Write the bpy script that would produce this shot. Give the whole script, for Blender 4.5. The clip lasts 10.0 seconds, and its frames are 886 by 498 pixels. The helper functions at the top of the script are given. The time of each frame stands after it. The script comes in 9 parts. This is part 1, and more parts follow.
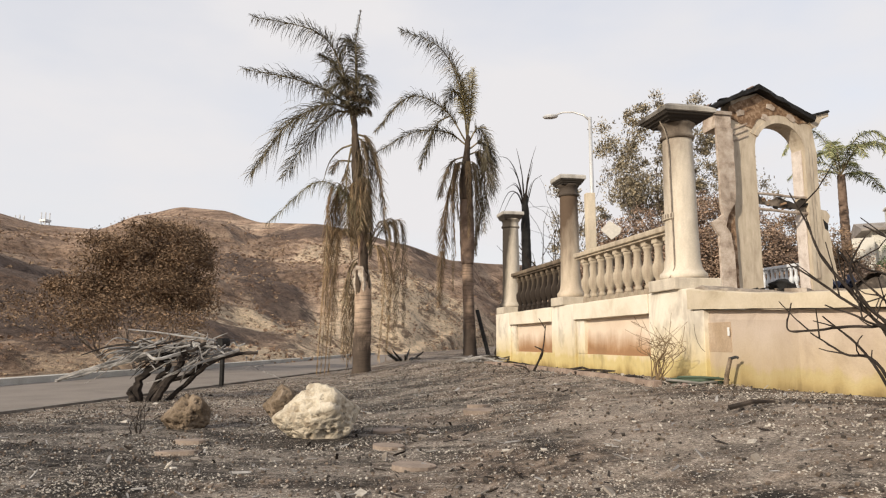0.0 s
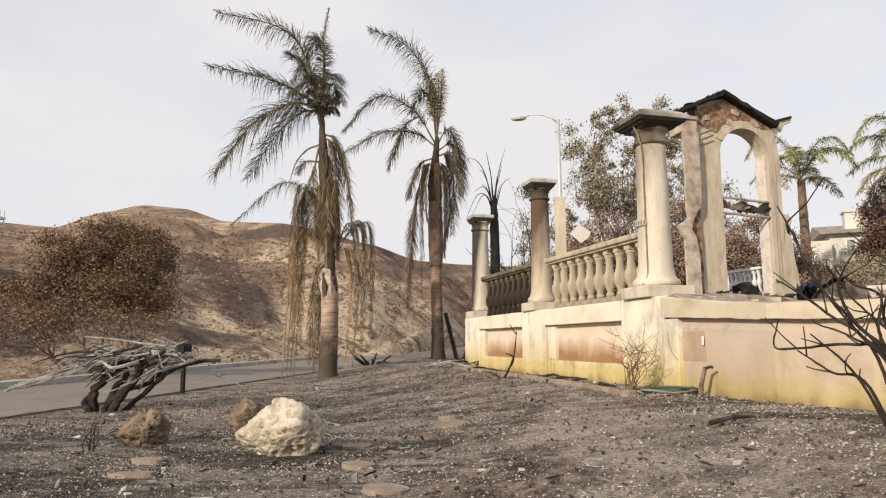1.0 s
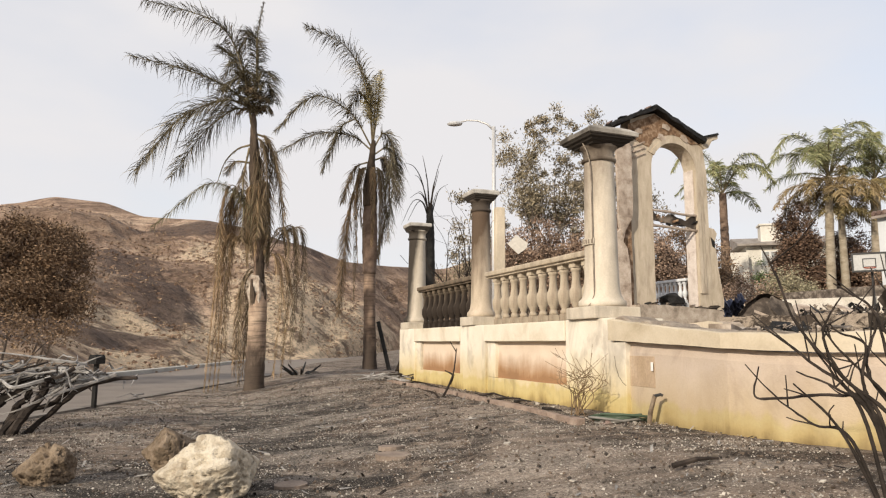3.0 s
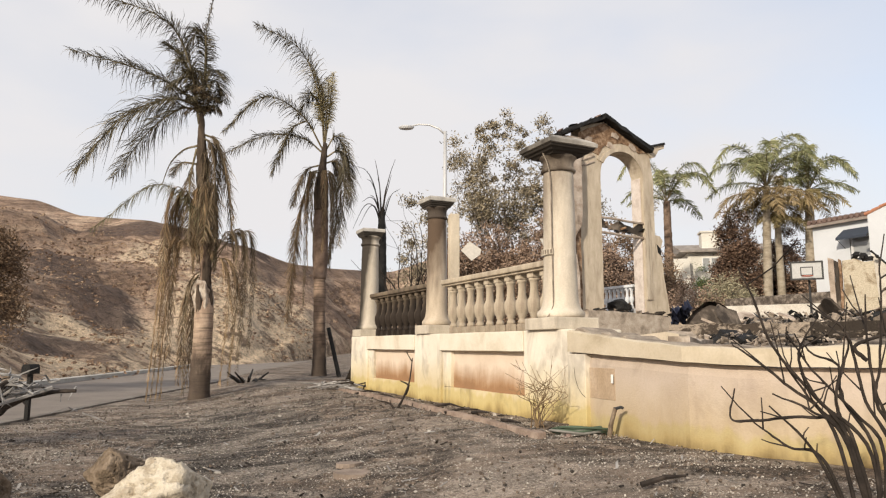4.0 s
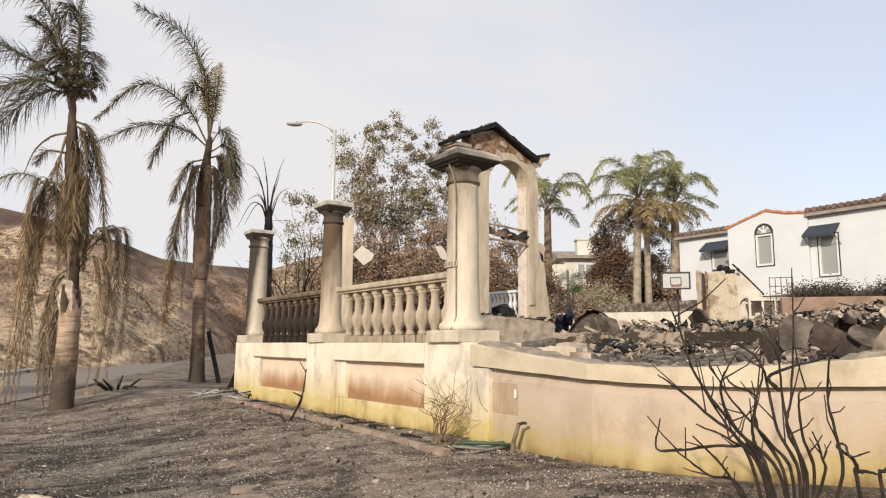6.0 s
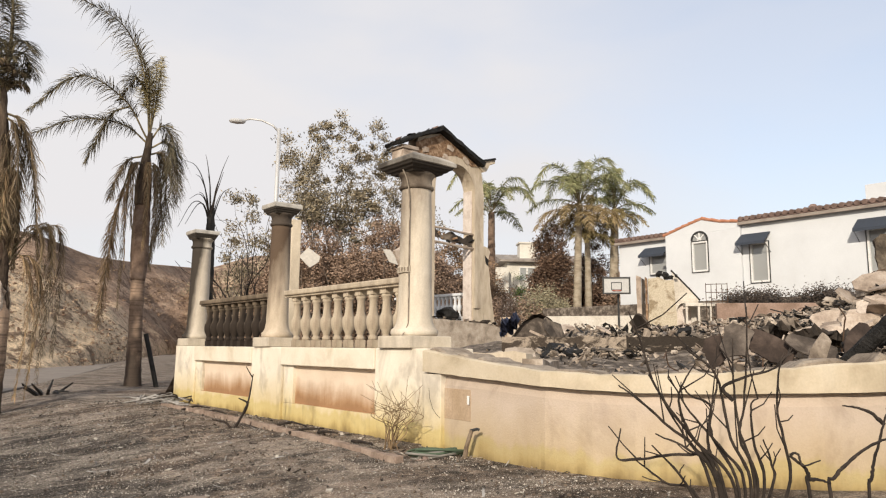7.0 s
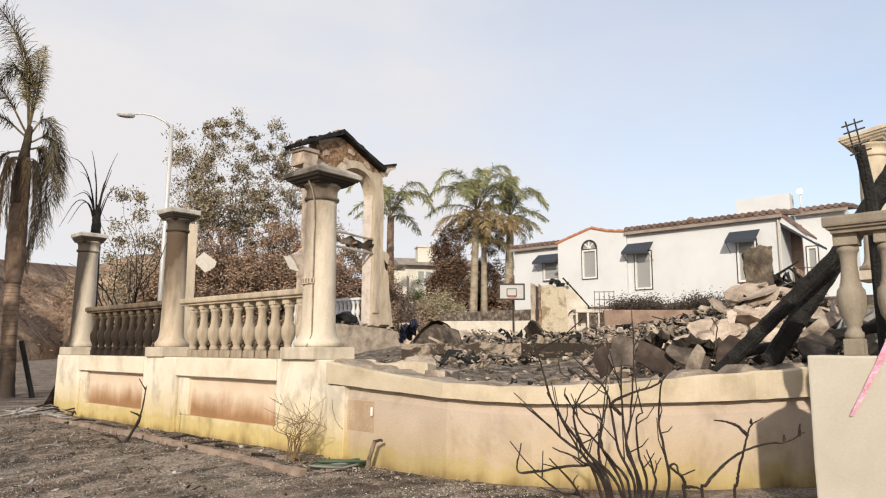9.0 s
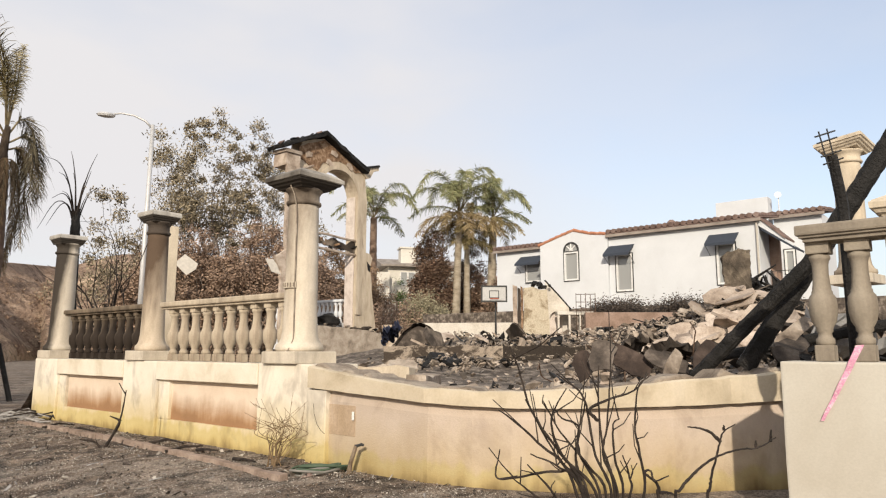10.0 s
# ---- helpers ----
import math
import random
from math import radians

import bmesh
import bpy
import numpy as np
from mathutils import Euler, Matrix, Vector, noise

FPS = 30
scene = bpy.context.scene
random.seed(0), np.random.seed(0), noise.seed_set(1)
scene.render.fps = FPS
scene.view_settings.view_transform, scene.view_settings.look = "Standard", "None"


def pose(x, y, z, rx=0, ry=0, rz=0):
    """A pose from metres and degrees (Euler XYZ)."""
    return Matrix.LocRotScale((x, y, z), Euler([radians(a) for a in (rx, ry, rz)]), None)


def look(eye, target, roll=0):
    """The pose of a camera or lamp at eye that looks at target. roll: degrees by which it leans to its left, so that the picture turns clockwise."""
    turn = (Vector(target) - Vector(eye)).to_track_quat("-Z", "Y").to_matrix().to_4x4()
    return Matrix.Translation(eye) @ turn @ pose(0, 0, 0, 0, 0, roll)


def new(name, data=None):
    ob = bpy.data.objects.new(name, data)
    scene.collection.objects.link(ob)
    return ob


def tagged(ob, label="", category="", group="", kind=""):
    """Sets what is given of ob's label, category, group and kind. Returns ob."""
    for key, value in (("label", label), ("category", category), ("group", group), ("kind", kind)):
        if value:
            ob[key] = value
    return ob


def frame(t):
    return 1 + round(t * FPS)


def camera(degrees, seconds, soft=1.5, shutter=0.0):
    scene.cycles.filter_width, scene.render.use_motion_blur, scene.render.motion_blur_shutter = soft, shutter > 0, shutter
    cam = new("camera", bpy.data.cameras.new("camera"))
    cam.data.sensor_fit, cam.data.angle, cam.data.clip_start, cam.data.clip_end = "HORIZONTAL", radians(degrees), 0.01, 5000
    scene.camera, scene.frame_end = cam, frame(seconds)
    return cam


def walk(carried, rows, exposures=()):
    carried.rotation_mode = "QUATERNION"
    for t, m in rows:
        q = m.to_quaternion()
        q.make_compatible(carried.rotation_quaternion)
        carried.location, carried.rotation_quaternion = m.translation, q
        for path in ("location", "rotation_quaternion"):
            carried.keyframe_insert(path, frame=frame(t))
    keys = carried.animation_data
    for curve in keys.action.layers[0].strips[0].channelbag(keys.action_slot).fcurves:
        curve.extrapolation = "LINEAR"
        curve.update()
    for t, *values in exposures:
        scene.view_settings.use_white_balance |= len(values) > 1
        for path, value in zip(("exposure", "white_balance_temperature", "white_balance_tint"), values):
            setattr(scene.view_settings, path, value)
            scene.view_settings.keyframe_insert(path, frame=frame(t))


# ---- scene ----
from math import cos, sin, pi, tau, exp, hypot, atan2
R = random.Random(7)

# camera: seconds, place, yaw, pitch, roll
PATH = [
    (0, 0.569, -0.694, 0.862, 15.63, 7.66, -0.19),
    (0.5, 0.518, -0.617, 0.903, 14.09, 7.67, -0.28),
    (1, 0.463, -0.511, 0.965, 12.84, 7.64, -0.28),
    (1.5, 0.420, -0.410, 1.023, 11.76, 7.63, -0.23),
    (2, 0.364, -0.316, 1.081, 10.20, 7.64, -0.03),
    (3.5, 0.142, -0.077, 1.247, 4.94, 7.86, 0.24),
    (4, 0.066, -0.025, 1.295, 2.53, 8.00, 0.18),
    (4.5, 0.000, 0.000, 1.350, 0.00, 8.00, 0.19),
    (5, -0.067, 0.053, 1.385, -2.42, 8.06, 0.14),
    (5.5, -0.133, 0.103, 1.420, -4.99, 8.00, 0.25),
    (7, -0.342, 0.156, 1.503, -12.21, 8.16, 0.55),
    (7.5, -0.387, 0.121, 1.525, -15.05, 8.19, 0.44),
    (8, -0.441, 0.047, 1.562, -17.64, 8.26, 0.44),
    (8.5, -0.465, 0.022, 1.589, -19.48, 8.31, 0.39),
    (9, -0.480, -0.004, 1.614, -20.77, 8.35, 0.25),
    (9.5, -0.483, -0.038, 1.633, -21.63, 8.41, 0.18),
    (10, -0.484, -0.064, 1.656, -22.17, 8.41, 0.20),
]
cam = camera(65.22, 10.0, soft=1.2)
walk(cam, [(t, pose(x, y, z, 0, 0, yaw) @ pose(0, 0, 0, 90 + pitch) @ pose(0, 0, 0, 0, 0, roll))
           for t, x, y, z, yaw, pitch, roll in PATH])

# hazy late light: a pale veiled sky and one soft low sun behind the camera
SUN_TO = Vector((0.485, 0.875, 0)).normalized()
SUN_EL = radians(24)
world = bpy.data.worlds.new("world")
scene.world = world
world.use_nodes = True
wn, wl = world.node_tree.nodes, world.node_tree.links
wn.clear()
w_out = wn.new("ShaderNodeOutputWorld")
w_bg = wn.new("ShaderNodeBackground")
w_sky = wn.new("ShaderNodeTexSky")
w_sky.sky_type = "NISHITA"
w_sky.sun_disc = False
w_sky.sun_elevation = SUN_EL
w_sky.sun_rotation = atan2(-SUN_TO.x, -SUN_TO.y)
w_sky.dust_density = 2.0
w_scale = wn.new("ShaderNodeVectorMath")
w_scale.operation = "SCALE"
w_scale.inputs["Scale"].default_value = 0.22
w_veil = wn.new("ShaderNodeMix")
w_veil.data_type = "RGBA"
w_tc = wn.new("ShaderNodeTexCoord")
w_map = wn.new("ShaderNodeMapping")
w_map.inputs["Scale"].default_value = (1.0, 1.0, 2.6)
w_noise = wn.new("ShaderNodeTexNoise")
w_noise.inputs["Scale"].default_value = 1.7
w_noise.inputs["Detail"].default_value = 5
w_noise.inputs["Roughness"].default_value = 0.5
w_ramp = wn.new("ShaderNodeValToRGB")
w_ramp.color_ramp.elements[0].position = 0.38
w_ramp.color_ramp.elements[0].color = (0.70, 0.70, 0.70, 1)
w_ramp.color_ramp.elements[1].position = 0.62
w_ramp.color_ramp.elements[1].color = (1, 1, 1, 1)
wl.new(w_tc.outputs["Generated"], w_map.inputs["Vector"])
wl.new(w_map.outputs["Vector"], w_noise.inputs["Vector"])
wl.new(w_noise.outputs["Fac"], w_ramp.inputs["Fac"])
wl.new(w_sky.outputs["Color"], w_scale.inputs[0])
# the veil thins to blue high on the right
w_dot = wn.new("ShaderNodeVectorMath")
w_dot.operation = "DOT_PRODUCT"
w_dot.inputs[1].default_value = (0.67, 0.629, 0.393)
w_gap = wn.new("ShaderNodeMapRange")
w_gap.interpolation_type = "SMOOTHSTEP"
w_gap.inputs["From Min"].default_value = 0.88
w_gap.inputs["From Max"].default_value = 1.0
w_gap.inputs["To Min"].default_value = 1.0
w_gap.inputs["To Max"].default_value = 0.60
w_mul = wn.new("ShaderNodeMath")
w_mul.operation = "MULTIPLY"
wl.new(w_tc.outputs["Generated"], w_dot.inputs[0])
wl.new(w_dot.outputs["Value"], w_gap.inputs["Value"])
wl.new(w_ramp.outputs["Color"], w_mul.inputs[0])
wl.new(w_gap.outputs["Result"], w_mul.inputs[1])
wl.new(w_mul.outputs[0], w_veil.inputs["Factor"])
wl.new(w_scale.outputs["Vector"], w_veil.inputs["A"])
w_veil.inputs["B"].default_value = (0.835, 0.815, 0.825, 1)
wl.new(w_veil.outputs["Result"], w_bg.inputs["Color"])
w_bg.inputs["Strength"].default_value = 1.0
wl.new(w_bg.outputs["Background"], w_out.inputs["Surface"])

sun_data = bpy.data.lights.new("sun", "SUN")
sun_data.energy = 4.2
sun_data.angle = radians(1.0)
sun_data.color = (1.0, 0.885, 0.725)
sun = new("sun", sun_data)
sun_dir = Vector((SUN_TO.x * cos(SUN_EL), SUN_TO.y * cos(SUN_EL), -sin(SUN_EL)))
sun.matrix_world = look(tuple(-sun_dir * 60), (0, 0, 0))
scene.view_settings.exposure = 0.0
# ---------- materials ----------
def nodes_of(name, rough=0.85, metal=0.0):
    m = bpy.data.materials.new(name)
    m.use_nodes = True
    t = m.node_tree
    b = t.nodes["Principled BSDF"]
    b.inputs["Roughness"].default_value = rough
    b.inputs["Metallic"].default_value = metal
    b.inputs["Specular IOR Level"].default_value = 0.3
    return m, t, b


def noise_node(t, vec, scale, detail=4.0, rough=0.55, distort=0.0):
    n = t.nodes.new("ShaderNodeTexNoise")
    n.inputs["Scale"].default_value = scale
    n.inputs["Detail"].default_value = detail
    n.inputs["Roughness"].default_value = rough
    n.inputs["Distortion"].default_value = distort
    if vec is not None:
        t.links.new(vec, n.inputs["Vector"])
    return n.outputs["Fac"]


def ramp_node(t, fac, stops):
    r = t.nodes.new("ShaderNodeValToRGB")
    while len(r.color_ramp.elements) < len(stops):
        r.color_ramp.elements.new(0.5)
    for e, (p, c) in zip(r.color_ramp.elements, stops):
        e.position = p
        e.color = (*c, 1) if len(c) == 3 else c
    t.links.new(fac, r.inputs["Fac"])
    return r.outputs["Color"]


def grey(p, v):
    return (p, (v, v, v))


def mix_node(t, fac, a, b, blend="MIX"):
    n = t.nodes.new("ShaderNodeMix")
    n.data_type = "RGBA"
    n.blend_type = blend
    for socket, v in (("Factor", fac), ("A", a), ("B", b)):
        if isinstance(v, (int, float)):
            n.inputs[socket].default_value = v
        elif isinstance(v, tuple):
            n.inputs[socket].default_value = (*v, 1)
        else:
            t.links.new(v, n.inputs[socket])
    return n.outputs["Result"]


def math_node(t, op, a, b=0.0, clamp=False):
    n = t.nodes.new("ShaderNodeMath")
    n.operation = op
    n.use_clamp = clamp
    for k, v in enumerate((a, b)):
        if isinstance(v, (int, float)):
            n.inputs[k].default_value = v
        else:
            t.links.new(v, n.inputs[k])
    return n.outputs[0]


def bump_node(t, b, height, strength, dist):
    n = t.nodes.new("ShaderNodeBump")
    n.inputs["Strength"].default_value = strength
    n.inputs["Distance"].default_value = dist
    t.links.new(height, n.inputs["Height"])
    t.links.new(n.outputs["Normal"], b.inputs["Normal"])


def coord(t, kind="Object", scale=(1, 1, 1)):
    c = t.nodes.new("ShaderNodeTexCoord")
    m = t.nodes.new("ShaderNodeMapping")
    m.inputs["Scale"].default_value = scale
    t.links.new(c.outputs[kind], m.inputs["Vector"])
    return m.outputs["Vector"]


def world_pos(t, scale=(1, 1, 1)):
    g = t.nodes.new("ShaderNodeNewGeometry")
    m = t.nodes.new("ShaderNodeMapping")
    m.inputs["Scale"].default_value = scale
    t.links.new(g.outputs["Position"], m.inputs["Vector"])
    return m.outputs["Vector"]


def height_of(t):
    g = t.nodes.new("ShaderNodeNewGeometry")
    s = t.nodes.new("ShaderNodeSeparateXYZ")
    t.links.new(g.outputs["Position"], s.inputs[0])
    return s.outputs["Z"]


def weathered(name, dark, mid, light, scale=3.0, fine=40.0, rough=0.85, bump=0.3, dist=0.01, metal=0.0, stretch=(1, 1, 1), island=0.0, grain=0.55):
    """Three tones in patches and grain, with fine relief."""
    m, t, b = nodes_of(name, rough, metal)
    v = world_pos(t, stretch)
    big = noise_node(t, v, scale, 5, 0.6, 0.3)
    small = noise_node(t, v, fine, 3, 0.6)
    col = ramp_node(t, big, [(0.28, dark), (0.5, mid), (0.72, light)])
    col = mix_node(t, grain, col, ramp_node(t, small, [grey(0.3, 0.55), grey(0.7, 1.0)]), "MULTIPLY")
    if island:
        g = t.nodes.new("ShaderNodeNewGeometry")
        col = mix_node(t, island, col, ramp_node(t, g.outputs["Random Per Island"], [grey(0, 0.35), grey(1, 1.0)]), "MULTIPLY")
    t.links.new(col, b.inputs["Base Color"])
    bump_node(t, b, math_node(t, "ADD", big, small), bump, dist)
    return m


def stucco(name, upper, band, lower, band_at, scorch=0.0, relief=0.35):
    """Painted stucco: clean upper coat, an uneven scorched band, and the yellow fire-retardant splash low down."""
    m, t, b = nodes_of(name, 0.9)
    v = world_pos(t)
    big = noise_node(t, v, 1.6, 5, 0.6, 0.4)
    streak = noise_node(t, world_pos(t, (1.6, 1.6, 0.25)), 3.0, 4, 0.6)
    small = noise_node(t, v, 60, 3, 0.6)
    h = math_node(t, "ADD", height_of(t), math_node(t, "MULTIPLY", math_node(t, "SUBTRACT", streak, 0.5), 0.32))
    h = math_node(t, "ADD", h, math_node(t, "MULTIPLY", math_node(t, "SUBTRACT", big, 0.5), 0.25))
    lo, hi = band_at
    col = ramp_node(t, math_node(t, "MULTIPLY", h, 0.5), [(0.17, (lower[0] * 0.42, lower[1] * 0.36, lower[2] * 0.30)), (0.235, (lower[0] * 0.92, lower[1] * 0.88, lower[2] * 0.8)), (0.27, lower), (lo / 2, lower), ((lo + 0.06) / 2, band), (hi / 2, upper), (1.0, upper)])
    col = mix_node(t, 0.4, col, ramp_node(t, big, [(0.3, (0.72, 0.66, 0.6)), (0.6, (1, 1, 1))]), "MULTIPLY")
    col = mix_node(t, 0.25, col, ramp_node(t, small, [grey(0.3, 0.7), grey(0.7, 1.0)]), "MULTIPLY")
    if scorch:
        soot = noise_node(t, world_pos(t, (1, 1, 0.5)), 2.2, 4, 0.65, 0.6)
        col = mix_node(t, math_node(t, "MULTIPLY", ramp_node(t, soot, [grey(0.52, 0), grey(0.66, 1)]), scorch), col, (0.13, 0.09, 0.06))
    t.links.new(col, b.inputs["Base Color"])
    bump_node(t, b, math_node(t, "ADD", small, math_node(t, "MULTIPLY", big, 0.6)), relief, 0.012)
    return m


def sooty_stone(name, bias, flank=0.0, rise=0.0, light=(0.60, 0.55, 0.47), dark=(0.085, 0.066, 0.05)):
    """Cast stone with smoke deposited in tall streaks: overall, towards one flank, or rising upwards."""
    m, t, b = nodes_of(name, 0.85)
    streak = noise_node(t, coord(t, "Object", (1, 1, 0.22)), 5.0, 5, 0.6, 0.3)
    big = noise_node(t, coord(t, "Object", (1, 1, 0.6)), 2.4, 5, 0.65, 0.4)
    small = noise_node(t, coord(t, "Object"), 55, 3, 0.6)
    c = t.nodes.new("ShaderNodeTexCoord")
    s = t.nodes.new("ShaderNodeSeparateXYZ")
    t.links.new(c.outputs["Object"], s.inputs[0])
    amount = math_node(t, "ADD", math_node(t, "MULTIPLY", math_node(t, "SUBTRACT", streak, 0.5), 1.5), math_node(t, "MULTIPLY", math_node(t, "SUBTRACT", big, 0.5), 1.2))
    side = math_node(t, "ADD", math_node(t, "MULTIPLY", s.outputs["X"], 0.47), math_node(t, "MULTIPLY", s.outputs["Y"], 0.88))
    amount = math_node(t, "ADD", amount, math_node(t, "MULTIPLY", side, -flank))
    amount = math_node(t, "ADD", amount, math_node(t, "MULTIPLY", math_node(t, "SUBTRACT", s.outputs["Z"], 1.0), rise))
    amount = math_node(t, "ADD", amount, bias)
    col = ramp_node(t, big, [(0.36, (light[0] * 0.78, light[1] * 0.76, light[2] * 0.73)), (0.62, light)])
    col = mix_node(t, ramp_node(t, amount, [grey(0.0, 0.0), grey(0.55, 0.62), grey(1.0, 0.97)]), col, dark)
    col = mix_node(t, 0.35, col, ramp_node(t, small, [grey(0.3, 0.6), grey(0.7, 1.0)]), "MULTIPLY")
    t.links.new(col, b.inputs["Base Color"])
    bump_node(t, b, math_node(t, "ADD", small, big), 0.35, 0.012)
    return m


def foliage(name, dark, light, rough=0.7):
    m, t, b = nodes_of(name, rough)
    g = t.nodes.new("ShaderNodeNewGeometry")
    patch = noise_node(t, world_pos(t), 0.9, 3)
    mixed = math_node(t, "ADD", math_node(t, "MULTIPLY", g.outputs["Random Per Island"], 0.6), math_node(t, "MULTIPLY", patch, 0.5))
    t.links.new(ramp_node(t, mixed, [(0.2, dark), (0.85, light)]), b.inputs["Base Color"])
    return m


def plain(name, colour, rough=0.6, metal=0.0):
    m, t, b = nodes_of(name, rough, metal)
    v = world_pos(t)
    n = noise_node(t, v, 18, 4)
    t.links.new(mix_node(t, 0.5, colour, ramp_node(t, n, [grey(0.3, 0.6), grey(0.7, 1.0)]), "MULTIPLY"), b.inputs["Base Color"])
    return m


def ash_ground():
    """Burnt earth: dark cinders and brown crumbs in fine grain, with drifts of pale ash and scattered flecks."""
    m, t, b = nodes_of("burnt_ground", 0.95)
    v = world_pos(t)
    big = noise_node(t, v, 0.45, 5, 0.6, 0.6)
    mid = noise_node(t, v, 3.2, 8, 0.74, 0.3)
    fine = noise_node(t, v, 34, 5, 0.8)
    grit = noise_node(t, v, 95, 3, 0.7)
    flake = noise_node(t, v, 70, 2, 0.5)
    drift = noise_node(t, world_pos(t, (0.6, 1.5, 1)), 0.95, 7, 0.72, 0.8)
    col = ramp_node(t, mid, [(0.37, (0.024, 0.019, 0.015)), (0.48, (0.112, 0.084, 0.064)), (0.60, (0.36, 0.275, 0.208))])
    col = mix_node(t, ramp_node(t, big, [grey(0.46, 0), grey(0.62, 0.55)]), col, (0.20, 0.142, 0.104))
    # broad dark stretches: burnt soil and bush shade painted as one colour
    for centre, deg, half, across, seed in (((-4.3, 4.0, 0), 25, 4.2, 2.6, 0.0), ((-2.2, 7.4, 0), -20, 1.6, 0.6, 0.4), ((-5.4, 3.2, 0), 0, 2.4, 1.4, 0.7), ((-3.4, 9.8, 0), -70, 3.2, 1.3, 0.9)):
        col = mix_node(t, math_node(t, "MULTIPLY", sweep_mask(t, centre, deg, half, across, seed, 1.6), 0.88), col, (0.034, 0.028, 0.023))
    for centre, deg, half, across, seed in (((0.9, 4.9, 0), -62, 2.6, 0.9, 0.3),):
        col = mix_node(t, math_node(t, "MULTIPLY", sweep_mask(t, centre, deg, half, across, seed, 1.6), 0.55), col, (0.36, 0.285, 0.225))
    ash = math_node(t, "MULTIPLY", ramp_node(t, drift, [grey(0.455, 0), grey(0.57, 1)]), ramp_node(t, fine, [grey(0.38, 0.15), grey(0.62, 1)]))
    col = mix_node(t, math_node(t, "MULTIPLY", ash, 0.85), col, (0.52, 0.445, 0.370))
    clot = noise_node(t, v, 1.25, 6, 0.72, 0.9)
    col = mix_node(t, 0.8, col, ramp_node(t, clot, [grey(0.38, 0.32), grey(0.52, 1.0)]), "MULTIPLY")
    col = mix_node(t, 0.85, col, ramp_node(t, fine, [grey(0.36, 0.30), grey(0.52, 0.95), grey(0.68, 1.0)]), "MULTIPLY")
    col = mix_node(t, 0.6, col, ramp_node(t, grit, [grey(0.36, 0.35), grey(0.60, 1.0)]), "MULTIPLY")
    col = mix_node(t, ramp_node(t, flake, [grey(0.635, 0), grey(0.665, 0.85)]), col, (0.55, 0.49, 0.42))
    t.links.new(col, b.inputs["Base Color"])
    bump_node(t, b, math_node(t, "ADD", math_node(t, "MULTIPLY", mid, 0.25), math_node(t, "ADD", fine, math_node(t, "MULTIPLY", grit, 0.4))), 0.8, 0.022)
    return m


def sweep_mask(t, centre, deg, half, across, seed, grain=0.35):
    """A ragged oval stretch of ground, long one way."""
    m = t.nodes.new("ShaderNodeMapping")
    m.vector_type = "TEXTURE"
    m.inputs["Location"].default_value = centre
    m.inputs["Rotation"].default_value = (0, 0, radians(deg))
    m.inputs["Scale"].default_value = (half, across, 40)
    g = t.nodes.new("ShaderNodeNewGeometry")
    t.links.new(g.outputs["Position"], m.inputs["Vector"])
    d = t.nodes.new("ShaderNodeVectorMath")
    d.operation = "LENGTH"
    t.links.new(m.outputs["Vector"], d.inputs[0])
    n = noise_node(t, world_pos(t, (1, 1, 1 + seed)), grain, 6, 0.7, 0.5)
    r = math_node(t, "ADD", d.outputs["Value"], math_node(t, "MULTIPLY", math_node(t, "SUBTRACT", n, 0.5), 2.2))
    return ramp_node(t, r, [grey(0.75, 1.0), grey(1.05, 0.0)])


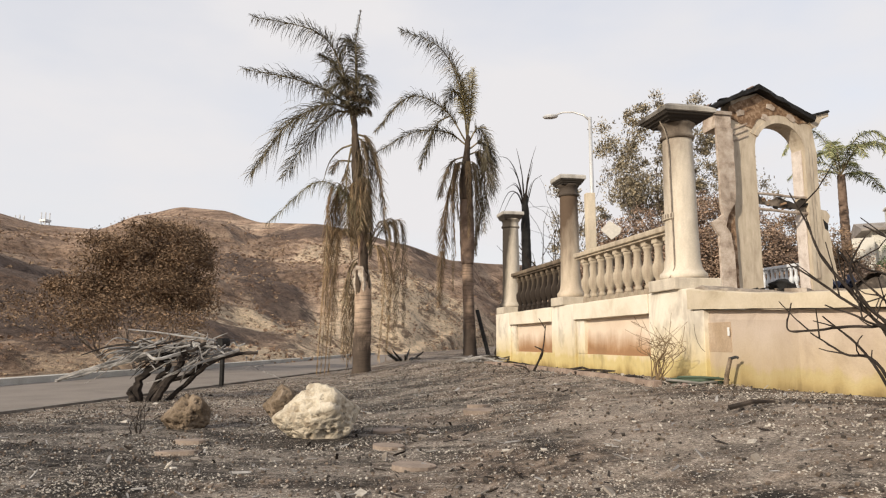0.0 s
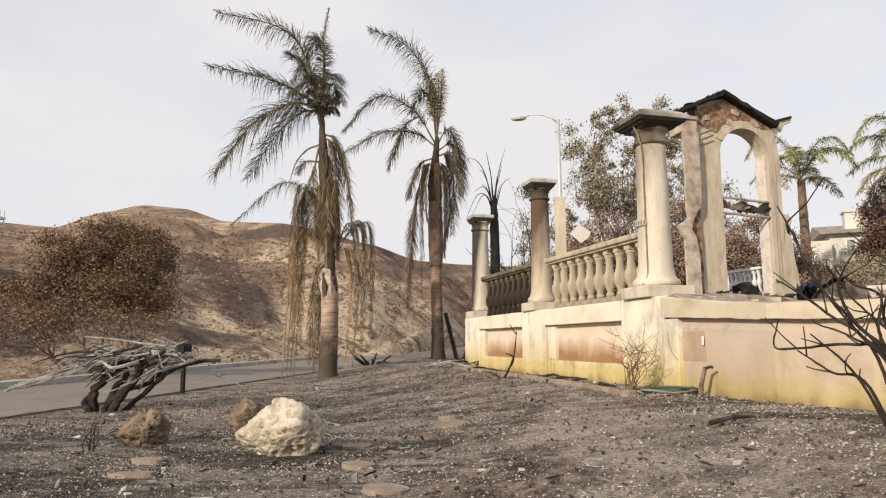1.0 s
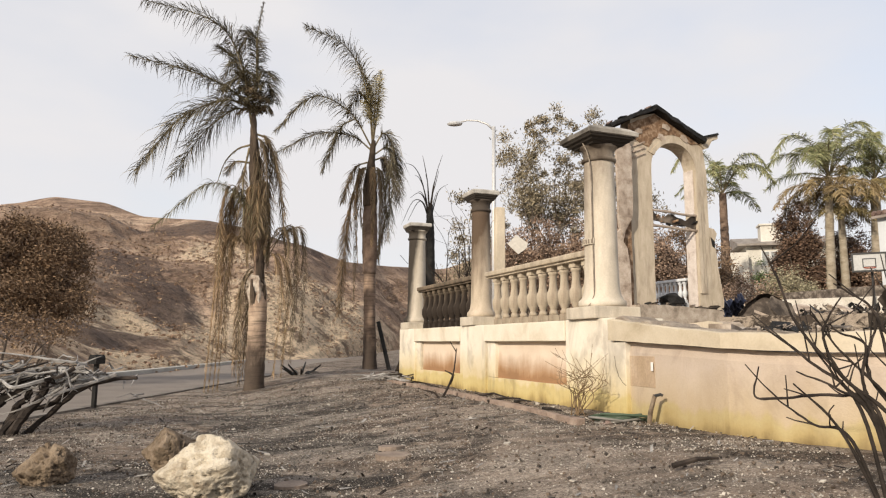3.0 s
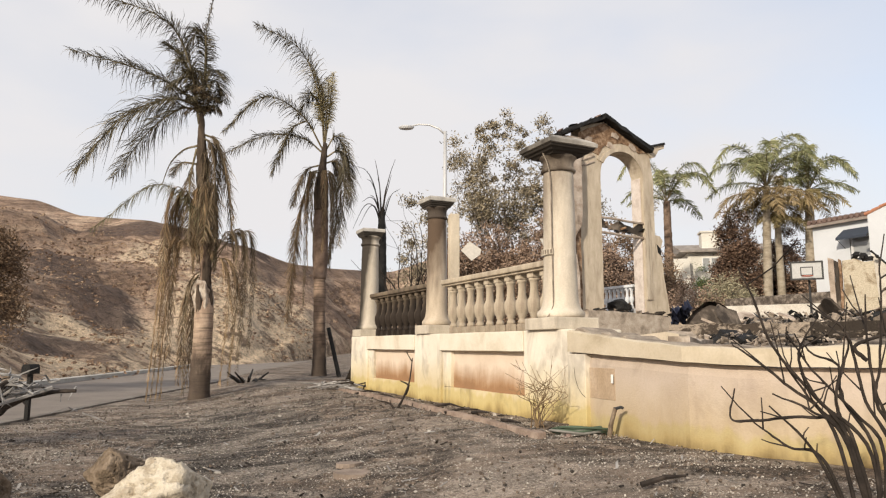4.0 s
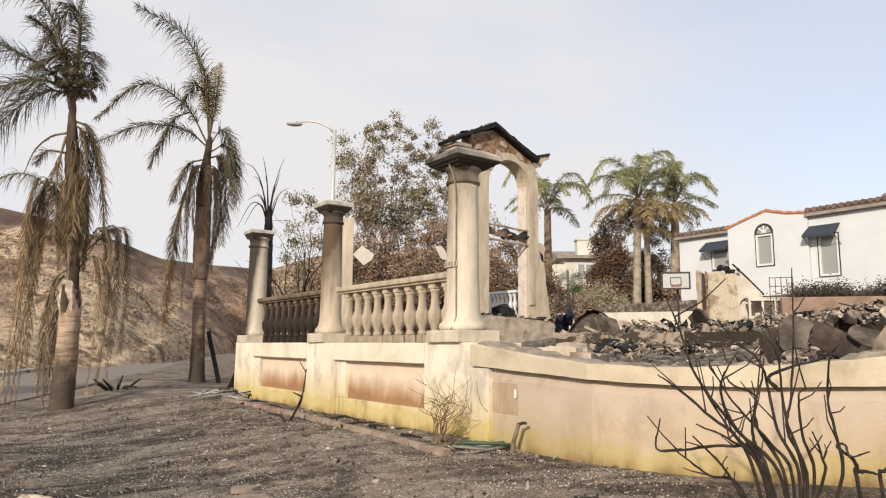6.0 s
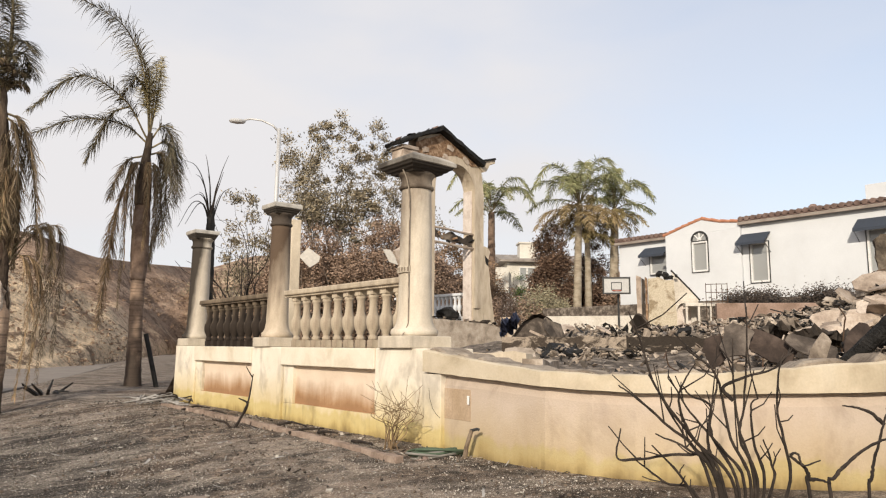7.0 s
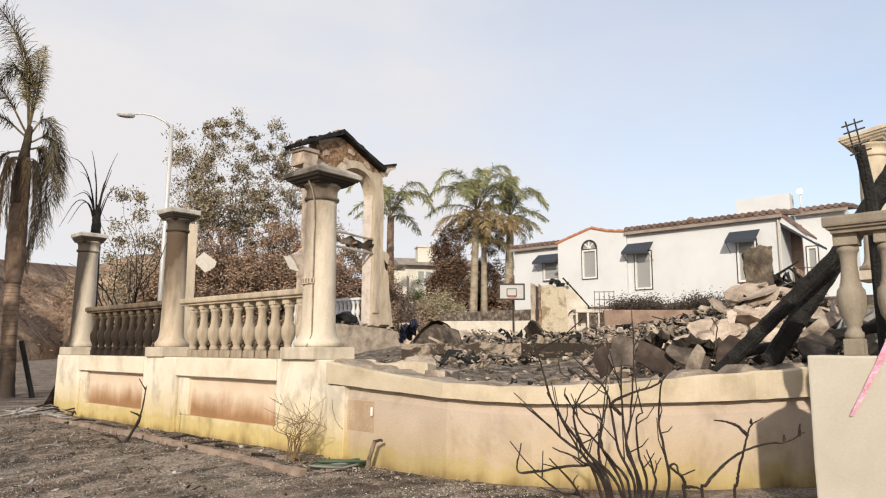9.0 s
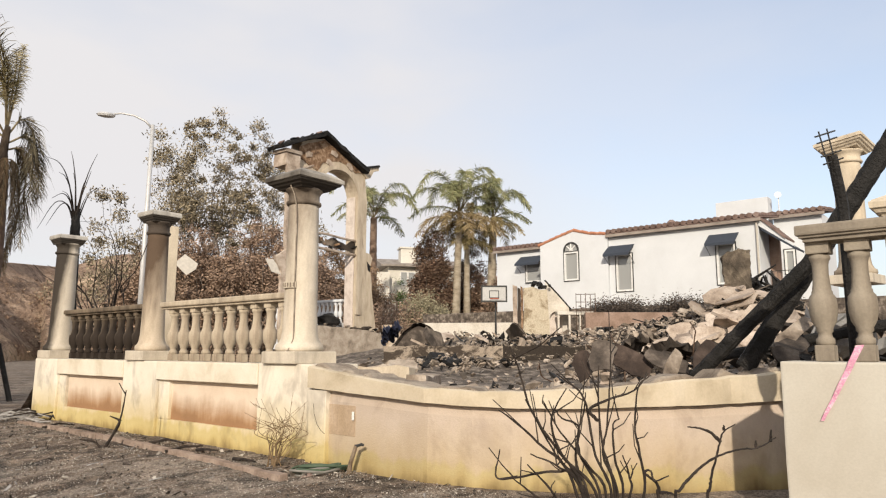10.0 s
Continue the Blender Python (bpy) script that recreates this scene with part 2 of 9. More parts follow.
def hill_cover():
    """Dry slope: red-brown brush, bare tan rock lower down, and broad burnt sweeps."""
    m, t, b = nodes_of("burnt_hillside", 0.95)
    v = world_pos(t)
    slant = world_pos(t, (1.0, 0.45, 1.6))
    big = noise_node(t, slant, 0.030, 5, 0.6, 1.2)
    mid = noise_node(t, slant, 0.17, 6, 0.68, 0.7)
    fine = noise_node(t, v, 1.3, 6, 0.75, 0.3)
    speck = noise_node(t, v, 4.2, 4, 0.7)
    col = ramp_node(t, mid, [(0.36, (0.24, 0.160, 0.110)), (0.46, (0.46, 0.315, 0.220)), (0.55, (0.62, 0.440, 0.315)), (0.66, (0.80, 0.60, 0.43))])
    low = math_node(t, "SUBTRACT", 0.62, math_node(t, "MULTIPLY", height_of(t), 0.045))
    rock = math_node(t, "ADD", low, math_node(t, "MULTIPLY", math_node(t, "SUBTRACT", noise_node(t, world_pos(t, (1, 1, 1.5)), 0.11, 6, 0.7, 0.8), 0.5), 3.0))
    col = mix_node(t, ramp_node(t, rock, [grey(0.35, 0.0), grey(0.75, 0.85)]), col, (0.88, 0.69, 0.48))
    col = mix_node(t, ramp_node(t, big, [grey(0.48, 0.0), grey(0.56, 0.65)]), col, (0.235, 0.155, 0.106))
    for centre, deg, half, across, seed in (((-28, 28, 3), 45, 14, 9, 0.0), ((-23, 20, 2), 70, 9, 5, 0.6), ((-31, 53, 6), 135, 15, 3.2, 0.4), ((-40, 90, 14), 20, 16, 7, 0.8)):
        col = mix_node(t, math_node(t, "MULTIPLY", sweep_mask(t, centre, deg, half, across, seed), 0.88), col, (0.150, 0.104, 0.082))
    for centre, deg, half, across, seed in (((-21, 63, 3), 100, 16, 5.5, 0.2), ((-24, 38, 3), 60, 9, 3.6, 0.6), ((-34, 74, 9), 120, 9, 4, 0.3), ((-18, 64, 5), 105, 16, 7, 0.5), ((-20, 50, 3), 110, 12, 4, 0.1), ((-10.5, 43, 2), 105, 11, 5, 0.4), ((-17.2, 29.5, 2), 50, 5, 2.6, 0.7), ((-6.5, 36, 2), 100, 6, 2.5, 0.9)):
        col = mix_node(t, math_node(t, "MULTIPLY", sweep_mask(t, centre, deg, half, across, seed), 0.8), col, (0.88, 0.69, 0.48))
    brush = noise_node(t, world_pos(t, (1, 1, 1.3)), 0.45, 7, 0.75, 0.6)
    col = mix_node(t, ramp_node(t, brush, [grey(0.535, 0.0), grey(0.58, 0.80)]), col, (0.185, 0.115, 0.076))
    col = mix_node(t, 0.7, col, ramp_node(t, fine, [grey(0.36, 0.30), grey(0.52, 1.0)]), "MULTIPLY")
    col = mix_node(t, 0.5, col, ramp_node(t, speck, [grey(0.36, 0.4), grey(0.58, 1.0)]), "MULTIPLY")
    t.links.new(col, b.inputs["Base Color"])
    bump_node(t, b, math_node(t, "ADD", mid, math_node(t, "MULTIPLY", fine, 0.5)), 1.0, 1.6)
    return m


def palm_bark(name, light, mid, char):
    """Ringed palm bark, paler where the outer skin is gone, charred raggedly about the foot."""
    m, t, b = nodes_of(name, 0.85)
    ring = noise_node(t, coord(t, "Object", (1.2, 1.2, 16)), 1.6, 5, 0.65, 0.25)
    big = noise_node(t, coord(t, "Object", (1, 1, 0.6)), 2.2, 5, 0.65, 0.5)
    small = noise_node(t, coord(t, "Object", (1, 1, 0.3)), 60, 3, 0.6)
    col = ramp_node(t, big, [(0.36, mid), (0.62, light)])
    col = mix_node(t, 0.85, col, ramp_node(t, ring, [grey(0.36, 0.38), grey(0.48, 0.85), grey(0.6, 1.0)]), "MULTIPLY")
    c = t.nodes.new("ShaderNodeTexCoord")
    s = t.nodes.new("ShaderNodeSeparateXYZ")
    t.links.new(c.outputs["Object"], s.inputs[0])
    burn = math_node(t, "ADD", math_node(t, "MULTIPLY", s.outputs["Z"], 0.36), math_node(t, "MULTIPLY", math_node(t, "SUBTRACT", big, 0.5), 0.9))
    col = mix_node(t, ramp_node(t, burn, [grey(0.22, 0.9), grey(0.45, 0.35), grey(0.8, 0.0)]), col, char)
    col = mix_node(t, 0.3, col, ramp_node(t, small, [grey(0.3, 0.6), grey(0.7, 1.0)]), "MULTIPLY")
    t.links.new(col, b.inputs["Base Color"])
    bump_node(t, b, math_node(t, "ADD", ring, math_node(t, "MULTIPLY", small, 0.3)), 0.6, 0.02)
    return m


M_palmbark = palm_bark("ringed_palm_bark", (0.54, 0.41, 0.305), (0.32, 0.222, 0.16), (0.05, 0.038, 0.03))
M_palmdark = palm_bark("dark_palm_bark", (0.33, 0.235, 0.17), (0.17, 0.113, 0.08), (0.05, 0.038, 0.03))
M_ground = ash_ground()
M_hill = hill_cover()
M_asphalt = weathered("asphalt", (0.185, 0.157, 0.133), (0.235, 0.202, 0.174), (0.275, 0.238, 0.205), 0.8, 90, 0.9, 0.3, 0.004)
M_kerb = weathered("kerb_concrete", (0.36, 0.34, 0.31), (0.47, 0.45, 0.41), (0.55, 0.53, 0.49), 1.5, 40)
M_kerbdirt = weathered("ashy_kerb", (0.10, 0.085, 0.072), (0.19, 0.165, 0.142), (0.33, 0.30, 0.265), 2.2, 40)
M_pier = stucco("pier_stucco", (0.77, 0.715, 0.61), (0.64, 0.54, 0.335), (0.58, 0.475, 0.225), (0.60, 1.12), 0.36)
M_panel = stucco("panel_stucco", (0.73, 0.61, 0.49), (0.41, 0.255, 0.145), (0.33, 0.19, 0.10), (0.72, 1.03), 0.12)
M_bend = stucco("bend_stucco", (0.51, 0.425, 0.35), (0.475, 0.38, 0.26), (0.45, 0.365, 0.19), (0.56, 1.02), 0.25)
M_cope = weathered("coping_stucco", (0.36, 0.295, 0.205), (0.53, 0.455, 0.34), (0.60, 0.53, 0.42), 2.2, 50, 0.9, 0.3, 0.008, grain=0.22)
M_copeA = weathered("cream_coping", (0.56, 0.485, 0.365), (0.70, 0.635, 0.52), (0.76, 0.70, 0.595), 2.2, 50, 0.9, 0.3, 0.006, grain=0.2)
M_core = weathered("bared_wall_core", (0.14, 0.11, 0.085), (0.30, 0.25, 0.20), (0.48, 0.42, 0.34), 4.0, 35, 0.95, 0.8, 0.02)
M_patch = weathered("scorched_render", (0.38, 0.28, 0.18), (0.47, 0.355, 0.25), (0.54, 0.44, 0.34), 2.2, 40, 0.9, 0.3, 0.006)
M_end = stucco("end_pier_stucco", (0.54, 0.51, 0.445), (0.53, 0.48, 0.39), (0.50, 0.44, 0.31), (0.3, 0.5), 0.0, 0.12)
M_colA = sooty_stone("column_stone", -0.02, 1.5, 0.46, (0.69, 0.62, 0.515), (0.15, 0.11, 0.08))
M_neck = sooty_stone("blackened_neck_stone", 0.72, 1.6, 0.0, (0.50, 0.43, 0.345), (0.08, 0.060, 0.045))
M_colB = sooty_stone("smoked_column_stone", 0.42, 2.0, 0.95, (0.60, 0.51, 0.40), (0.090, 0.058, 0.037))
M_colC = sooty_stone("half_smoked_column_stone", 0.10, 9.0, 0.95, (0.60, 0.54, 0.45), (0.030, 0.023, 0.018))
M_capB = sooty_stone("grey_cap_stone", 0.15, 0.6, 0.0, (0.58, 0.56, 0.52))
M_capsoot = sooty_stone("smoked_cap_stone", 0.42, 1.0, 0.0, (0.50, 0.47, 0.42), (0.05, 0.042, 0.035))
M_endbal = sooty_stone("weathered_baluster_stone", 0.45, 0.0, 0.0, (0.46, 0.41, 0.335), (0.12, 0.095, 0.072))
M_base = sooty_stone("plinth_stone", -0.02, 0.4, 0.0, (0.64, 0.575, 0.475), (0.16, 0.12, 0.085))
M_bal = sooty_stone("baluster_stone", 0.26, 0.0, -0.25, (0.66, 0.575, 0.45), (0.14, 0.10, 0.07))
M_soffit = sooty_stone("sooty_shaded_soffit", 2.2, 0.6, 0.0, (0.30, 0.26, 0.21), (0.035, 0.029, 0.024))
M_neckB = sooty_stone("smoked_neck_stone", 1.25, 2.0, 0.0, (0.42, 0.36, 0.29), (0.06, 0.046, 0.036))
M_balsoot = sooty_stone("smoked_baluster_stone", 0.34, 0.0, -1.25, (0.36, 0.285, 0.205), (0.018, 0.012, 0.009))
M_arch = sooty_stone("facade_stucco", 0.10, 0.0, 0.0, (0.60, 0.52, 0.41), (0.19, 0.13, 0.085))
M_char = weathered("charred_timber", (0.004, 0.0035, 0.003), (0.010, 0.009, 0.008), (0.030, 0.027, 0.025), 6, 50, 0.6, 1.0, 0.02)
M_lath = weathered("bared_lath", (0.06, 0.038, 0.025), (0.24, 0.145, 0.085), (0.52, 0.39, 0.27), 5.5, 30, 0.9, 0.7, 0.03)
M_white = weathered("white_stucco", (0.56, 0.575, 0.595), (0.61, 0.63, 0.655), (0.65, 0.67, 0.695), 0.7, 30, 0.9, 0.05, 0.004, grain=0.12)
M_rustmetal = weathered("rusty_metal", (0.05, 0.032, 0.022), (0.11, 0.068, 0.045), (0.19, 0.12, 0.08), 8, 40, 0.8, 0.4, 0.005, 0.3)
M_frame = plain("white_frame", (0.74, 0.74, 0.73), 0.6)
M_tile = weathered("clay_tile", (0.13, 0.088, 0.074), (0.22, 0.148, 0.124), (0.36, 0.27, 0.235), 2.5, 25, 0.85, 0.4, 0.01, island=0.4)
M_eave = weathered("eave_board", (0.20, 0.165, 0.14), (0.30, 0.255, 0.22), (0.38, 0.33, 0.29), 2, 25)
M_awning = plain("navy_canvas", (0.045, 0.055, 0.075), 0.8)
M_dark = plain("dark_metal", (0.05, 0.05, 0.05), 0.6, 0.3)
M_galv = weathered("galvanised_steel", (0.50, 0.50, 0.50), (0.60, 0.60, 0.60), (0.66, 0.66, 0.66), 2, 40, 0.55, 0.1, 0.003, 0.4)

M_glass, _t, _b = nodes_of("window_glass", 0.08)
_b.inputs["Base Color"].default_value = (0.30, 0.31, 0.31, 1)
_b.inputs["Specular IOR Level"].default_value = 0.9
M_curtain = plain("pale_blind", (0.42, 0.42, 0.41), 0.8)
M_rubble = weathered("stucco_rubble", (0.12, 0.09, 0.07), (0.42, 0.345, 0.275), (0.74, 0.65, 0.555), 3.5, 30, 0.95, 0.6, 0.02, island=0.65)
M_cream = weathered("broken_stucco", (0.24, 0.178, 0.135), (0.52, 0.425, 0.345), (0.70, 0.605, 0.515), 3.0, 30, 0.95, 0.5, 0.02, island=0.5)
M_ashrub = weathered("ash_debris", (0.035, 0.028, 0.023), (0.19, 0.16, 0.135), (0.52, 0.455, 0.39), 3.5, 30, 0.95, 0.6, 0.02, island=0.7)
M_burnt = weathered("burnt_concrete", (0.018, 0.015, 0.013), (0.065, 0.052, 0.042), (0.32, 0.26, 0.205), 1.4, 22, 0.95, 0.6, 0.02)
M_planter = weathered("planter_stucco", (0.20, 0.135, 0.10), (0.30, 0.21, 0.165), (0.38, 0.285, 0.235), 1.8, 25, 0.9, 0.3, 0.01)
def patchy(name, dark, light, scale, at, seed):
    """Smoke-black and bare render meeting in ragged patches."""
    m, t, b = nodes_of(name, 0.95)
    v = world_pos(t, (1, 1, 1.2 + seed))
    big = noise_node(t, v, scale, 7, 0.7, 0.8)
    small = noise_node(t, v, 28, 4, 0.7)
    col = mix_node(t, ramp_node(t, big, [grey(at - 0.03, 0), grey(at + 0.05, 1)]), dark, light)
    col = mix_node(t, 0.7, col, ramp_node(t, small, [grey(0.32, 0.45), grey(0.66, 1)]), "MULTIPLY")
    t.links.new(col, b.inputs["Base Color"])
    bump_node(t, b, math_node(t, "ADD", small, big), 0.7, 0.02)
    return m


M_blocks = weathered("grey_render_block", (0.22, 0.18, 0.14), (0.44, 0.37, 0.30), (0.58, 0.51, 0.43), 3.0, 30, 0.95, 0.5, 0.015)
M_stair = patchy("stair_render", (0.30, 0.235, 0.155), (0.56, 0.49, 0.375), 1.6, 0.44, 0.0)
M_beigewall = weathered("cream_gable", (0.50, 0.45, 0.38), (0.62, 0.575, 0.505), (0.68, 0.64, 0.58), 2, 25)
M_found = patchy("burnt_foundation", (0.042, 0.033, 0.026), (0.40, 0.33, 0.26), 0.75, 0.58, 0.0)
M_foundpale = patchy("scorched_foundation", (0.070, 0.054, 0.042), (0.38, 0.315, 0.25), 2.2, 0.50, 0.3)
M_dkpanel = weathered("scorched_brown_panel", (0.018, 0.013, 0.011), (0.050, 0.035, 0.028), (0.11, 0.08, 0.065), 4, 30, 0.85, 0.5, 0.01)
M_blotch = weathered("rust_blotched_stucco", (0.20, 0.115, 0.06), (0.44, 0.36, 0.275), (0.60, 0.53, 0.44), 5.5, 30, 0.95, 0.5, 0.015)
M_sheet = weathered("scorched_sheet", (0.022, 0.018, 0.015), (0.085, 0.068, 0.056), (0.24, 0.20, 0.165), 3.5, 25, 0.8, 0.6, 0.02)
M_terrace = weathered("debris_ground", (0.035, 0.029, 0.024), (0.14, 0.115, 0.095), (0.42, 0.36, 0.30), 5.0, 25, 0.95, 0.9, 0.04)
M_pink = weathered("pink_tape", (0.80, 0.66, 0.68), (0.74, 0.36, 0.50), (0.66, 0.26, 0.42), 55, 90, 0.6, 0.3, 0.004)
M_pinkreveal = weathered("pink_lining", (0.46, 0.38, 0.33), (0.66, 0.585, 0.53), (0.74, 0.68, 0.63), 2.5, 30, 0.9, 0.3, 0.01)
M_boardwhite = plain("white_board", (0.50, 0.47, 0.42), 0.8)
# ---------- building helpers ----------
def part(name, bm, material, parent=None, label="", m=None, smooth=False):
    """Links a bmesh as one mesh object under a thing or part."""
    bmesh.ops.recalc_face_normals(bm, faces=bm.faces)
    me = bpy.data.meshes.new(name)
    bm.to_mesh(me)
    bm.free()
    if material is not None:
        me.materials.append(material)
    if smooth:
        for p in me.polygons:
            p.use_smooth = True
    ob = new(name, me)
    if m is not None:
        ob.matrix_basis = m
    if parent is not None:
        ob.parent = parent
    if label:
        tagged(ob, label)
    return ob


def thing(name, m, label, category, group="", kind=""):
    ob = new(name)
    ob.empty_display_size = 0.2
    ob.matrix_basis = m
    return tagged(ob, label, category, group, kind)


def box(bm, lo, hi, bevel=0.0, m=None):
    x0, y0, z0 = lo
    x1, y1, z1 = hi
    vs = [bm.verts.new(p) for p in ((x0, y0, z0), (x1, y0, z0), (x1, y1, z0), (x0, y1, z0), (x0, y0, z1), (x1, y0, z1), (x1, y1, z1), (x0, y1, z1))]
    fs = [bm.faces.new([vs[i] for i in f]) for f in ((0, 3, 2, 1), (4, 5, 6, 7), (0, 1, 5, 4), (1, 2, 6, 5), (2, 3, 7, 6), (3, 0, 4, 7))]
    made = vs
    if bevel:
        es = list({e for f in fs for e in f.edges})
        out = bmesh.ops.bevel(bm, geom=es, offset=bevel, segments=2, affect="EDGES", profile=0.6)
        made = list({v for f in out["faces"] for v in f.verts} | {v for v in vs if v.is_valid})
    if m is not None:
        bmesh.ops.transform(bm, matrix=m, verts=made)
    return made


def lathe(bm, profile, n=24, centre=(0, 0), square=None):
    """A turned body from (radius, height) pairs."""
    rings = []
    for r, z in profile:
        rings.append([bm.verts.new((centre[0] + r * cos(tau * k / n), centre[1] + r * sin(tau * k / n), z)) for k in range(n)])
    for a, b in zip(rings, rings[1:]):
        for k in range(n):
            bm.faces.new((a[k], a[(k + 1) % n], b[(k + 1) % n], b[k]))
    bm.faces.new(rings[0][::-1])
    bm.faces.new(rings[-1])


def tube(bm, pts, radii, n=6):
    """A bent rod through points, with a radius at each."""
    pts = [Vector(p) for p in pts]
    rings = []
    side = None
    for k, p in enumerate(pts):
        d = (pts[min(k + 1, len(pts) - 1)] - pts[max(k - 1, 0)])
        d = d.normalized() if d.length > 1e-6 else Vector((0, 0, 1))
        if side is None:
            side = d.orthogonal().normalized()
        else:
            side = side - d * side.dot(d)
            side = side.normalized() if side.length > 1e-6 else d.orthogonal().normalized()
        up = d.cross(side)
        r = radii[k] if isinstance(radii, (list, tuple)) else radii
        rings.append([bm.verts.new(p + (side * cos(tau * j / n) + up * sin(tau * j / n)) * r) for j in range(n)])
    for a, b in zip(rings, rings[1:]):
        for j in range(n):
            bm.faces.new((a[j], a[(j + 1) % n], b[(j + 1) % n], b[j]))
    bm.faces.new(rings[0][::-1])
    bm.faces.new(rings[-1])


def prism(bm, outline, lo, hi, axis="z"):
    """A solid from a closed outline, drawn out along an axis."""
    def at(p, h):
        return {"z": (p[0], p[1], h), "y": (p[0], h, p[1]), "x": (h, p[0], p[1])}[axis]
    a = [bm.verts.new(at(p, lo)) for p in outline]
    b = [bm.verts.new(at(p, hi)) for p in outline]
    n = len(a)
    bm.faces.new(a[::-1])
    bm.faces.new(b)
    for k in range(n):
        bm.faces.new((a[k], a[(k + 1) % n], b[(k + 1) % n], b[k]))


def fractal(x, y, z=0.0, octaves=4):
    return noise.fractal(Vector((x, y, z)), 1.0, 2.0, octaves)


def roughen(bm, amount, scale, seed=0.0):
    for v in bm.verts:
        v.co += noise.noise_vector(v.co * scale + Vector((seed, seed * 1.7, 3.1))) * amount


def spline_points(p, n=5):
    """Points along a smooth line through the given ones."""
    q = [Vector(a) for a in p]
    q = [q[0] * 2 - q[1]] + q + [q[-1] * 2 - q[-2]]
    out = []
    for k in range(1, len(q) - 2):
        a, b, c, d = q[k - 1:k + 3]
        for j in range(n):
            t = j / n
            out.append(0.5 * (2 * b + (c - a) * t + (2 * a - 5 * b + 4 * c - d) * t * t + (3 * b - a - 3 * c + d) * t ** 3))
    out.append(q[-2])
    return out


def smooth01(x):
    x = min(1.0, max(0.0, x))
    return x * x * (3 - 2 * x)


# the front wall runs from the far pier to the near one along one line
WALL_DEG = -62.2
ORIGIN = (0.71, 9.03)          # outer left corner of the near column pier
ALONG = Vector((cos(radians(WALL_DEG)), sin(radians(WALL_DEG)), 0))
INWARD = Vector((-ALONG.y, ALONG.x, 0))
WALL = pose(ORIGIN[0], ORIGIN[1], 0, 0, 0, WALL_DEG)
BEND = [(1.14, 8.06), (1.55, 7.15), (1.93, 6.35), (2.25, 5.98), (2.62, 5.68), (3.15, 5.38), (3.9, 5.08), (4.9, 4.85), (6.2, 4.6)]


def outside_wall(x, y):
    """Metres out from the wall's line, towards the street side."""
    return -((x - ORIGIN[0]) * INWARD.x + (y - ORIGIN[1]) * INWARD.y)


def lot_height(x, y):
    s = outside_wall(x, y)
    h = 0.40 - 0.38 * smooth01((s - 0.6) / 3.6)
    if y < 3.5:
        h -= 0.12 * smooth01((3.5 - y) / 5)
    h += 0.10 * smooth01((y - 17) / 4) * smooth01((4 - s) / 4)
    return h
# ---------- ground, road, hills ----------
def road_edge(y):
    return -7.35 - 0.105 * (y - 7.0) - 0.0006 * max(0.0, y - 20) ** 2


def far_edge(y):
    return road_edge(y) - 4.9 - 0.035 * (y - 10)


def ground_height(x, y):
    edge = road_edge(y)
    h = lot_height(x, y)
    t = smooth01((x - edge) / 2.2)
    h = -0.03 * (1 - t) + h * t
    if x < edge:
        h = -0.16
    return h


def axis_steps(lo, hi, fine_lo, fine_hi, fine, grow=1.25):
    xs = []
    x = fine_lo
    while x < fine_hi:
        xs.append(x)
        x += fine
    step = fine
    while x < hi:
        xs.append(x)
        step *= grow
        x += step
    xs.append(hi)
    left, step, x = [], fine, fine_lo
    while x > lo:
        step *= grow
        x -= step
        left.append(max(x, lo))
    return left[::-1] + xs


def build_ground():
    xs = axis_steps(-900, 900, -8.6, 4.2, 0.085)
    ys = axis_steps(-300, 1500, 1.8, 17.0, 0.10)
    verts, faces = [], []
    for y in ys:
        for x in xs:
            z = ground_height(x, y)
            if x > road_edge(y) + 0.15 and -9 < x < 6 and 0 < y < 24:
                f = smooth01((x - road_edge(y) - 0.15) / 0.5)
                z += f * (0.018 * fractal(x * 0.9, y * 0.9, 0.3) + 0.006 * fractal(x * 4.5, y * 4.5, 1.7) + 0.007 * abs(noise.noise(Vector((x * 13, y * 13, 5.0)))))
            verts.append((x, y, z))
    w = len(xs)
    for j in range(len(ys) - 1):
        for i in range(w - 1):
            a = j * w + i
            faces.append((a, a + 1, a + w + 1, a + w))
    me = bpy.data.meshes.new("ground")
    me.from_pydata(verts, [], faces)
    me.materials.append(M_ground)
    for p in me.polygons:
        p.use_smooth = True
    return tagged(new("ground", me), "bare burnt earth flecked with pale ash", "ground", kind="structure")


build_ground()


def strip(name, left, right, ys, z, material, thick, label, category):
    bm = bmesh.new()
    rows = []
    for y in ys:
        a, b = left(y), right(y)
        rows.append([bm.verts.new((a, y, z)), bm.verts.new((b, y, z)), bm.verts.new((b, y, z - thick)), bm.verts.new((a, y, z - thick))])
    for p, q in zip(rows, rows[1:]):
        for k in range(4):
            bm.faces.new((p[k], p[(k + 1) % 4], q[(k + 1) % 4], q[k]))
    bm.faces.new(rows[0])
    bm.faces.new(rows[-1][::-1])
    return tagged(part(name, bm, material), label, category, kind="structure")


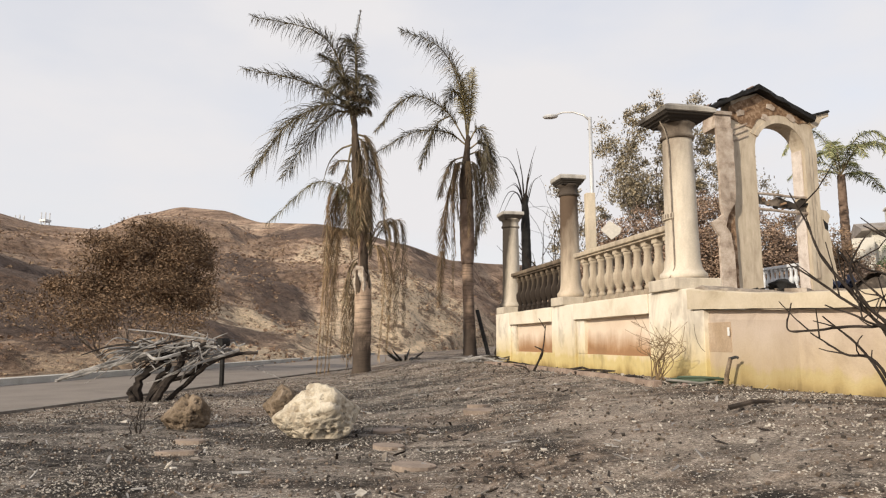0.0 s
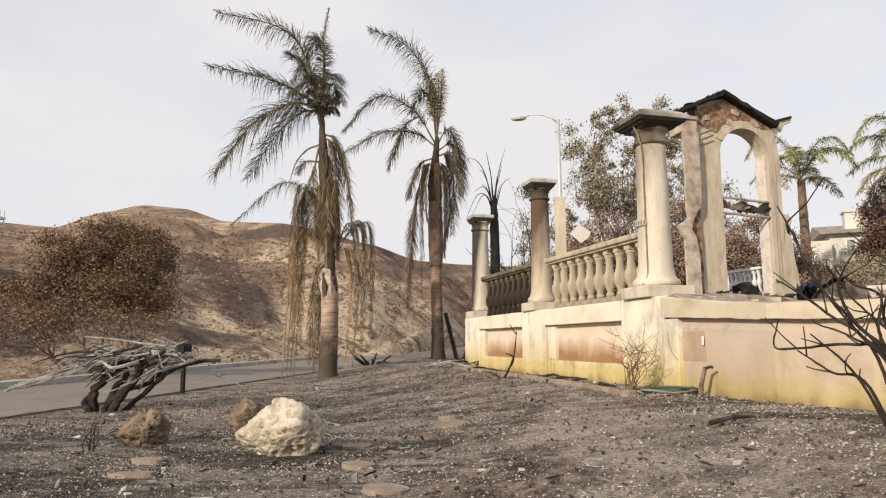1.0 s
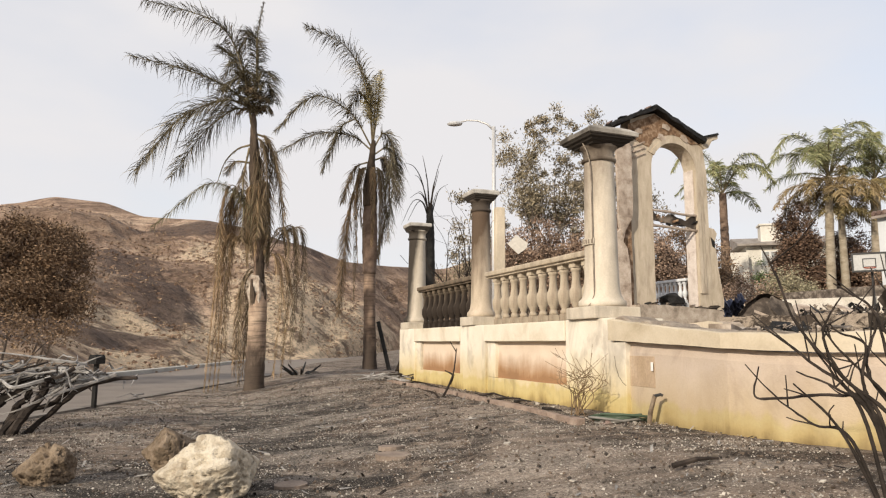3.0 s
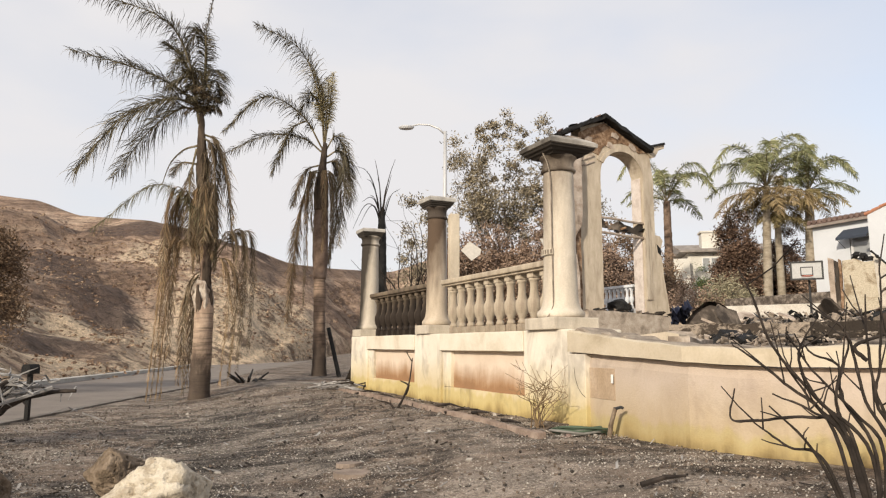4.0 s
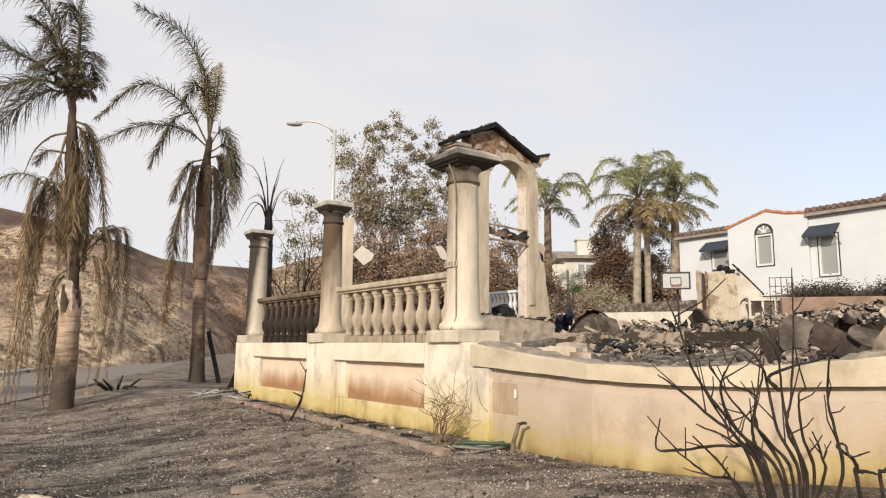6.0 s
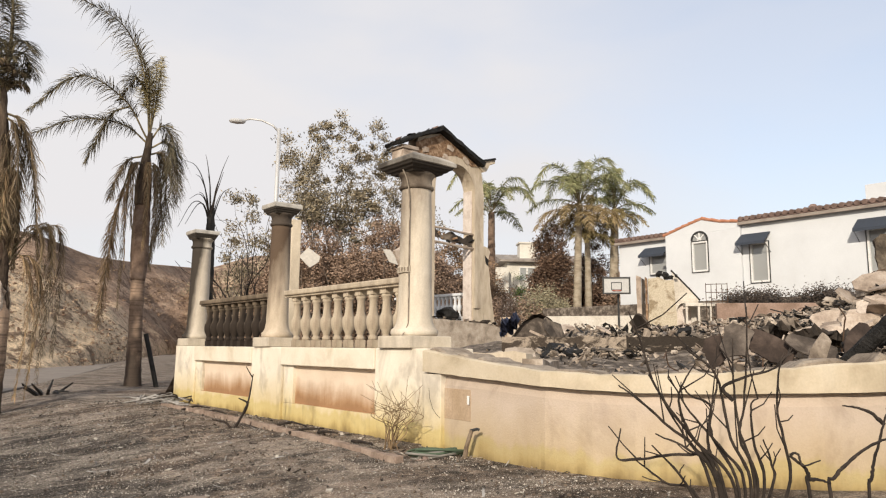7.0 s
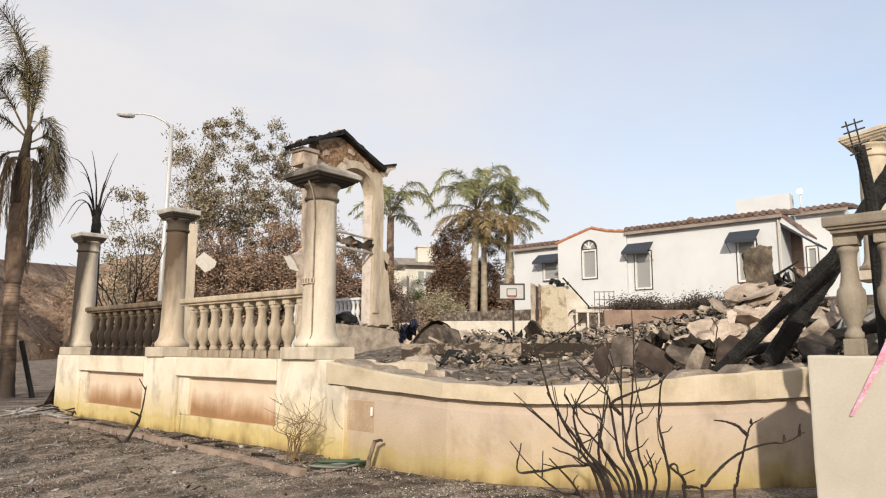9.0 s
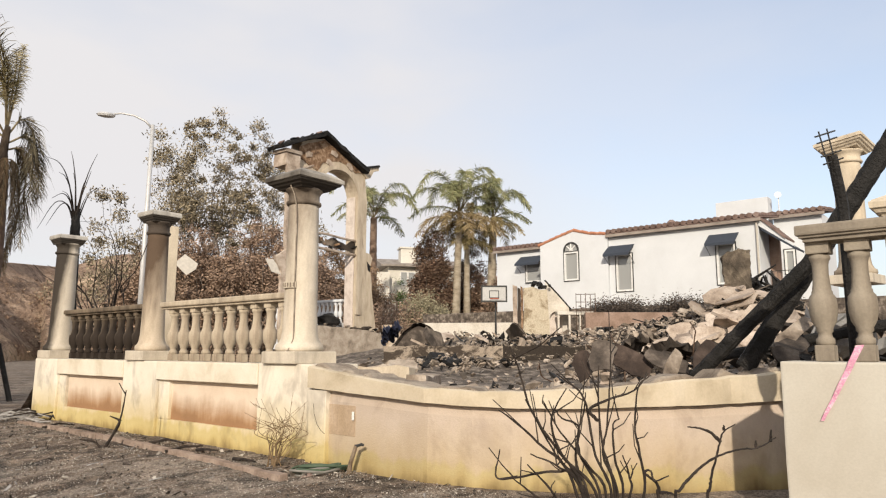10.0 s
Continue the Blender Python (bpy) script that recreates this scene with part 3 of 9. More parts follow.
ROAD_Y = [-30, -15, -5, 0, 4, 8, 12, 16, 20, 25, 30, 36, 44, 54, 66, 80, 100, 130]
strip("road", lambda y: far_edge(y), lambda y: road_edge(y) - 0.16, ROAD_Y, -0.05, M_asphalt, 0.2, "grey asphalt street curving past the lot", "road")
strip("kerb_near", lambda y: road_edge(y) - 0.16, lambda y: road_edge(y), ROAD_Y, 0.0, M_kerbdirt, 0.3, "low concrete kerb along the burnt lot", "kerb")
strip("kerb_far", lambda y: far_edge(y) - 0.45, lambda y: far_edge(y), ROAD_Y, 0.10, M_kerb, 0.3, "pale concrete kerb below the hillside", "kerb")

# ridge line: azimuth (degrees right of north), elevation seen from the lot, distance
RIDGE = [(-110, 9.0, 150), (-75, 8.5, 170), (-60, 9.0, 170), (-50, 9.1, 170), (-46, 8.3, 170), (-42.5, 8.2, 160), (-39.5, 9.5, 150), (-36.5, 10.3, 145), (-33.5, 10.2, 140),
         (-30.5, 9.35, 120), (-26, 9.35, 105), (-23.5, 9.0, 100), (-19, 7.8, 95), (-14.5, 6.4, 110), (-11, 6.15, 140), (-7, 6.0, 190), (-3, 7.2, 210), (2, 7.6, 220), (8, 6.6, 240),
         (16, 5.6, 250), (24, 5.2, 240), (32, 3.0, 240), (42, 0.5, 240)]


def ridge_at(az):
    for (a0, e0, d0), (a1, e1, d1) in zip(RIDGE, RIDGE[1:]):
        if a0 <= az <= a1:
            f = smooth01((az - a0) / (a1 - a0)) * 0.5 + 0.5 * (az - a0) / (a1 - a0)
            return e0 + (e1 - e0) * f, d0 + (d1 - d0) * f
    return RIDGE[-1][1:]


def build_hills():
    cols, rows = 640, 150
    verts, faces = [], []
    for i in range(cols + 1):
        az = -110 + 150 * i / cols
        elev, dist = ridge_at(az)
        top = 1.3 + dist * math.tan(radians(elev))
        a = radians(az)
        # the foot of the slope follows the far kerb
        foot = 19.0
        for _ in range(12):
            y = foot * cos(a)
            want = far_edge(y) - 0.5 if y > -40 else -14
            foot = min(150, max(13.0, foot + 0.5 * ((foot * sin(a) - want) if az < -8 else (70 - foot))))
        if az > -8:
            foot = 75.0
        for j in range(rows + 1):
            f = j / rows
            if f <= 0.8:
                g = f / 0.8
                r = foot + (dist - foot) * g ** 1.25
                k = (r - foot) / (dist - foot)
                profile = 0.05 * smooth01(k * 14) + 0.10 * smooth01(k * 2.2) + 0.85 * k ** 1.3
                z = (top + 0.2) * profile
                # gullies run down the face
                amp = k ** 0.5 * max(0.0, 1 - k / 0.93) * dist * 0.16
                px, py = sin(a) * r, cos(a) * r
                warp = 14 * noise.noise(Vector((px * 0.012, py * 0.012, 3.0)))
                gully = abs(noise.noise(Vector(((px + warp) * 0.030, (py + warp) * 0.018, 2.0)))) * 1.7 - 0.45
                z += amp * (gully * 0.55 + 0.30 * fractal(px * 0.035, py * 0.035, 4.0))
                crease = 1 - abs(noise.noise(Vector((px * 0.10, py * 0.07, 6.0)))) * 2 + 0.5 * abs(noise.noise(Vector((px * 0.27, py * 0.2, 8.0))))
                z -= 1.5 * max(0.0, crease - 0.55) * min(1, k * 9) * min(1, (1 - k) * 4)
                z += (0.9 * k * (1 - k) * 4 + 0.15) * fractal(sin(a) * r * 0.22, cos(a) * r * 0.22, 1.0) * 0.5 * min(1, k * 12) * min(1, (1 - k) * 5)
                z = z * smooth01(k * 30 + 0.02) - 0.12 * (1 - smooth01(k * 30))
            else:
                g = (f - 0.8) / 0.2
                r = dist + g * dist * 1.5
                z = (top + 0.2) * (1 - 0.55 * g)
            verts.append((r * sin(a), r * cos(a), max(z, -0.18)))
    h = rows + 1
    for i in range(cols):
        for j in range(rows):
            p = i * h + j
            faces.append((p, p + 1, p + h + 1, p + h))
    me = bpy.data.meshes.new("hillside")
    me.from_pydata(verts, [], faces)
    me.materials.append(M_hill)
    for p in me.polygons:
        p.use_smooth = True
    return tagged(new("hillside", me), "burnt brown hillside with gullies and dry scrub", "hill", kind="structure")


build_hills()


# dry brush dotted over the hillside
def hill_scrub(name, material, n, label, seed, size):
    rnd = random.Random(seed)
    me0 = bpy.data.objects["hillside"].data
    h, cols = 151, 640
    vs, fs = [], []
    for _ in range(n):
        i, j = rnd.randint(2, cols - 90), int(2 + 98 * rnd.random() ** 1.15)
        p = me0.vertices[i * h + j].co
        if noise.noise(p * 0.05) + noise.noise(p * 0.22) + rnd.gauss(0, 0.18) < 0.08:
            continue
        p = p + Vector((rnd.uniform(-1, 1), rnd.uniform(-1, 1), 0))
        s = size * rnd.uniform(0.3, 1.2) * (0.20 + 0.0055 * p.length)
        for _ in range(6):
            d = Vector((rnd.gauss(0, 1), rnd.gauss(0, 1), abs(rnd.gauss(0.4, 0.5)))).normalized()
            q = p + d * s * rnd.uniform(0.2, 0.8)
            a = Vector((rnd.gauss(0, 1), rnd.gauss(0, 1), rnd.gauss(0, 1))).normalized() * s * 0.55
            b = a.orthogonal().normalized() * s * 0.4
            o = len(vs)
            vs += [q - a, q + b, q + a, q - b]
            fs.append((o, o + 1, o + 2, o + 3))
    me = bpy.data.meshes.new(name)
    me.from_pydata(vs, [], fs)
    me.materials.append(material)
    return tagged(new(name, me), label, "scrub", kind="stuff")


hill_scrub("burnt_scrub", foliage("burnt_scrub", (0.14, 0.090, 0.060), (0.30, 0.20, 0.135)), 27000, "burnt dark scrub dotted over the hillside", 61, 0.33)
# the dry one is thinner
hill_scrub("dry_scrub", foliage("dry_scrub", (0.20, 0.145, 0.10), (0.50, 0.36, 0.23)), 22000, "dry tan scrub dotted over the hillside", 62, 0.28)
# ---------- balustrade wall ----------
TOP = 1.50
BAY = 3.6
PIER_W = 1.06
PIER_D = 0.72


def column_profile():
    return [(0.295, 0.15), (0.312, 0.18), (0.308, 0.225), (0.275, 0.25), (0.262, 0.27), (0.243, 0.31), (0.228, 0.40), (0.216, 0.8), (0.210, 1.4), (0.200, 1.94), (0.199, 2.00),
            (0.226, 2.01), (0.234, 2.03), (0.226, 2.05), (0.206, 2.06), (0.206, 2.145), (0.216, 2.155), (0.226, 2.175), (0.250, 2.195), (0.252, 2.215)]


def stone_column(m, shaft, cap_mat, label, neck=None, wide=1.0, girth=1.0):
    """Plinth, turned shaft with necking ring, and a thick square cap with a low pyramid top."""
    col = thing("stone_column", m, label, "column", "wall columns")
    bm = bmesh.new()
    foot = 0.33 if wide > 0.9 else 0.285
    box(bm, (-foot, -foot, 0), (foot, foot, 0.15), 0.015)
    roughen(bm, 0.006, 9)
    part("plinth", bm, M_base, col)
    bm = bmesh.new()
    lathe(bm, [(r * girth, z) for r, z in column_profile() if z < 1.97] + [(0.199 * girth, 2.002)], 40)
    part("shaft", bm, shaft, col, smooth=True)
    bm = bmesh.new()
    lathe(bm, [(r * girth, z) for r, z in column_profile() if z > 1.99], 40)
    part("capital", bm, neck or shaft, col, smooth=True)
    bm = bmesh.new()
    rings = []
    for half, z in ((0.230, 2.20), (0.250, 2.202), (0.262, 2.222), (0.288, 2.236), (0.300, 2.256), (0.322, 2.268), (0.336, 2.300)):
        low = 0.205 * girth
        half = low + (half - 0.225) / 0.105 * (0.185 + 0.15 * wide - low)
        rings.append([bm.verts.new((sx * half, sy * half, z)) for sx, sy in ((-1, -1), (1, -1), (1, 1), (-1, 1))])
    for a, b in zip(rings, rings[1:]):
        for k in range(4):
            bm.faces.new((a[k], a[(k + 1) % 4], b[(k + 1) % 4], b[k]))
    bm.faces.new(rings[0][::-1])
    bm.faces.new(rings[-1])
    # near-black underside: soot and the slab's shade put into one colour
    part("cap_soffit", bm, M_soffit if cap_mat in (M_capB, M_capsoot) else cap_mat, col)
    bm = bmesh.new()
    rings = []
    for half, z in ((0.338, 2.296), (0.362, 2.305), (0.366, 2.352), (0.348, 2.364), (0.345, 2.372), (0.19, 2.45 if wide > 0.9 else 2.382), (0.05, 2.49 if wide > 0.9 else 2.386)):
        half = 0.2 + (half - 0.2) * wide if half > 0.2 else half
        rings.append([bm.verts.new((sx * half, sy * half, z)) for sx, sy in ((-1, -1), (1, -1), (1, 1), (-1, 1))])
    rings = [r for r in rings if r]
    for a, b in zip(rings, rings[1:]):
        for k in range(4):
            bm.faces.new((a[k], a[(k + 1) % 4], b[(k + 1) % 4], b[k]))
    bm.faces.new(rings[0][::-1])
    bm.faces.new(rings[-1])
    bmesh.ops.subdivide_edges(bm, edges=bm.edges[:], cuts=2, use_grid_fill=True)
    roughen(bm, 0.008, 7)
    part("cap", bm, cap_mat, col)
    return col


def baluster_profile():
    return [(0.055, 0.11), (0.062, 0.12), (0.062, 0.15), (0.048, 0.165), (0.044, 0.19), (0.056, 0.205), (0.056, 0.225), (0.082, 0.27), (0.093, 0.33), (0.095, 0.39), (0.089, 0.435),
            (0.070, 0.46), (0.070, 0.475), (0.063, 0.485), (0.063, 0.50), (0.059, 0.52), (0.053, 0.60), (0.055, 0.66), (0.062, 0.69), (0.071, 0.70), (0.071, 0.72), (0.062, 0.735)]


def make_baluster(name, material, parent, m, high=0.82, girth=1.0):
    bm = bmesh.new()
    k = high / 0.82
    box(bm, (-0.057, -0.057, 0), (0.057, 0.057, 0.11 * k), 0.008)
    lathe(bm, [(r * girth, z * k) for r, z in baluster_profile()], 20)
    box(bm, (-0.070, -0.070, 0.735 * k), (0.070, 0.070, high), 0.008)
    ob = part(name, bm, material, parent, m=m)
    for p in ob.data.polygons:
        p.use_smooth = len(p.vertices) == 4 and abs(p.normal.z) < 0.95 and 0.12 * k < p.center.z < 0.73 * k
    return ob


wall = thing("wall_front", WALL, "cream and pink stucco garden wall stained yellow below", "wall", kind="structure")


def pier(s0, name="pier"):
    bm = bmesh.new()
    box(bm, (s0, 0, -0.3), (s0 + PIER_W, PIER_D, TOP), 0.018)
    bmesh.ops.subdivide_edges(bm, edges=[e for e in bm.edges if e.calc_length() > 0.5], cuts=5, use_grid_fill=True)
    roughen(bm, 0.006, 3, s0)
    return part(name, bm, M_pier, wall)


for s0 in (0.0, -BAY, -2 * BAY):
    pier(s0)
for s0 in (-BAY, -2 * BAY):
    a, b = s0 + PIER_W, s0 + BAY
    bm = bmesh.new()
    box(bm, (a - 0.01, 0.10, -0.3), (b + 0.01, 0.55, 1.228))
    bmesh.ops.subdivide_edges(bm, edges=bm.edges[:], cuts=4, use_grid_fill=True)
    part("inset_panel", bm, M_panel, wall, "pink stucco scorched red-brown along its foot")
    bm = bmesh.new()
    box(bm, (a + 0.002, 0.045, -0.3), (b - 0.002, 0.11, 0.66), 0.008)
    box(bm, (a + 0.002, 0.049, 0.662), (a + 0.30, 0.11, 1.226), 0.008)
    bmesh.ops.subdivide_edges(bm, edges=[e for e in bm.edges if e.calc_length() > 0.4], cuts=5, use_grid_fill=True)
    roughen(bm, 0.005, 4, s0)
    part("plinth_course", bm, M_pier, wall, "stucco plinth stained yellow")
    bm = bmesh.new()
    box(bm, (a + 0.002, -0.015, 1.23), (b - 0.002, 0.60, TOP - 0.004), 0.012)
    bmesh.ops.subdivide_edges(bm, edges=[e for e in bm.edges if e.calc_length() > 0.8], cuts=6, use_grid_fill=True)
    roughen(bm, 0.006, 4, s0)
    part("coping", bm, M_copeA, wall)

# the bent stretch: coping sags and is chipped
COPE_TOP = [1.49, 1.385, 1.315, 1.295, 1.30, 1.33, 1.40, 1.48, 1.49]
COPE_LOW = [1.24, 1.20, 1.165, 1.145, 1.14, 1.145, 1.17, 1.21, 1.22]


def resample(pts, extra, step=0.09):
    out = []
    for k in range(len(pts) - 1):
        p, q = Vector(pts[k]), Vector(pts[k + 1])
        n = max(1, int((q - p).length / step))
        for j in range(n):
            f = j / n
            out.append((p.lerp(q, f), [e[k] + (e[k + 1] - e[k]) * f for e in extra]))
    out.append((Vector(pts[-1]), [e[-1] for e in extra]))
    return out


def bent_run(name, front, depth, z_of, material, chip=0.0):
    rows = resample(BEND, (COPE_TOP, COPE_LOW))
    bm = bmesh.new()
    prev = None
    for k, (p, (zt, zl)) in enumerate(rows):
        d = (rows[min(k + 1, len(rows) - 1)][0] - rows[max(k - 1, 0)][0]).normalized()
        n_in = Vector((-d.y, d.x))
        a, b = p + n_in * front, p + n_in * depth
        z0, z1 = z_of(zt, zl)
        if chip:
            w = noise.noise(Vector((k * 0.37, 1.2, 0))) + 0.6 * noise.noise(Vector((k * 1.3, 4.2, 0)))
            z1 += chip * (w - 0.3)
            a = a + n_in * max(0, w - 0.25) * 0.05
        levels = [z0 + (z1 - z0) * f for f in (0, 0.33, 0.66, 0.93)]
        ring = [bm.verts.new((a.x, a.y, h)) for h in levels]
        ring += [bm.verts.new((a.x + n_in.x * 0.03, a.y + n_in.y * 0.03, z1)), bm.verts.new((b.x, b.y, z1 - 0.01)), bm.verts.new((b.x, b.y, z0))]
        if prev:
            for j in range(len(ring)):
                bm.faces.new((prev[j], prev[(j + 1) % len(ring)], ring[(j + 1) % len(ring)], ring[j]))
        else:
            bm.faces.new(ring[::-1])
        prev = ring
    bm.faces.new(prev)
    roughen(bm, 0.006, 5)
    return part(name, bm, material, wall, m=WALL.inverted())


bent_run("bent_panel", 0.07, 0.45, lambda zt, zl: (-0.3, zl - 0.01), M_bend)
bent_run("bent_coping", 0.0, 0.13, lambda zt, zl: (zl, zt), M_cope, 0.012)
bent_run("broken_core", 0.105, 0.52, lambda zt, zl: (zl, zt + 0.03), M_core, 0.09)
bm = bmesh.new()
box(bm, (-0.02, 0.012, -0.3), (0.34, 0.4, 1.215), 0.01)
bend_deg = math.degrees(atan2(BEND[1][1] - BEND[0][1], BEND[1][0] - BEND[0][0]))
part("return_cheek", bm, M_pier, wall, m=WALL.inverted() @ pose(BEND[0][0], BEND[0][1], 0, 0, 0, bend_deg))
bm = bmesh.new()
box(bm, (0.342, 0.064, 0.745), (0.80, 0.075, 1.07), 0.003)
part("scorched_patch", bm, M_patch, wall, "bare brown scorched patch in the render", m=WALL.inverted() @ pose(BEND[0][0], BEND[0][1], 0, 0, 0, bend_deg))
for path in (((0.12, 1.06), (0.14, 0.95), (0.19, 0.84), (0.27, 0.78), (0.335, 0.745)),):
    bm = bmesh.new()
    tube(bm, [(x + R.uniform(-0.008, 0.008), 0.0125, z) for x, z in path], 0.0035, 4)
    part("crack", bm, M_char, wall, m=WALL.inverted() @ pose(BEND[0][0], BEND[0][1], 0, 0, 0, bend_deg))

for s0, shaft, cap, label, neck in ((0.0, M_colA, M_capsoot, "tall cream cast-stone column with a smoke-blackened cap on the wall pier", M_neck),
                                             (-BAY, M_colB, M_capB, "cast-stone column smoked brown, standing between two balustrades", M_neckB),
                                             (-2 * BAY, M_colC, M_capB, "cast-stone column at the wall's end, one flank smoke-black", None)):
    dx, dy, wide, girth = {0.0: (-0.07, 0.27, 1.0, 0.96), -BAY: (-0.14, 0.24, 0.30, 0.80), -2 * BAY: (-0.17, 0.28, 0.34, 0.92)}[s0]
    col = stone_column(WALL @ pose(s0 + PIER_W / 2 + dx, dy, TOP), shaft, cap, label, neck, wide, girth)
    if s0 == 0.0:
        # raised plaque curving round the shaft, and a thin conduit up its side
        bm = bmesh.new()
        prev = None
        for k in range(15):
            a = radians(-125 + 5 * k)
            ring = [bm.verts.new((r * cos(a), r * sin(a), z)) for r, z in ((0.208, 0.93), (0.234, 0.93), (0.232, 1.01), (0.208, 1.01))]
            if prev:
                for j in range(4):
                    bm.faces.new((prev[j], prev[(j + 1) % 4], ring[(j + 1) % 4], ring[j]))
            else:
                bm.faces.new(ring)
            prev = ring
        bm.faces.new(prev[::-1])
        roughen(bm, 0.006, 20)
        plaque = part("plaque", bm, M_base, col, "raised plaque with worn letters")
        for k in range(6):
            a = radians(-117 + 11 * k)
            bm = bmesh.new()
            box(bm, (-0.010, -0.004, -0.026), (0.010, 0.004, 0.026), 0.002)
            part("letter", bm, M_core, plaque, m=pose(0.235 * cos(a), 0.235 * sin(a), 0.97, 0, 0, math.degrees(a) + 90))
        bm = bmesh.new()
        tube(bm, [(0.10, -0.30, 2.22), (0.10, -0.24, 2.12), (0.10, -0.205, 2.0), (0.115, -0.198, 1.85), (0.12, -0.197, 1.0), (0.13, -0.20, 0.3), (0.135, -0.25, 0.2), (0.14, -0.31, 0.14)], 0.008, 6)
        part("conduit", bm, M_core, col, "thin conduit running up the shaft")

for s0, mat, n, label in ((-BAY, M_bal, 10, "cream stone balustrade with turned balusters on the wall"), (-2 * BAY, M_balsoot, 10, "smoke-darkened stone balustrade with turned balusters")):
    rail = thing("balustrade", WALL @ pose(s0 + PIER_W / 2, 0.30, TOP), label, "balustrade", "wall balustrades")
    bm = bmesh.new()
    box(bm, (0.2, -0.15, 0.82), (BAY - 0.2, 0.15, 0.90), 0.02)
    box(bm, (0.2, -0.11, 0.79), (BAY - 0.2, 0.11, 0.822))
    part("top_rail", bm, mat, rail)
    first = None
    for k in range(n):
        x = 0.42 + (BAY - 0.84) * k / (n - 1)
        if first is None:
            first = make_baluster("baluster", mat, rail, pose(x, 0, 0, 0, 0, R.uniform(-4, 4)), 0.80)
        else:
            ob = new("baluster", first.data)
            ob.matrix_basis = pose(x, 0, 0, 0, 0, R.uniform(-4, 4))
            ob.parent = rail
def chunk(bm, m, sx, sy, sz, rough=0.22):
    """A broken lump: a box with its corners pushed about and cut."""
    if R.random() < 0.55:
        vs = []
        for x, y, z in ((1, 0, 0), (0, 1, 0), (-1, 0, 0), (0, -1, 0), (0.2, 0.1, 1), (-0.1, 0.1, -1)):
            vs.append(bm.verts.new(m @ Vector(((x + R.uniform(-0.35, 0.35)) * sx, (y + R.uniform(-0.35, 0.35)) * sy, (z + R.uniform(-0.3, 0.3)) * sz))))
        for k in range(4):
            bm.faces.new((vs[k], vs[(k + 1) % 4], vs[4]))
            bm.faces.new((vs[(k + 1) % 4], vs[k], vs[5]))
        return
    vs = []
    for x, y, z in ((-1, -1, -1), (1, -1, -1), (1, 1, -1), (-1, 1, -1), (-1, -1, 1), (1, -1, 1), (1, 1, 1), (-1, 1, 1)):
        vs.append(bm.verts.new(m @ Vector((x * sx * (1 - R.random() * rough * 3), y * sy * (1 - R.random() * rough * 3), z * sz * (1 - R.random() * rough)))))
    for f in ((0, 3, 2, 1), (4, 5, 6, 7), (0, 1, 5, 4), (1, 2, 6, 5), (2, 3, 7, 6), (3, 0, 4, 7)):
        bm.faces.new([vs[i] for i in f])


# ---------- ruined house: facade with arch ----------
FACADE = pose(4.924, 26.0, 0, 0, 0, WALL_DEG + 90)     # at right angles to the garden wall


def ragged(pts, amount, seed, step=0.22):
    """A closed outline with its long edges broken up."""
    out = []
    for k in range(len(pts)):
        p, q = Vector(pts[k]), Vector(pts[(k + 1) % len(pts)])
        n = max(1, int((q - p).length / step))
        for j in range(n):
            f = j / n
            w = p.lerp(q, f)
            if j:
                w += Vector((noise.noise(Vector((w.x * 3, w.y * 3, seed))), noise.noise(Vector((w.x * 3, w.y * 3, seed + 7))))) * amount
            out.append((w.x, w.y))
    return out


def sheet(bm, outline, y0, y1, step=0.16, amount=0.04, seed=1.0):
    """A slab of wall with broken edges."""
    prism(bm, ragged(outline, amount, seed, step), y0, y1, "y")


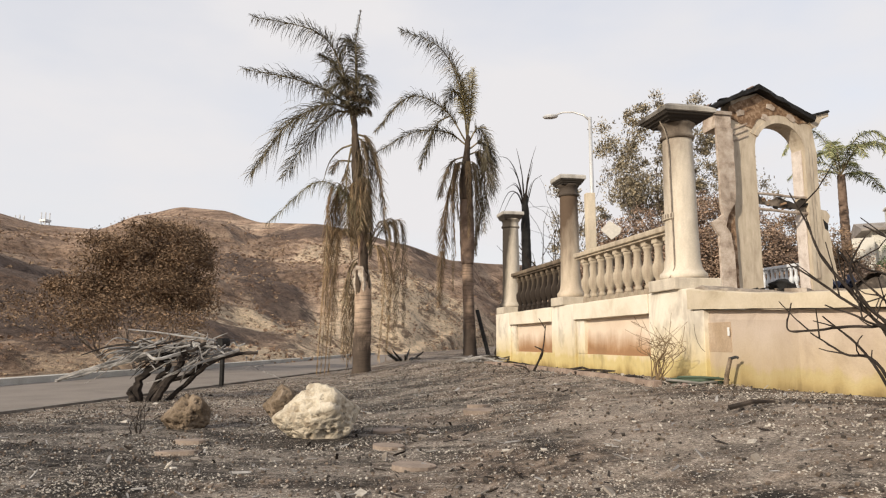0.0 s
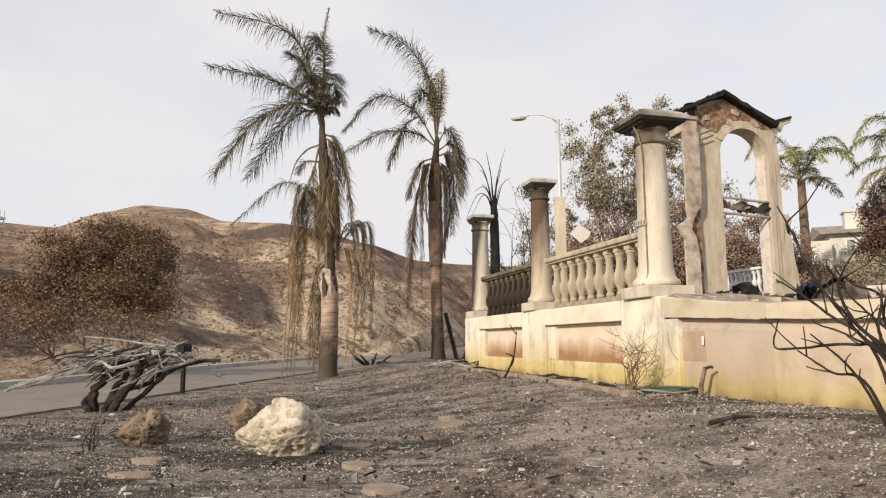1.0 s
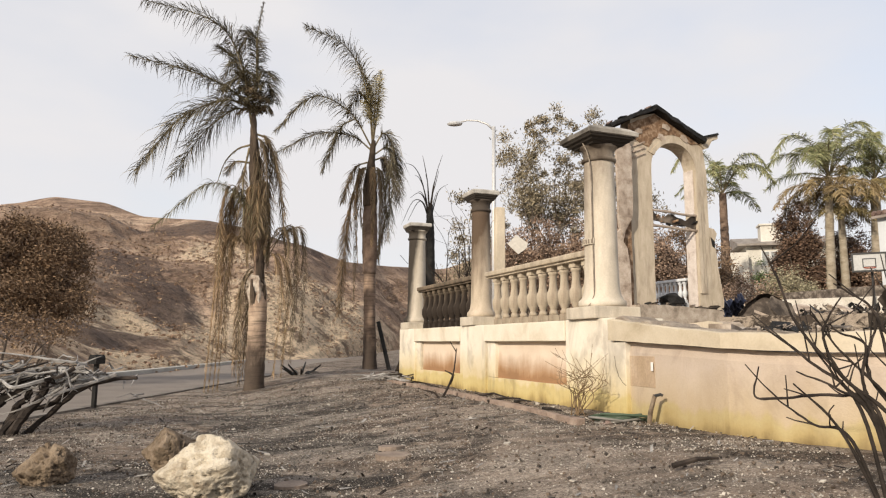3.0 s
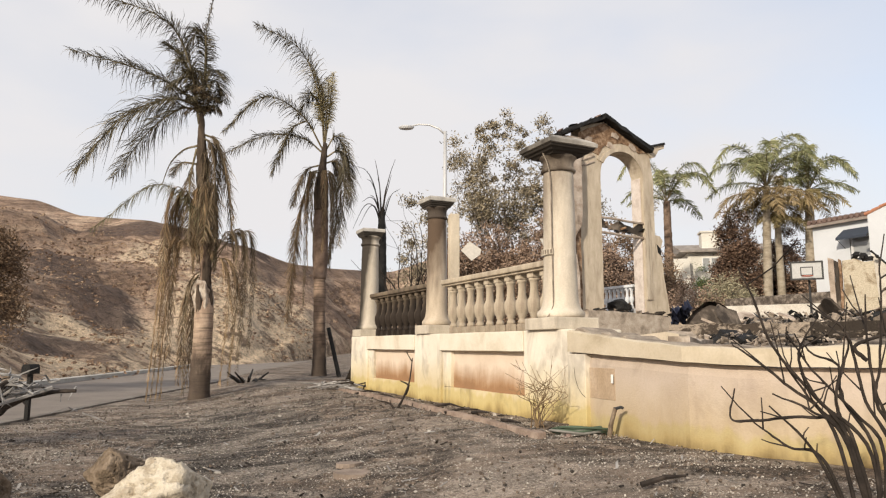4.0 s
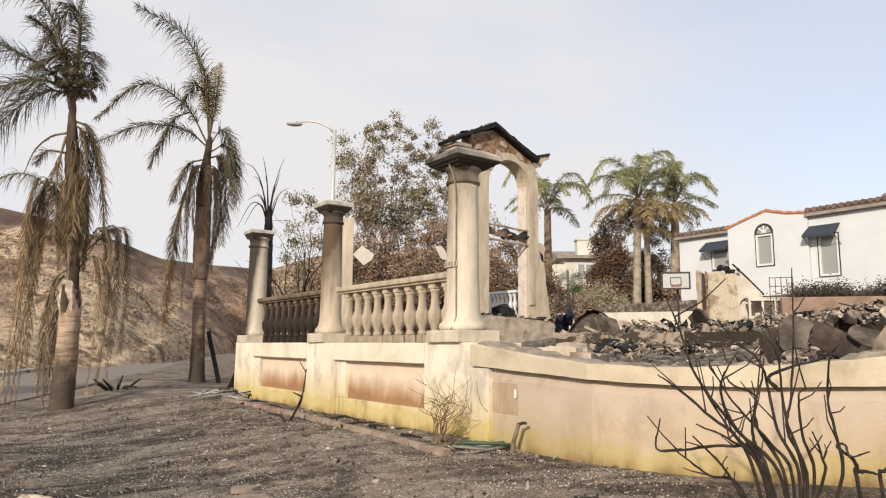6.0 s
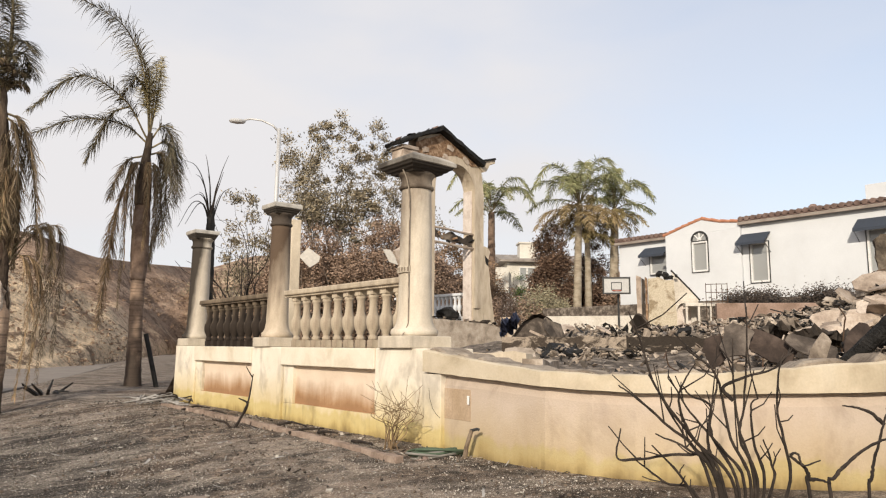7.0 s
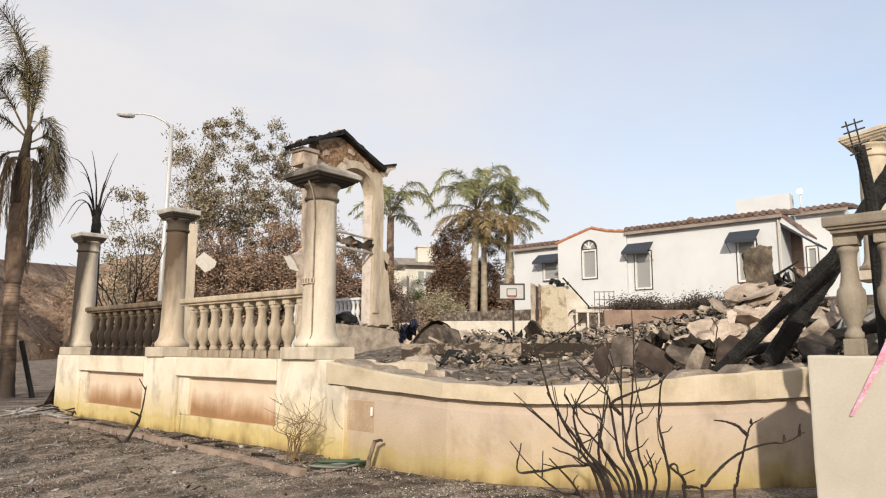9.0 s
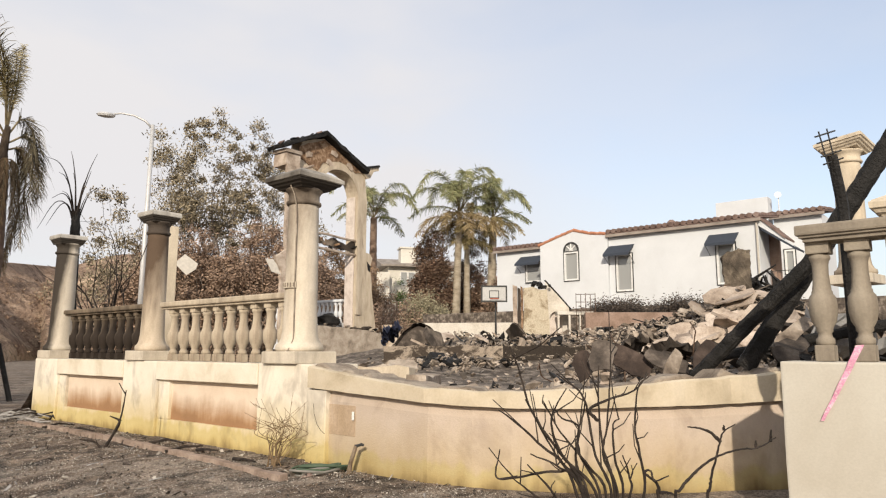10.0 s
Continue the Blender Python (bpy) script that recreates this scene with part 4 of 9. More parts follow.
def build_facade():
    ruin = thing("ruined_facade", FACADE, "standing burnt-out facade with a tall arched opening under a charred gable", "ruin")
    base, spring, half, cx = 1.6, 7.80, 1.015, 1.015
    crown, deep = 8.82, 0.62
    zs = [base + (spring - base) * k / 10 for k in range(11)]
    # one wall with the arched opening cut through it
    arch = [(cx - half * cos(pi * k / 20), spring + (crown - spring) * sin(pi * k / 20)) for k in range(21)]
    head = [(-1.05 + 3.63 * k / 20, 9.02 + 0.93 * min(1 - (0.37 - k / 20) / 0.9 if k < 8 else 1, (1 - k / 20) / 0.63 if k >= 8 else 1)) for k in range(21)]
    inner = [(cx - half, z) for z in zs] + arch[1:-1] + [(cx + half, z) for z in zs[::-1]]
    outer = [(-1.05 + R.uniform(-0.03, 0.02), z) for z in zs] + head[1:-1] + [(2.58 + R.uniform(-0.02, 0.03), z) for z in zs[::-1]]
    bm = bmesh.new()
    prev = None
    for (x0, z0), (x1, z1) in zip(inner, outer):
        ring = [bm.verts.new((x0, 0, z0)), bm.verts.new((x1, 0, z1)), bm.verts.new((x1, deep, z1)), bm.verts.new((x0, deep, z0))]
        if prev:
            for j in range(4):
                bm.faces.new((prev[j], prev[(j + 1) % 4], ring[(j + 1) % 4], ring[j]))
        else:
            bm.faces.new(ring)
        prev = ring
    bm.faces.new(prev[::-1])
    bmesh.ops.subdivide_edges(bm, edges=[e for e in bm.edges if e.calc_length() > 0.45], cuts=2, use_grid_fill=True)
    roughen(bm, 0.012, 3.0)
    part("wall", bm, M_arch, ruin)
    # raised moulding round the arch and down the right jamb, in two steps
    for d0, d1, y in ((0.0, 0.16, -0.07), (0.16, 0.31, -0.035)):
        bm = bmesh.new()
        prev = None
        line = [(-cos(pi * k / 20), sin(pi * k / 20)) for k in range(3, 21)]
        rows = [[(cx + (half + d) * c, spring + (crown - spring + d) * sn) for d in (d0, d1)] for c, sn in line]
        rows += [[(cx + half + d, z) for d in (d0, d1)] for z in (7.0, 6.0, 5.0, 4.0, 3.1)]
        for (xa, za), (xb, zb) in rows:
            ring = [bm.verts.new((xa, y, za)), bm.verts.new((xb, y, zb)), bm.verts.new((xb, 0.01, zb)), bm.verts.new((xa, 0.01, za))]
            if prev:
                for j in range(4):
                    bm.faces.new((prev[j], prev[(j + 1) % 4], ring[(j + 1) % 4], ring[j]))
            else:
                bm.faces.new(ring)
            prev = ring
        bm.faces.new(prev[::-1])
        roughen(bm, 0.012, 4.0, d0)
        part("arch_moulding", bm, M_arch, ruin)
    # gable: stucco fallen off, lath and brown boarding bared below the verge
    bm = bmesh.new()
    sheet(bm, [(-1.02, 8.95), (-0.55, 8.72), (-0.1, 8.55), (0.2, 8.95), (0.62, 9.05), (1.0, 9.16), (1.45, 9.06), (1.9, 8.85), (2.40, 8.90), (2.1, 9.08), (0.25, 9.88), (-1.0, 9.34)], -0.03, -0.004, 0.14, 0.05, 2.0)
    part("bared_lath", bm, M_lath, ruin, "scorched brown lath where the stucco fell off")
    for k in range(4):
        x = R.uniform(-0.9, 1.9)
        top = 9.80 - abs(x - 0.25) * 0.46
        bm = bmesh.new()
        sheet(bm, [(-0.16, -0.10), (0.14, -0.13), (0.2, 0.02), (0.03, 0.12), (-0.15, 0.08)], -0.03, 0.0, 0.08, 0.04, k)
        part("stucco_flake", bm, M_cream, ruin, m=pose(x, -0.035, R.uniform(8.98, max(9.0, top - 0.1)), R.uniform(-8, 8), R.uniform(-30, 30), 0))
    # charred verge boards reaching forward over the wall, with a crust of burnt roofing
    for p, q, name in (((-2.02, 9.16), (0.08, 10.14), "rafter"), ((0.08, 10.14), (2.42, 9.04), "rafter")):
        d = Vector((q[0] - p[0], 0, q[1] - p[1]))
        n = Vector((-d.z, 0, d.x)).normalized()
        bm = bmesh.new()
        corners = [Vector((p[0], 0, p[1])), Vector((q[0], 0, q[1])), Vector((q[0], 0, q[1])) - n * 0.15, Vector((p[0], 0, p[1])) - n * 0.15]
        prism(bm, [(c.x, c.z) for c in corners], -0.36, 0.62, "y")
        bmesh.ops.subdivide_edges(bm, edges=bm.edges[:], cuts=9, use_grid_fill=True)
        roughen(bm, 0.05, 2.6, p[0])
        roughen(bm, 0.035, 9.0, p[0])
        part(name, bm, M_char, ruin, "charred roof edge")
        for k in range(7):
            f = (k + R.uniform(0.1, 0.9)) / 7
            o = Vector((p[0], 0, p[1])) + d * f + n * 0.03
            bm = bmesh.new()
            chunk(bm, Matrix.Identity(4), 0.17, 0.12, 0.035)
            part("roof_scrap", bm, M_char if k % 3 else M_tile, ruin, m=pose(o.x, R.uniform(-0.3, 0.3), o.z, 0, -math.degrees(atan2(d.z, d.x)) + R.gauss(0, 6), R.uniform(-20, 20)))
    # cornice ends: a turned-up piece on the right, a plain cream block on the left
    bm = bmesh.new()
    prism(bm, [(2.30, 8.90), (2.48, 8.72), (2.66, 8.80), (2.86, 9.12), (3.14, 9.20), (3.16, 9.36), (2.46, 9.16), (2.26, 9.10)], -0.10, 0.62, "y")
    roughen(bm, 0.02, 4)
    part("cornice_end", bm, M_arch, ruin)
    bm = bmesh.new()
    prism(bm, [(2.34, 9.12), (2.48, 9.17), (3.18, 9.37), (3.12, 9.45), (2.40, 9.24)], -0.16, 0.66, "y")
    roughen(bm, 0.03, 6)
    part("cornice_end", bm, M_char, ruin, "charred edge of the cornice")
    bm = bmesh.new()
    box(bm, (-1.75, -0.22, 8.42), (-1.08, 0.5, 8.92), 0.02)
    box(bm, (-1.82, -0.28, 8.92), (-1.05, 0.5, 9.06), 0.02)
    roughen(bm, 0.02, 3)
    part("cornice_end", bm, M_cream, ruin)
    # stepped mouldings that ran up beside the arch
    for k in range(3):
        bm = bmesh.new()
        box(bm, (-0.36, -0.045, -0.03), (0.36, 0.0, 0.03), 0.01)
        part("moulding_strip", bm, M_cream, ruin, m=pose(-0.62, -0.002, 8.16 + 0.22 * k, 0, -22, 0))
    # pilaster skin hanging off on the left, in an upper and a lower sheet
    bm = bmesh.new()
    sheet(bm, [(-1.72, 8.42), (-1.09, 8.42), (-1.09, 6.4), (-1.16, 5.7), (-1.42, 5.28), (-1.60, 5.05), (-1.70, 5.5)], -0.30, -0.17, 0.3, 0.03, 4.0)
    roughen(bm, 0.02, 2)
    part("peeling_stucco", bm, M_cream, ruin)
    bm = bmesh.new()
    sheet(bm, [(-1.62, 5.30), (-1.44, 5.22), (-1.55, 4.85), (-1.38, 4.62), (-1.28, 3.9), (-1.26, 2.3), (-1.84, 2.2), (-1.82, 4.5), (-2.12, 4.98), (-1.86, 5.12)], -0.28, -0.16, 0.2, 0.03, 5.0)
    part("peeling_stucco", bm, M_cream, ruin)
    bm = bmesh.new()
    sheet(bm, [(-1.26, 1.7), (-1.07, 1.7), (-1.07, 8.4), (-1.22, 8.3)], -0.13, 0.3, 0.22, 0.05, 9.0)
    part("bared_stud", bm, M_lath, ruin, "bared scorched studs")
    # sagging transom rails with burnt sash between them
    for z, h, y in ((6.12, 0.09, 0.02), (5.54, 0.10, 0.02)):
        bm = bmesh.new()
        tube(bm, spline_points([(-0.02, y, z + 0.04), (0.6, y - 0.01, z + 0.02), (1.3, y, z - 0.03), (2.08, y, z - 0.05)], 5), h * 0.5, 6)
        part("transom", bm, M_cream, ruin)
    bm = bmesh.new()
    sheet(bm, [(0.05, 5.78), (0.9, 5.66), (2.0, 5.56), (2.0, 6.04), (1.5, 5.86), (0.9, 6.08), (0.4, 5.88), (0.05, 6.14)], 0.05, 0.09, 0.1, 0.10, 4.0)
    part("sash_debris", bm, M_burnt, ruin)
    for k in range(16):
        bm = bmesh.new()
        chunk(bm, Matrix.Identity(4), R.uniform(0.06, 0.18), 0.05, R.uniform(0.03, 0.07))
        part("sash_scrap", bm, M_lath if k % 2 else M_char, ruin, m=pose(R.uniform(0.2, 1.95), R.uniform(-0.02, 0.12), R.uniform(5.62, 6.02), R.uniform(-40, 40), R.uniform(-40, 40), R.uniform(0, 180)))
    # return wall on the right, broken on a slope
    bm = bmesh.new()
    sheet(bm, [(2.60, 1.6), (3.30, 1.6), (3.22, 2.6), (3.12, 3.2), (3.00, 3.9), (2.93, 4.6), (2.84, 5.0), (2.98, 5.45), (2.84, 5.62), (2.60, 5.66)], 0.02, 0.5, 0.22, 0.04, 3.0)
    part("broken_return", bm, M_arch, ruin)
    # hollow near its top: only a black sheet laid on for its shade
    bm = bmesh.new()
    sheet(bm, [(2.66, 5.3), (2.86, 5.12), (2.84, 4.86), (2.72, 4.95)], 0.008, 0.018, 0.1, 0.03, 6.0)
    part("cavity_shade", bm, M_char, ruin, "flat black sheet painting the shade of a hole in the stucco")
    # pale lining of the right-hand reveal, flaked off in its middle
    bm = bmesh.new()
    box(bm, (1.985, 0.10, 2.6), (2.028, 0.60, 5.5), 0.01)
    box(bm, (1.985, 0.10, 6.15), (2.028, 0.60, 7.9), 0.01)
    bmesh.ops.subdivide_edges(bm, edges=[e for e in bm.edges if e.calc_length() > 0.4], cuts=4, use_grid_fill=True)
    roughen(bm, 0.012, 4)
    part("inner_reveal", bm, M_pinkreveal, ruin, "pale pinkish lining of the opening")
    # threshold ledge with burnt fragments
    bm = bmesh.new()
    sheet(bm, [(-1.3, 1.5), (3.0, 1.5), (3.0, 2.28), (2.2, 2.44), (1.0, 2.50), (-0.2, 2.58), (-1.3, 2.56)], -0.75, -0.02, 0.2, 0.04, 12.0)
    part("threshold", bm, M_blocks, ruin)
    for k in range(34):
        x = R.uniform(-0.9, 2.7)
        bm = bmesh.new()
        chunk(bm, Matrix.Identity(4), R.uniform(0.08, 0.32), R.uniform(0.05, 0.12), R.uniform(0.03, 0.07))
        part("sill_fragment", bm, (M_burnt, M_char, M_rubble)[k % 3], ruin, m=pose(x, R.uniform(-0.75, 0.3), 2.55 - 0.06 * max(0, x) + R.uniform(0, 0.12), R.uniform(-20, 20), R.uniform(-15, 15), R.uniform(0, 180)))
    bm = bmesh.new()
    bmesh.ops.create_icosphere(bm, subdivisions=3, radius=0.36)
    roughen(bm, 0.12, 4.0)
    part("burnt_bundle", bm, M_char, ruin, "black burnt bundle in the opening", m=pose(1.45, 0.9, 2.85) @ Matrix.Diagonal((1.5, 0.8, 0.8, 1)))


build_facade()


# ---------- terrace behind the wall ----------
def terrace_height(x, y):
    q = -outside_wall(x, y)
    h = 1.14 + (0.02 + 0.055 * max(0.0, q)) * smooth01((q - 5.5) / 3.5)
    for cx, cy, r, up in HEAPS:
        d2 = ((x - cx) ** 2 + (y - cy) ** 2) / (r * r)
        if d2 < 6:
            h += up * exp(-d2)
    return h


HEAPS = [(8.8, 9.6, 1.1, 0.42), (8.3, 8.6, 1.5, 0.22), (9.8, 7.2, 2.0, 0.45), (11.8, 11.6, 2.0, 0.80), (10.7, 11.0, 0.9, 0.42), (6.8, 6.4, 1.2, 0.35), (13.5, 14.5, 2.5, 0.6), (6.2, 16.5, 1.6, 0.16), (8.0, 19.0, 1.5, 0.30), (5.0, 13.2, 1.2, 0.25), (9.0, 14.0, 2.0, 0.25)]


def build_terrace():
    # a raised platform bounded by the wall's inner side
    verts, faces = [], []
    along = [-9.0 + 0.3 * k for k in range(78)]
    inner = [0.30, 0.5, 0.8] + [1.1 + 0.32 * k for k in range(75)]
    for q in inner:
        for s in along:
            p = Vector((ORIGIN[0], ORIGIN[1], 0)) + ALONG * s + INWARD * q
            x, y = p.x, p.y
            if s > 1.0 and q < 3.2:
                # stay behind the bent stretch
                lim = 0.22 + max(0.0, (s - 3.0)) * 1.15
                if q < lim:
                    p = p + INWARD * (lim - q)
                    x, y = p.x, p.y
            h = terrace_height(x, y) + 0.05 * fractal(x * 1.5, y * 1.5, 2.0) + 0.03 * fractal(x * 6, y * 6, 3.0)
            if s < -7.5:
                h = 0.3 + (h - 0.3) * smooth01((s + 9) / 1.5)
            verts.append((x, y, h))
    w = len(along)
    for j in range(len(inner) - 1):
        for i in range(w - 1):
            a = j * w + i
            faces.append((a, a + 1, a + w + 1, a + w))
    me = bpy.data.meshes.new("terrace_ground")
    me.from_pydata(verts, [], faces)
    me.materials.append(M_terrace)
    for p in me.polygons:
        p.use_smooth = True
    return tagged(new("terrace_ground", me), "ash-grey ground of the burnt-down house", "ground", kind="structure")


build_terrace()


def spread(name, material, n, place, size, label, flat=0.35, tilt=25, lift=0.20):
    """Loose debris nobody could count, lying on the terrace."""
    bm = bmesh.new()
    for _ in range(n):
        x, y = place()
        s = size()
        sz = s * R.uniform(flat * 0.5, flat * 1.3)
        z = terrace_height(x, y) + sz * 0.4 + R.random() ** 2 * lift
        chunk(bm, pose(x, y, z, R.gauss(0, tilt), R.gauss(0, tilt), R.uniform(0, 360)), s, s * R.uniform(0.4, 1.0), sz)
    return tagged(part(name, bm, material), label, "rubble", kind="stuff")


def in_field():
    s, q = R.uniform(-3.5, 9.0), R.uniform(1.2, 17.0)
    p = Vector((ORIGIN[0], ORIGIN[1], 0)) + ALONG * s + INWARD * q
    if s > 2.2 and q < (s - 3.0) * 1.15 + 1.0:
        return in_field()
    # little lies between the garden wall and the foundation
    if (p.x - 4.25) * 2.6 + (p.y - 15.07) * 3.55 < 0 and p.x < 7.6 and R.random() < 0.94:
        return in_field()
    return p.x, p.y


def near_heaps():
    cx, cy, r, _ = R.choice(HEAPS)
    return cx + R.gauss(0, r * 0.55), cy + R.gauss(0, r * 0.55)


spread("ash_rubble", M_ashrub, 5200, in_field, lambda: 0.015 + 0.085 * R.random() ** 2.2, "grey ash, nails and broken bits over the burnt floor")
spread("stucco_rubble", M_rubble, 2600, in_field, lambda: 0.025 + 0.15 * R.random() ** 2.5, "broken stucco and plaster lumps over the burnt floor")
spread("heap_rubble", M_rubble, 2200, near_heaps, lambda: 0.02 + 0.085 * R.random() ** 2.2, "heaps of broken stucco slabs", 0.22, 35)
spread("shard_rubble", M_cream, 2400, lambda: (R.gauss(8.3, 1.0), R.gauss(9.6, 0.9)) if R.random() < 0.45 else in_field(), lambda: 0.03 + 0.11 * R.random() ** 2.0, "thin flat shards of cream and pink stucco", 0.13, 30)
spread("char_rubble", M_char, 420, near_heaps, lambda: 0.04 + 0.2 * R.random() ** 2, "charred wood scraps in the heaps", 0.15, 35)
spread("char_litter", M_char, 1500, in_field, lambda: 0.02 + 0.11 * R.random() ** 2, "charred scraps over the burnt floor", 0.2, 35)


def near_strip():
    f = R.random()
    x, y = 1.9 + 4.2 * f + R.gauss(0, 0.12), 8.9 - 2.9 * f + R.uniform(-0.35, 0.9)
    return (x, y) if outside_wall(x, y) < -0.55 and not (x > 3.0 and y < 5.9 - 0.22 * (x - 3)) else near_strip()


def by_foundation():
    f, q = R.random(), R.gauss(0.1, 0.7)
    return 4.25 + 4.97 * f + q * 0.59 + R.gauss(0, 0.1), 15.07 - 3.64 * f + q * 0.81


spread("foundation_rubble", M_rubble, 420, by_foundation, lambda: 0.02 + 0.10 * R.random() ** 2.2, "broken render and plaster heaped along the foundation wall", 0.3, 35, 0.10)
spread("foundation_char", M_char, 150, by_foundation, lambda: 0.02 + 0.14 * R.random() ** 2, "charred scraps along the foundation wall", 0.15, 40, 0.10)
spread("kerb_rubble", M_ashrub, 800, near_strip, lambda: 0.010 + 0.035 * R.random() ** 2, "grey grit and bits behind the garden wall", 0.25, 25, 0.05)
spread("kerb_shards", M_cream, 300, near_strip, lambda: 0.010 + 0.055 * R.random() ** 2.2, "pale plaster shards behind the garden wall", 0.2, 30, 0.06)
spread("kerb_char", M_char, 160, near_strip, lambda: 0.02 + 0.07 * R.random() ** 2, "charred scraps behind the garden wall", 0.15, 30, 0.05)


def slab(x, y, z, sx, sy, sz, rx, ry, rz, mat, label, name="broken_slab"):
    bm = bmesh.new()
    outline = []
    n = 9
    for k in range(n):
        a = tau * k / n + R.uniform(-0.2, 0.2)
        c, s = cos(a), sin(a)
        k2 = 1 / max(abs(c), abs(s))
        outline.append((c * sx * min(k2, 1.25) * R.uniform(0.75, 1.0), s * sy * min(k2, 1.25) * R.uniform(0.75, 1.0)))
    prism(bm, ragged(outline, 0.16 * min(sx, sy), x * 3.7 + y, 0.3 * min(sx, sy)), -sz, sz, "z")
    ob = part(name, bm, mat, m=pose(x, y, z, rx, ry, rz))
    return tagged(ob, label, "rubble", "broken slabs")


LBL_SLAB = "broken cream stucco wall slab tipped on the rubble"
for x, y, dz, sx, sy, rx, ry, rz in ((7.7, 9.5, 0.28, 0.55, 0.42, 18, -12, 20), (7.3, 9.2, 0.05, 0.5, 0.4, 62, 5, 15), (8.3, 8.9, 0.35, 0.7, 0.45, 25, 18, 60), (8.7, 9.3, 0.25, 0.5, 0.6, 12, 25, -20),
                                     (9.0, 8.4, 0.4, 0.8, 0.5, 30, -10, 35), (9.6, 8.8, 0.35, 0.6, 0.45, 20, 12, 80), (7.0, 8.5, 0.12, 0.45, 0.3, 48, 8, -30), (8.0, 8.1, 0.30, 0.55, 0.35, 40, -15, 10),
                                     (10.9, 10.9, 0.2, 0.6, 0.4, 25, 10, 25), (5.6, 16.2, 0.3, 0.7, 0.35, 14, 20, 15),
                                     (6.6, 17.2, 0.25, 0.8, 0.4, 22, -14, 40), (7.4, 16.4, 0.2, 0.5, 0.35, 10, 24, -25), (5.2, 15.2, 0.25, 0.55, 0.3, 35, 10, 0)):
    slab(x, y, terrace_height(x, y) + dz * 0.8, sx * 0.55, sy * 0.55, R.uniform(0.015, 0.03), rx, ry, rz, M_cream, LBL_SLAB)
for k in range(44):
    u = R.uniform(-1, 1)
    x, y = 8.4 + 1.25 * u + R.gauss(0, 0.15), 9.2 - 0.75 * u + R.gauss(0, 0.55)
    slab(x, y, terrace_height(x, y) + R.uniform(0.05, 0.28), R.uniform(0.14, 0.38), R.uniform(0.12, 0.28), R.uniform(0.014, 0.028), R.uniform(15, 60), R.gauss(0, 14), -42 + R.gauss(0, 30), M_cream, LBL_SLAB)
for x, y, dz, sx, sy, rx, ry, rz in ((6.9, 7.4, 0.15, 0.5, 0.3, 20, 30, 10), (6.3, 7.9, 0.2, 0.45, 0.25, 35, 20, 60), (7.6, 6.9, 0.3, 0.6, 0.25, 30, 24, 30), (5.9, 7.5, 0.1, 0.4, 0.22, 15, 35, -20),
                                     (8.2, 6.3, 0.35, 0.7, 0.2, 24, 30, 15), (8.8, 6.8, 0.4, 0.8, 0.25, 30, 20, 45), (5.8, 15.9, 0.38, 0.45, 0.3, 62, 10, 30), (7.9, 15.6, 0.3, 0.4, 0.3, 50, 20, 80)):
    slab(x, y, terrace_height(x, y) + dz, sx, sy, 0.025, rx, ry, rz, M_burnt, "dark smoke-stained panel lying in the rubble", "burnt_slab")

for k in range(26):
    f = R.random()
    x, y = 9.3 + 2.6 * f + R.gauss(0, 0.2), 9.9 + 2.1 * f + R.gauss(0, 0.35)
    slab(x, y, terrace_height(x, y) + R.uniform(0.02, 0.22), R.uniform(0.18, 0.46), R.uniform(0.16, 0.34), R.uniform(0.014, 0.028), R.uniform(20, 55), R.gauss(0, 14), -42 + R.gauss(0, 30), M_cream, LBL_SLAB)
# low burnt foundation wall
FND0, FND1 = Vector((4.25, 15.07, 0)), Vector((9.22, 11.43, 0))


def foundation(p, q, z0, z1, mat, name, label, thick=0.22):
    d = (q - p)
    n = Vector((-d.y, d.x, 0)).normalized() * thick
    bm = bmesh.new()
    rows = []
    steps = max(4, int(d.length / 0.16))
    for k in range(steps + 1):
        o = p + d * (k / steps)
        top = z1 + 0.05 * noise.noise(Vector((k * 0.5, 3.0, z0))) + 0.03 * noise.noise(Vector((k * 1.7, 1.0, 0)))
        rows.append([bm.verts.new(o + Vector((0, 0, z0))), bm.verts.new(o + Vector((0, 0, (z0 + top) / 2))), bm.verts.new(o + Vector((0, 0, top))), bm.verts.new(o + n + Vector((0, 0, top - 0.02))), bm.verts.new(o + n + Vector((0, 0, z0)))])
    for a, b in zip(rows, rows[1:]):
        for k in range(5):
            bm.faces.new((a[k], a[(k + 1) % 5], b[(k + 1) % 5], b[k]))
    bm.faces.new(rows[0])
    bm.faces.new(rows[-1][::-1])
    roughen(bm, 0.014, 5, z1)
    roughen(bm, 0.010, 14, z1)
    return tagged(part(name, bm, mat), label, "wall", kind="structure")


FNDM = FND0.lerp(FND1, 0.44)
foundation(FND0, FNDM, 0.9, 1.77, M_foundpale, "foundation_wall_1", "low scorched concrete foundation wall topped with debris")
foundation(FNDM, FND1, 0.9, 1.77, M_found, "foundation_wall_4", "low soot-black concrete foundation wall topped with debris")
foundation(Vector((1.72, 9.2, 0)), Vector((2.55, 8.5, 0)), 1.1, 1.46, M_arch, "foundation_wall_2", "broken stub of a rendered foundation wall")
foundation(Vector((2.55, 8.0, 0)), Vector((2.05, 7.2, 0)), 1.1, 1.40, M_rubble, "foundation_wall_3", "crumbled low rendered kerb behind the wall")
bm = bmesh.new()
prism(bm, ragged([(-0.17, 0.60), (0.03, 0.60), (0.13, 0.40), (0.21, 0.20), (0.14, 0.06), (0.08, -0.12), (-0.10, -0.12), (-0.15, 0.45)], 0.018, 1.0, 0.08), -0.03, 0.03, "y")
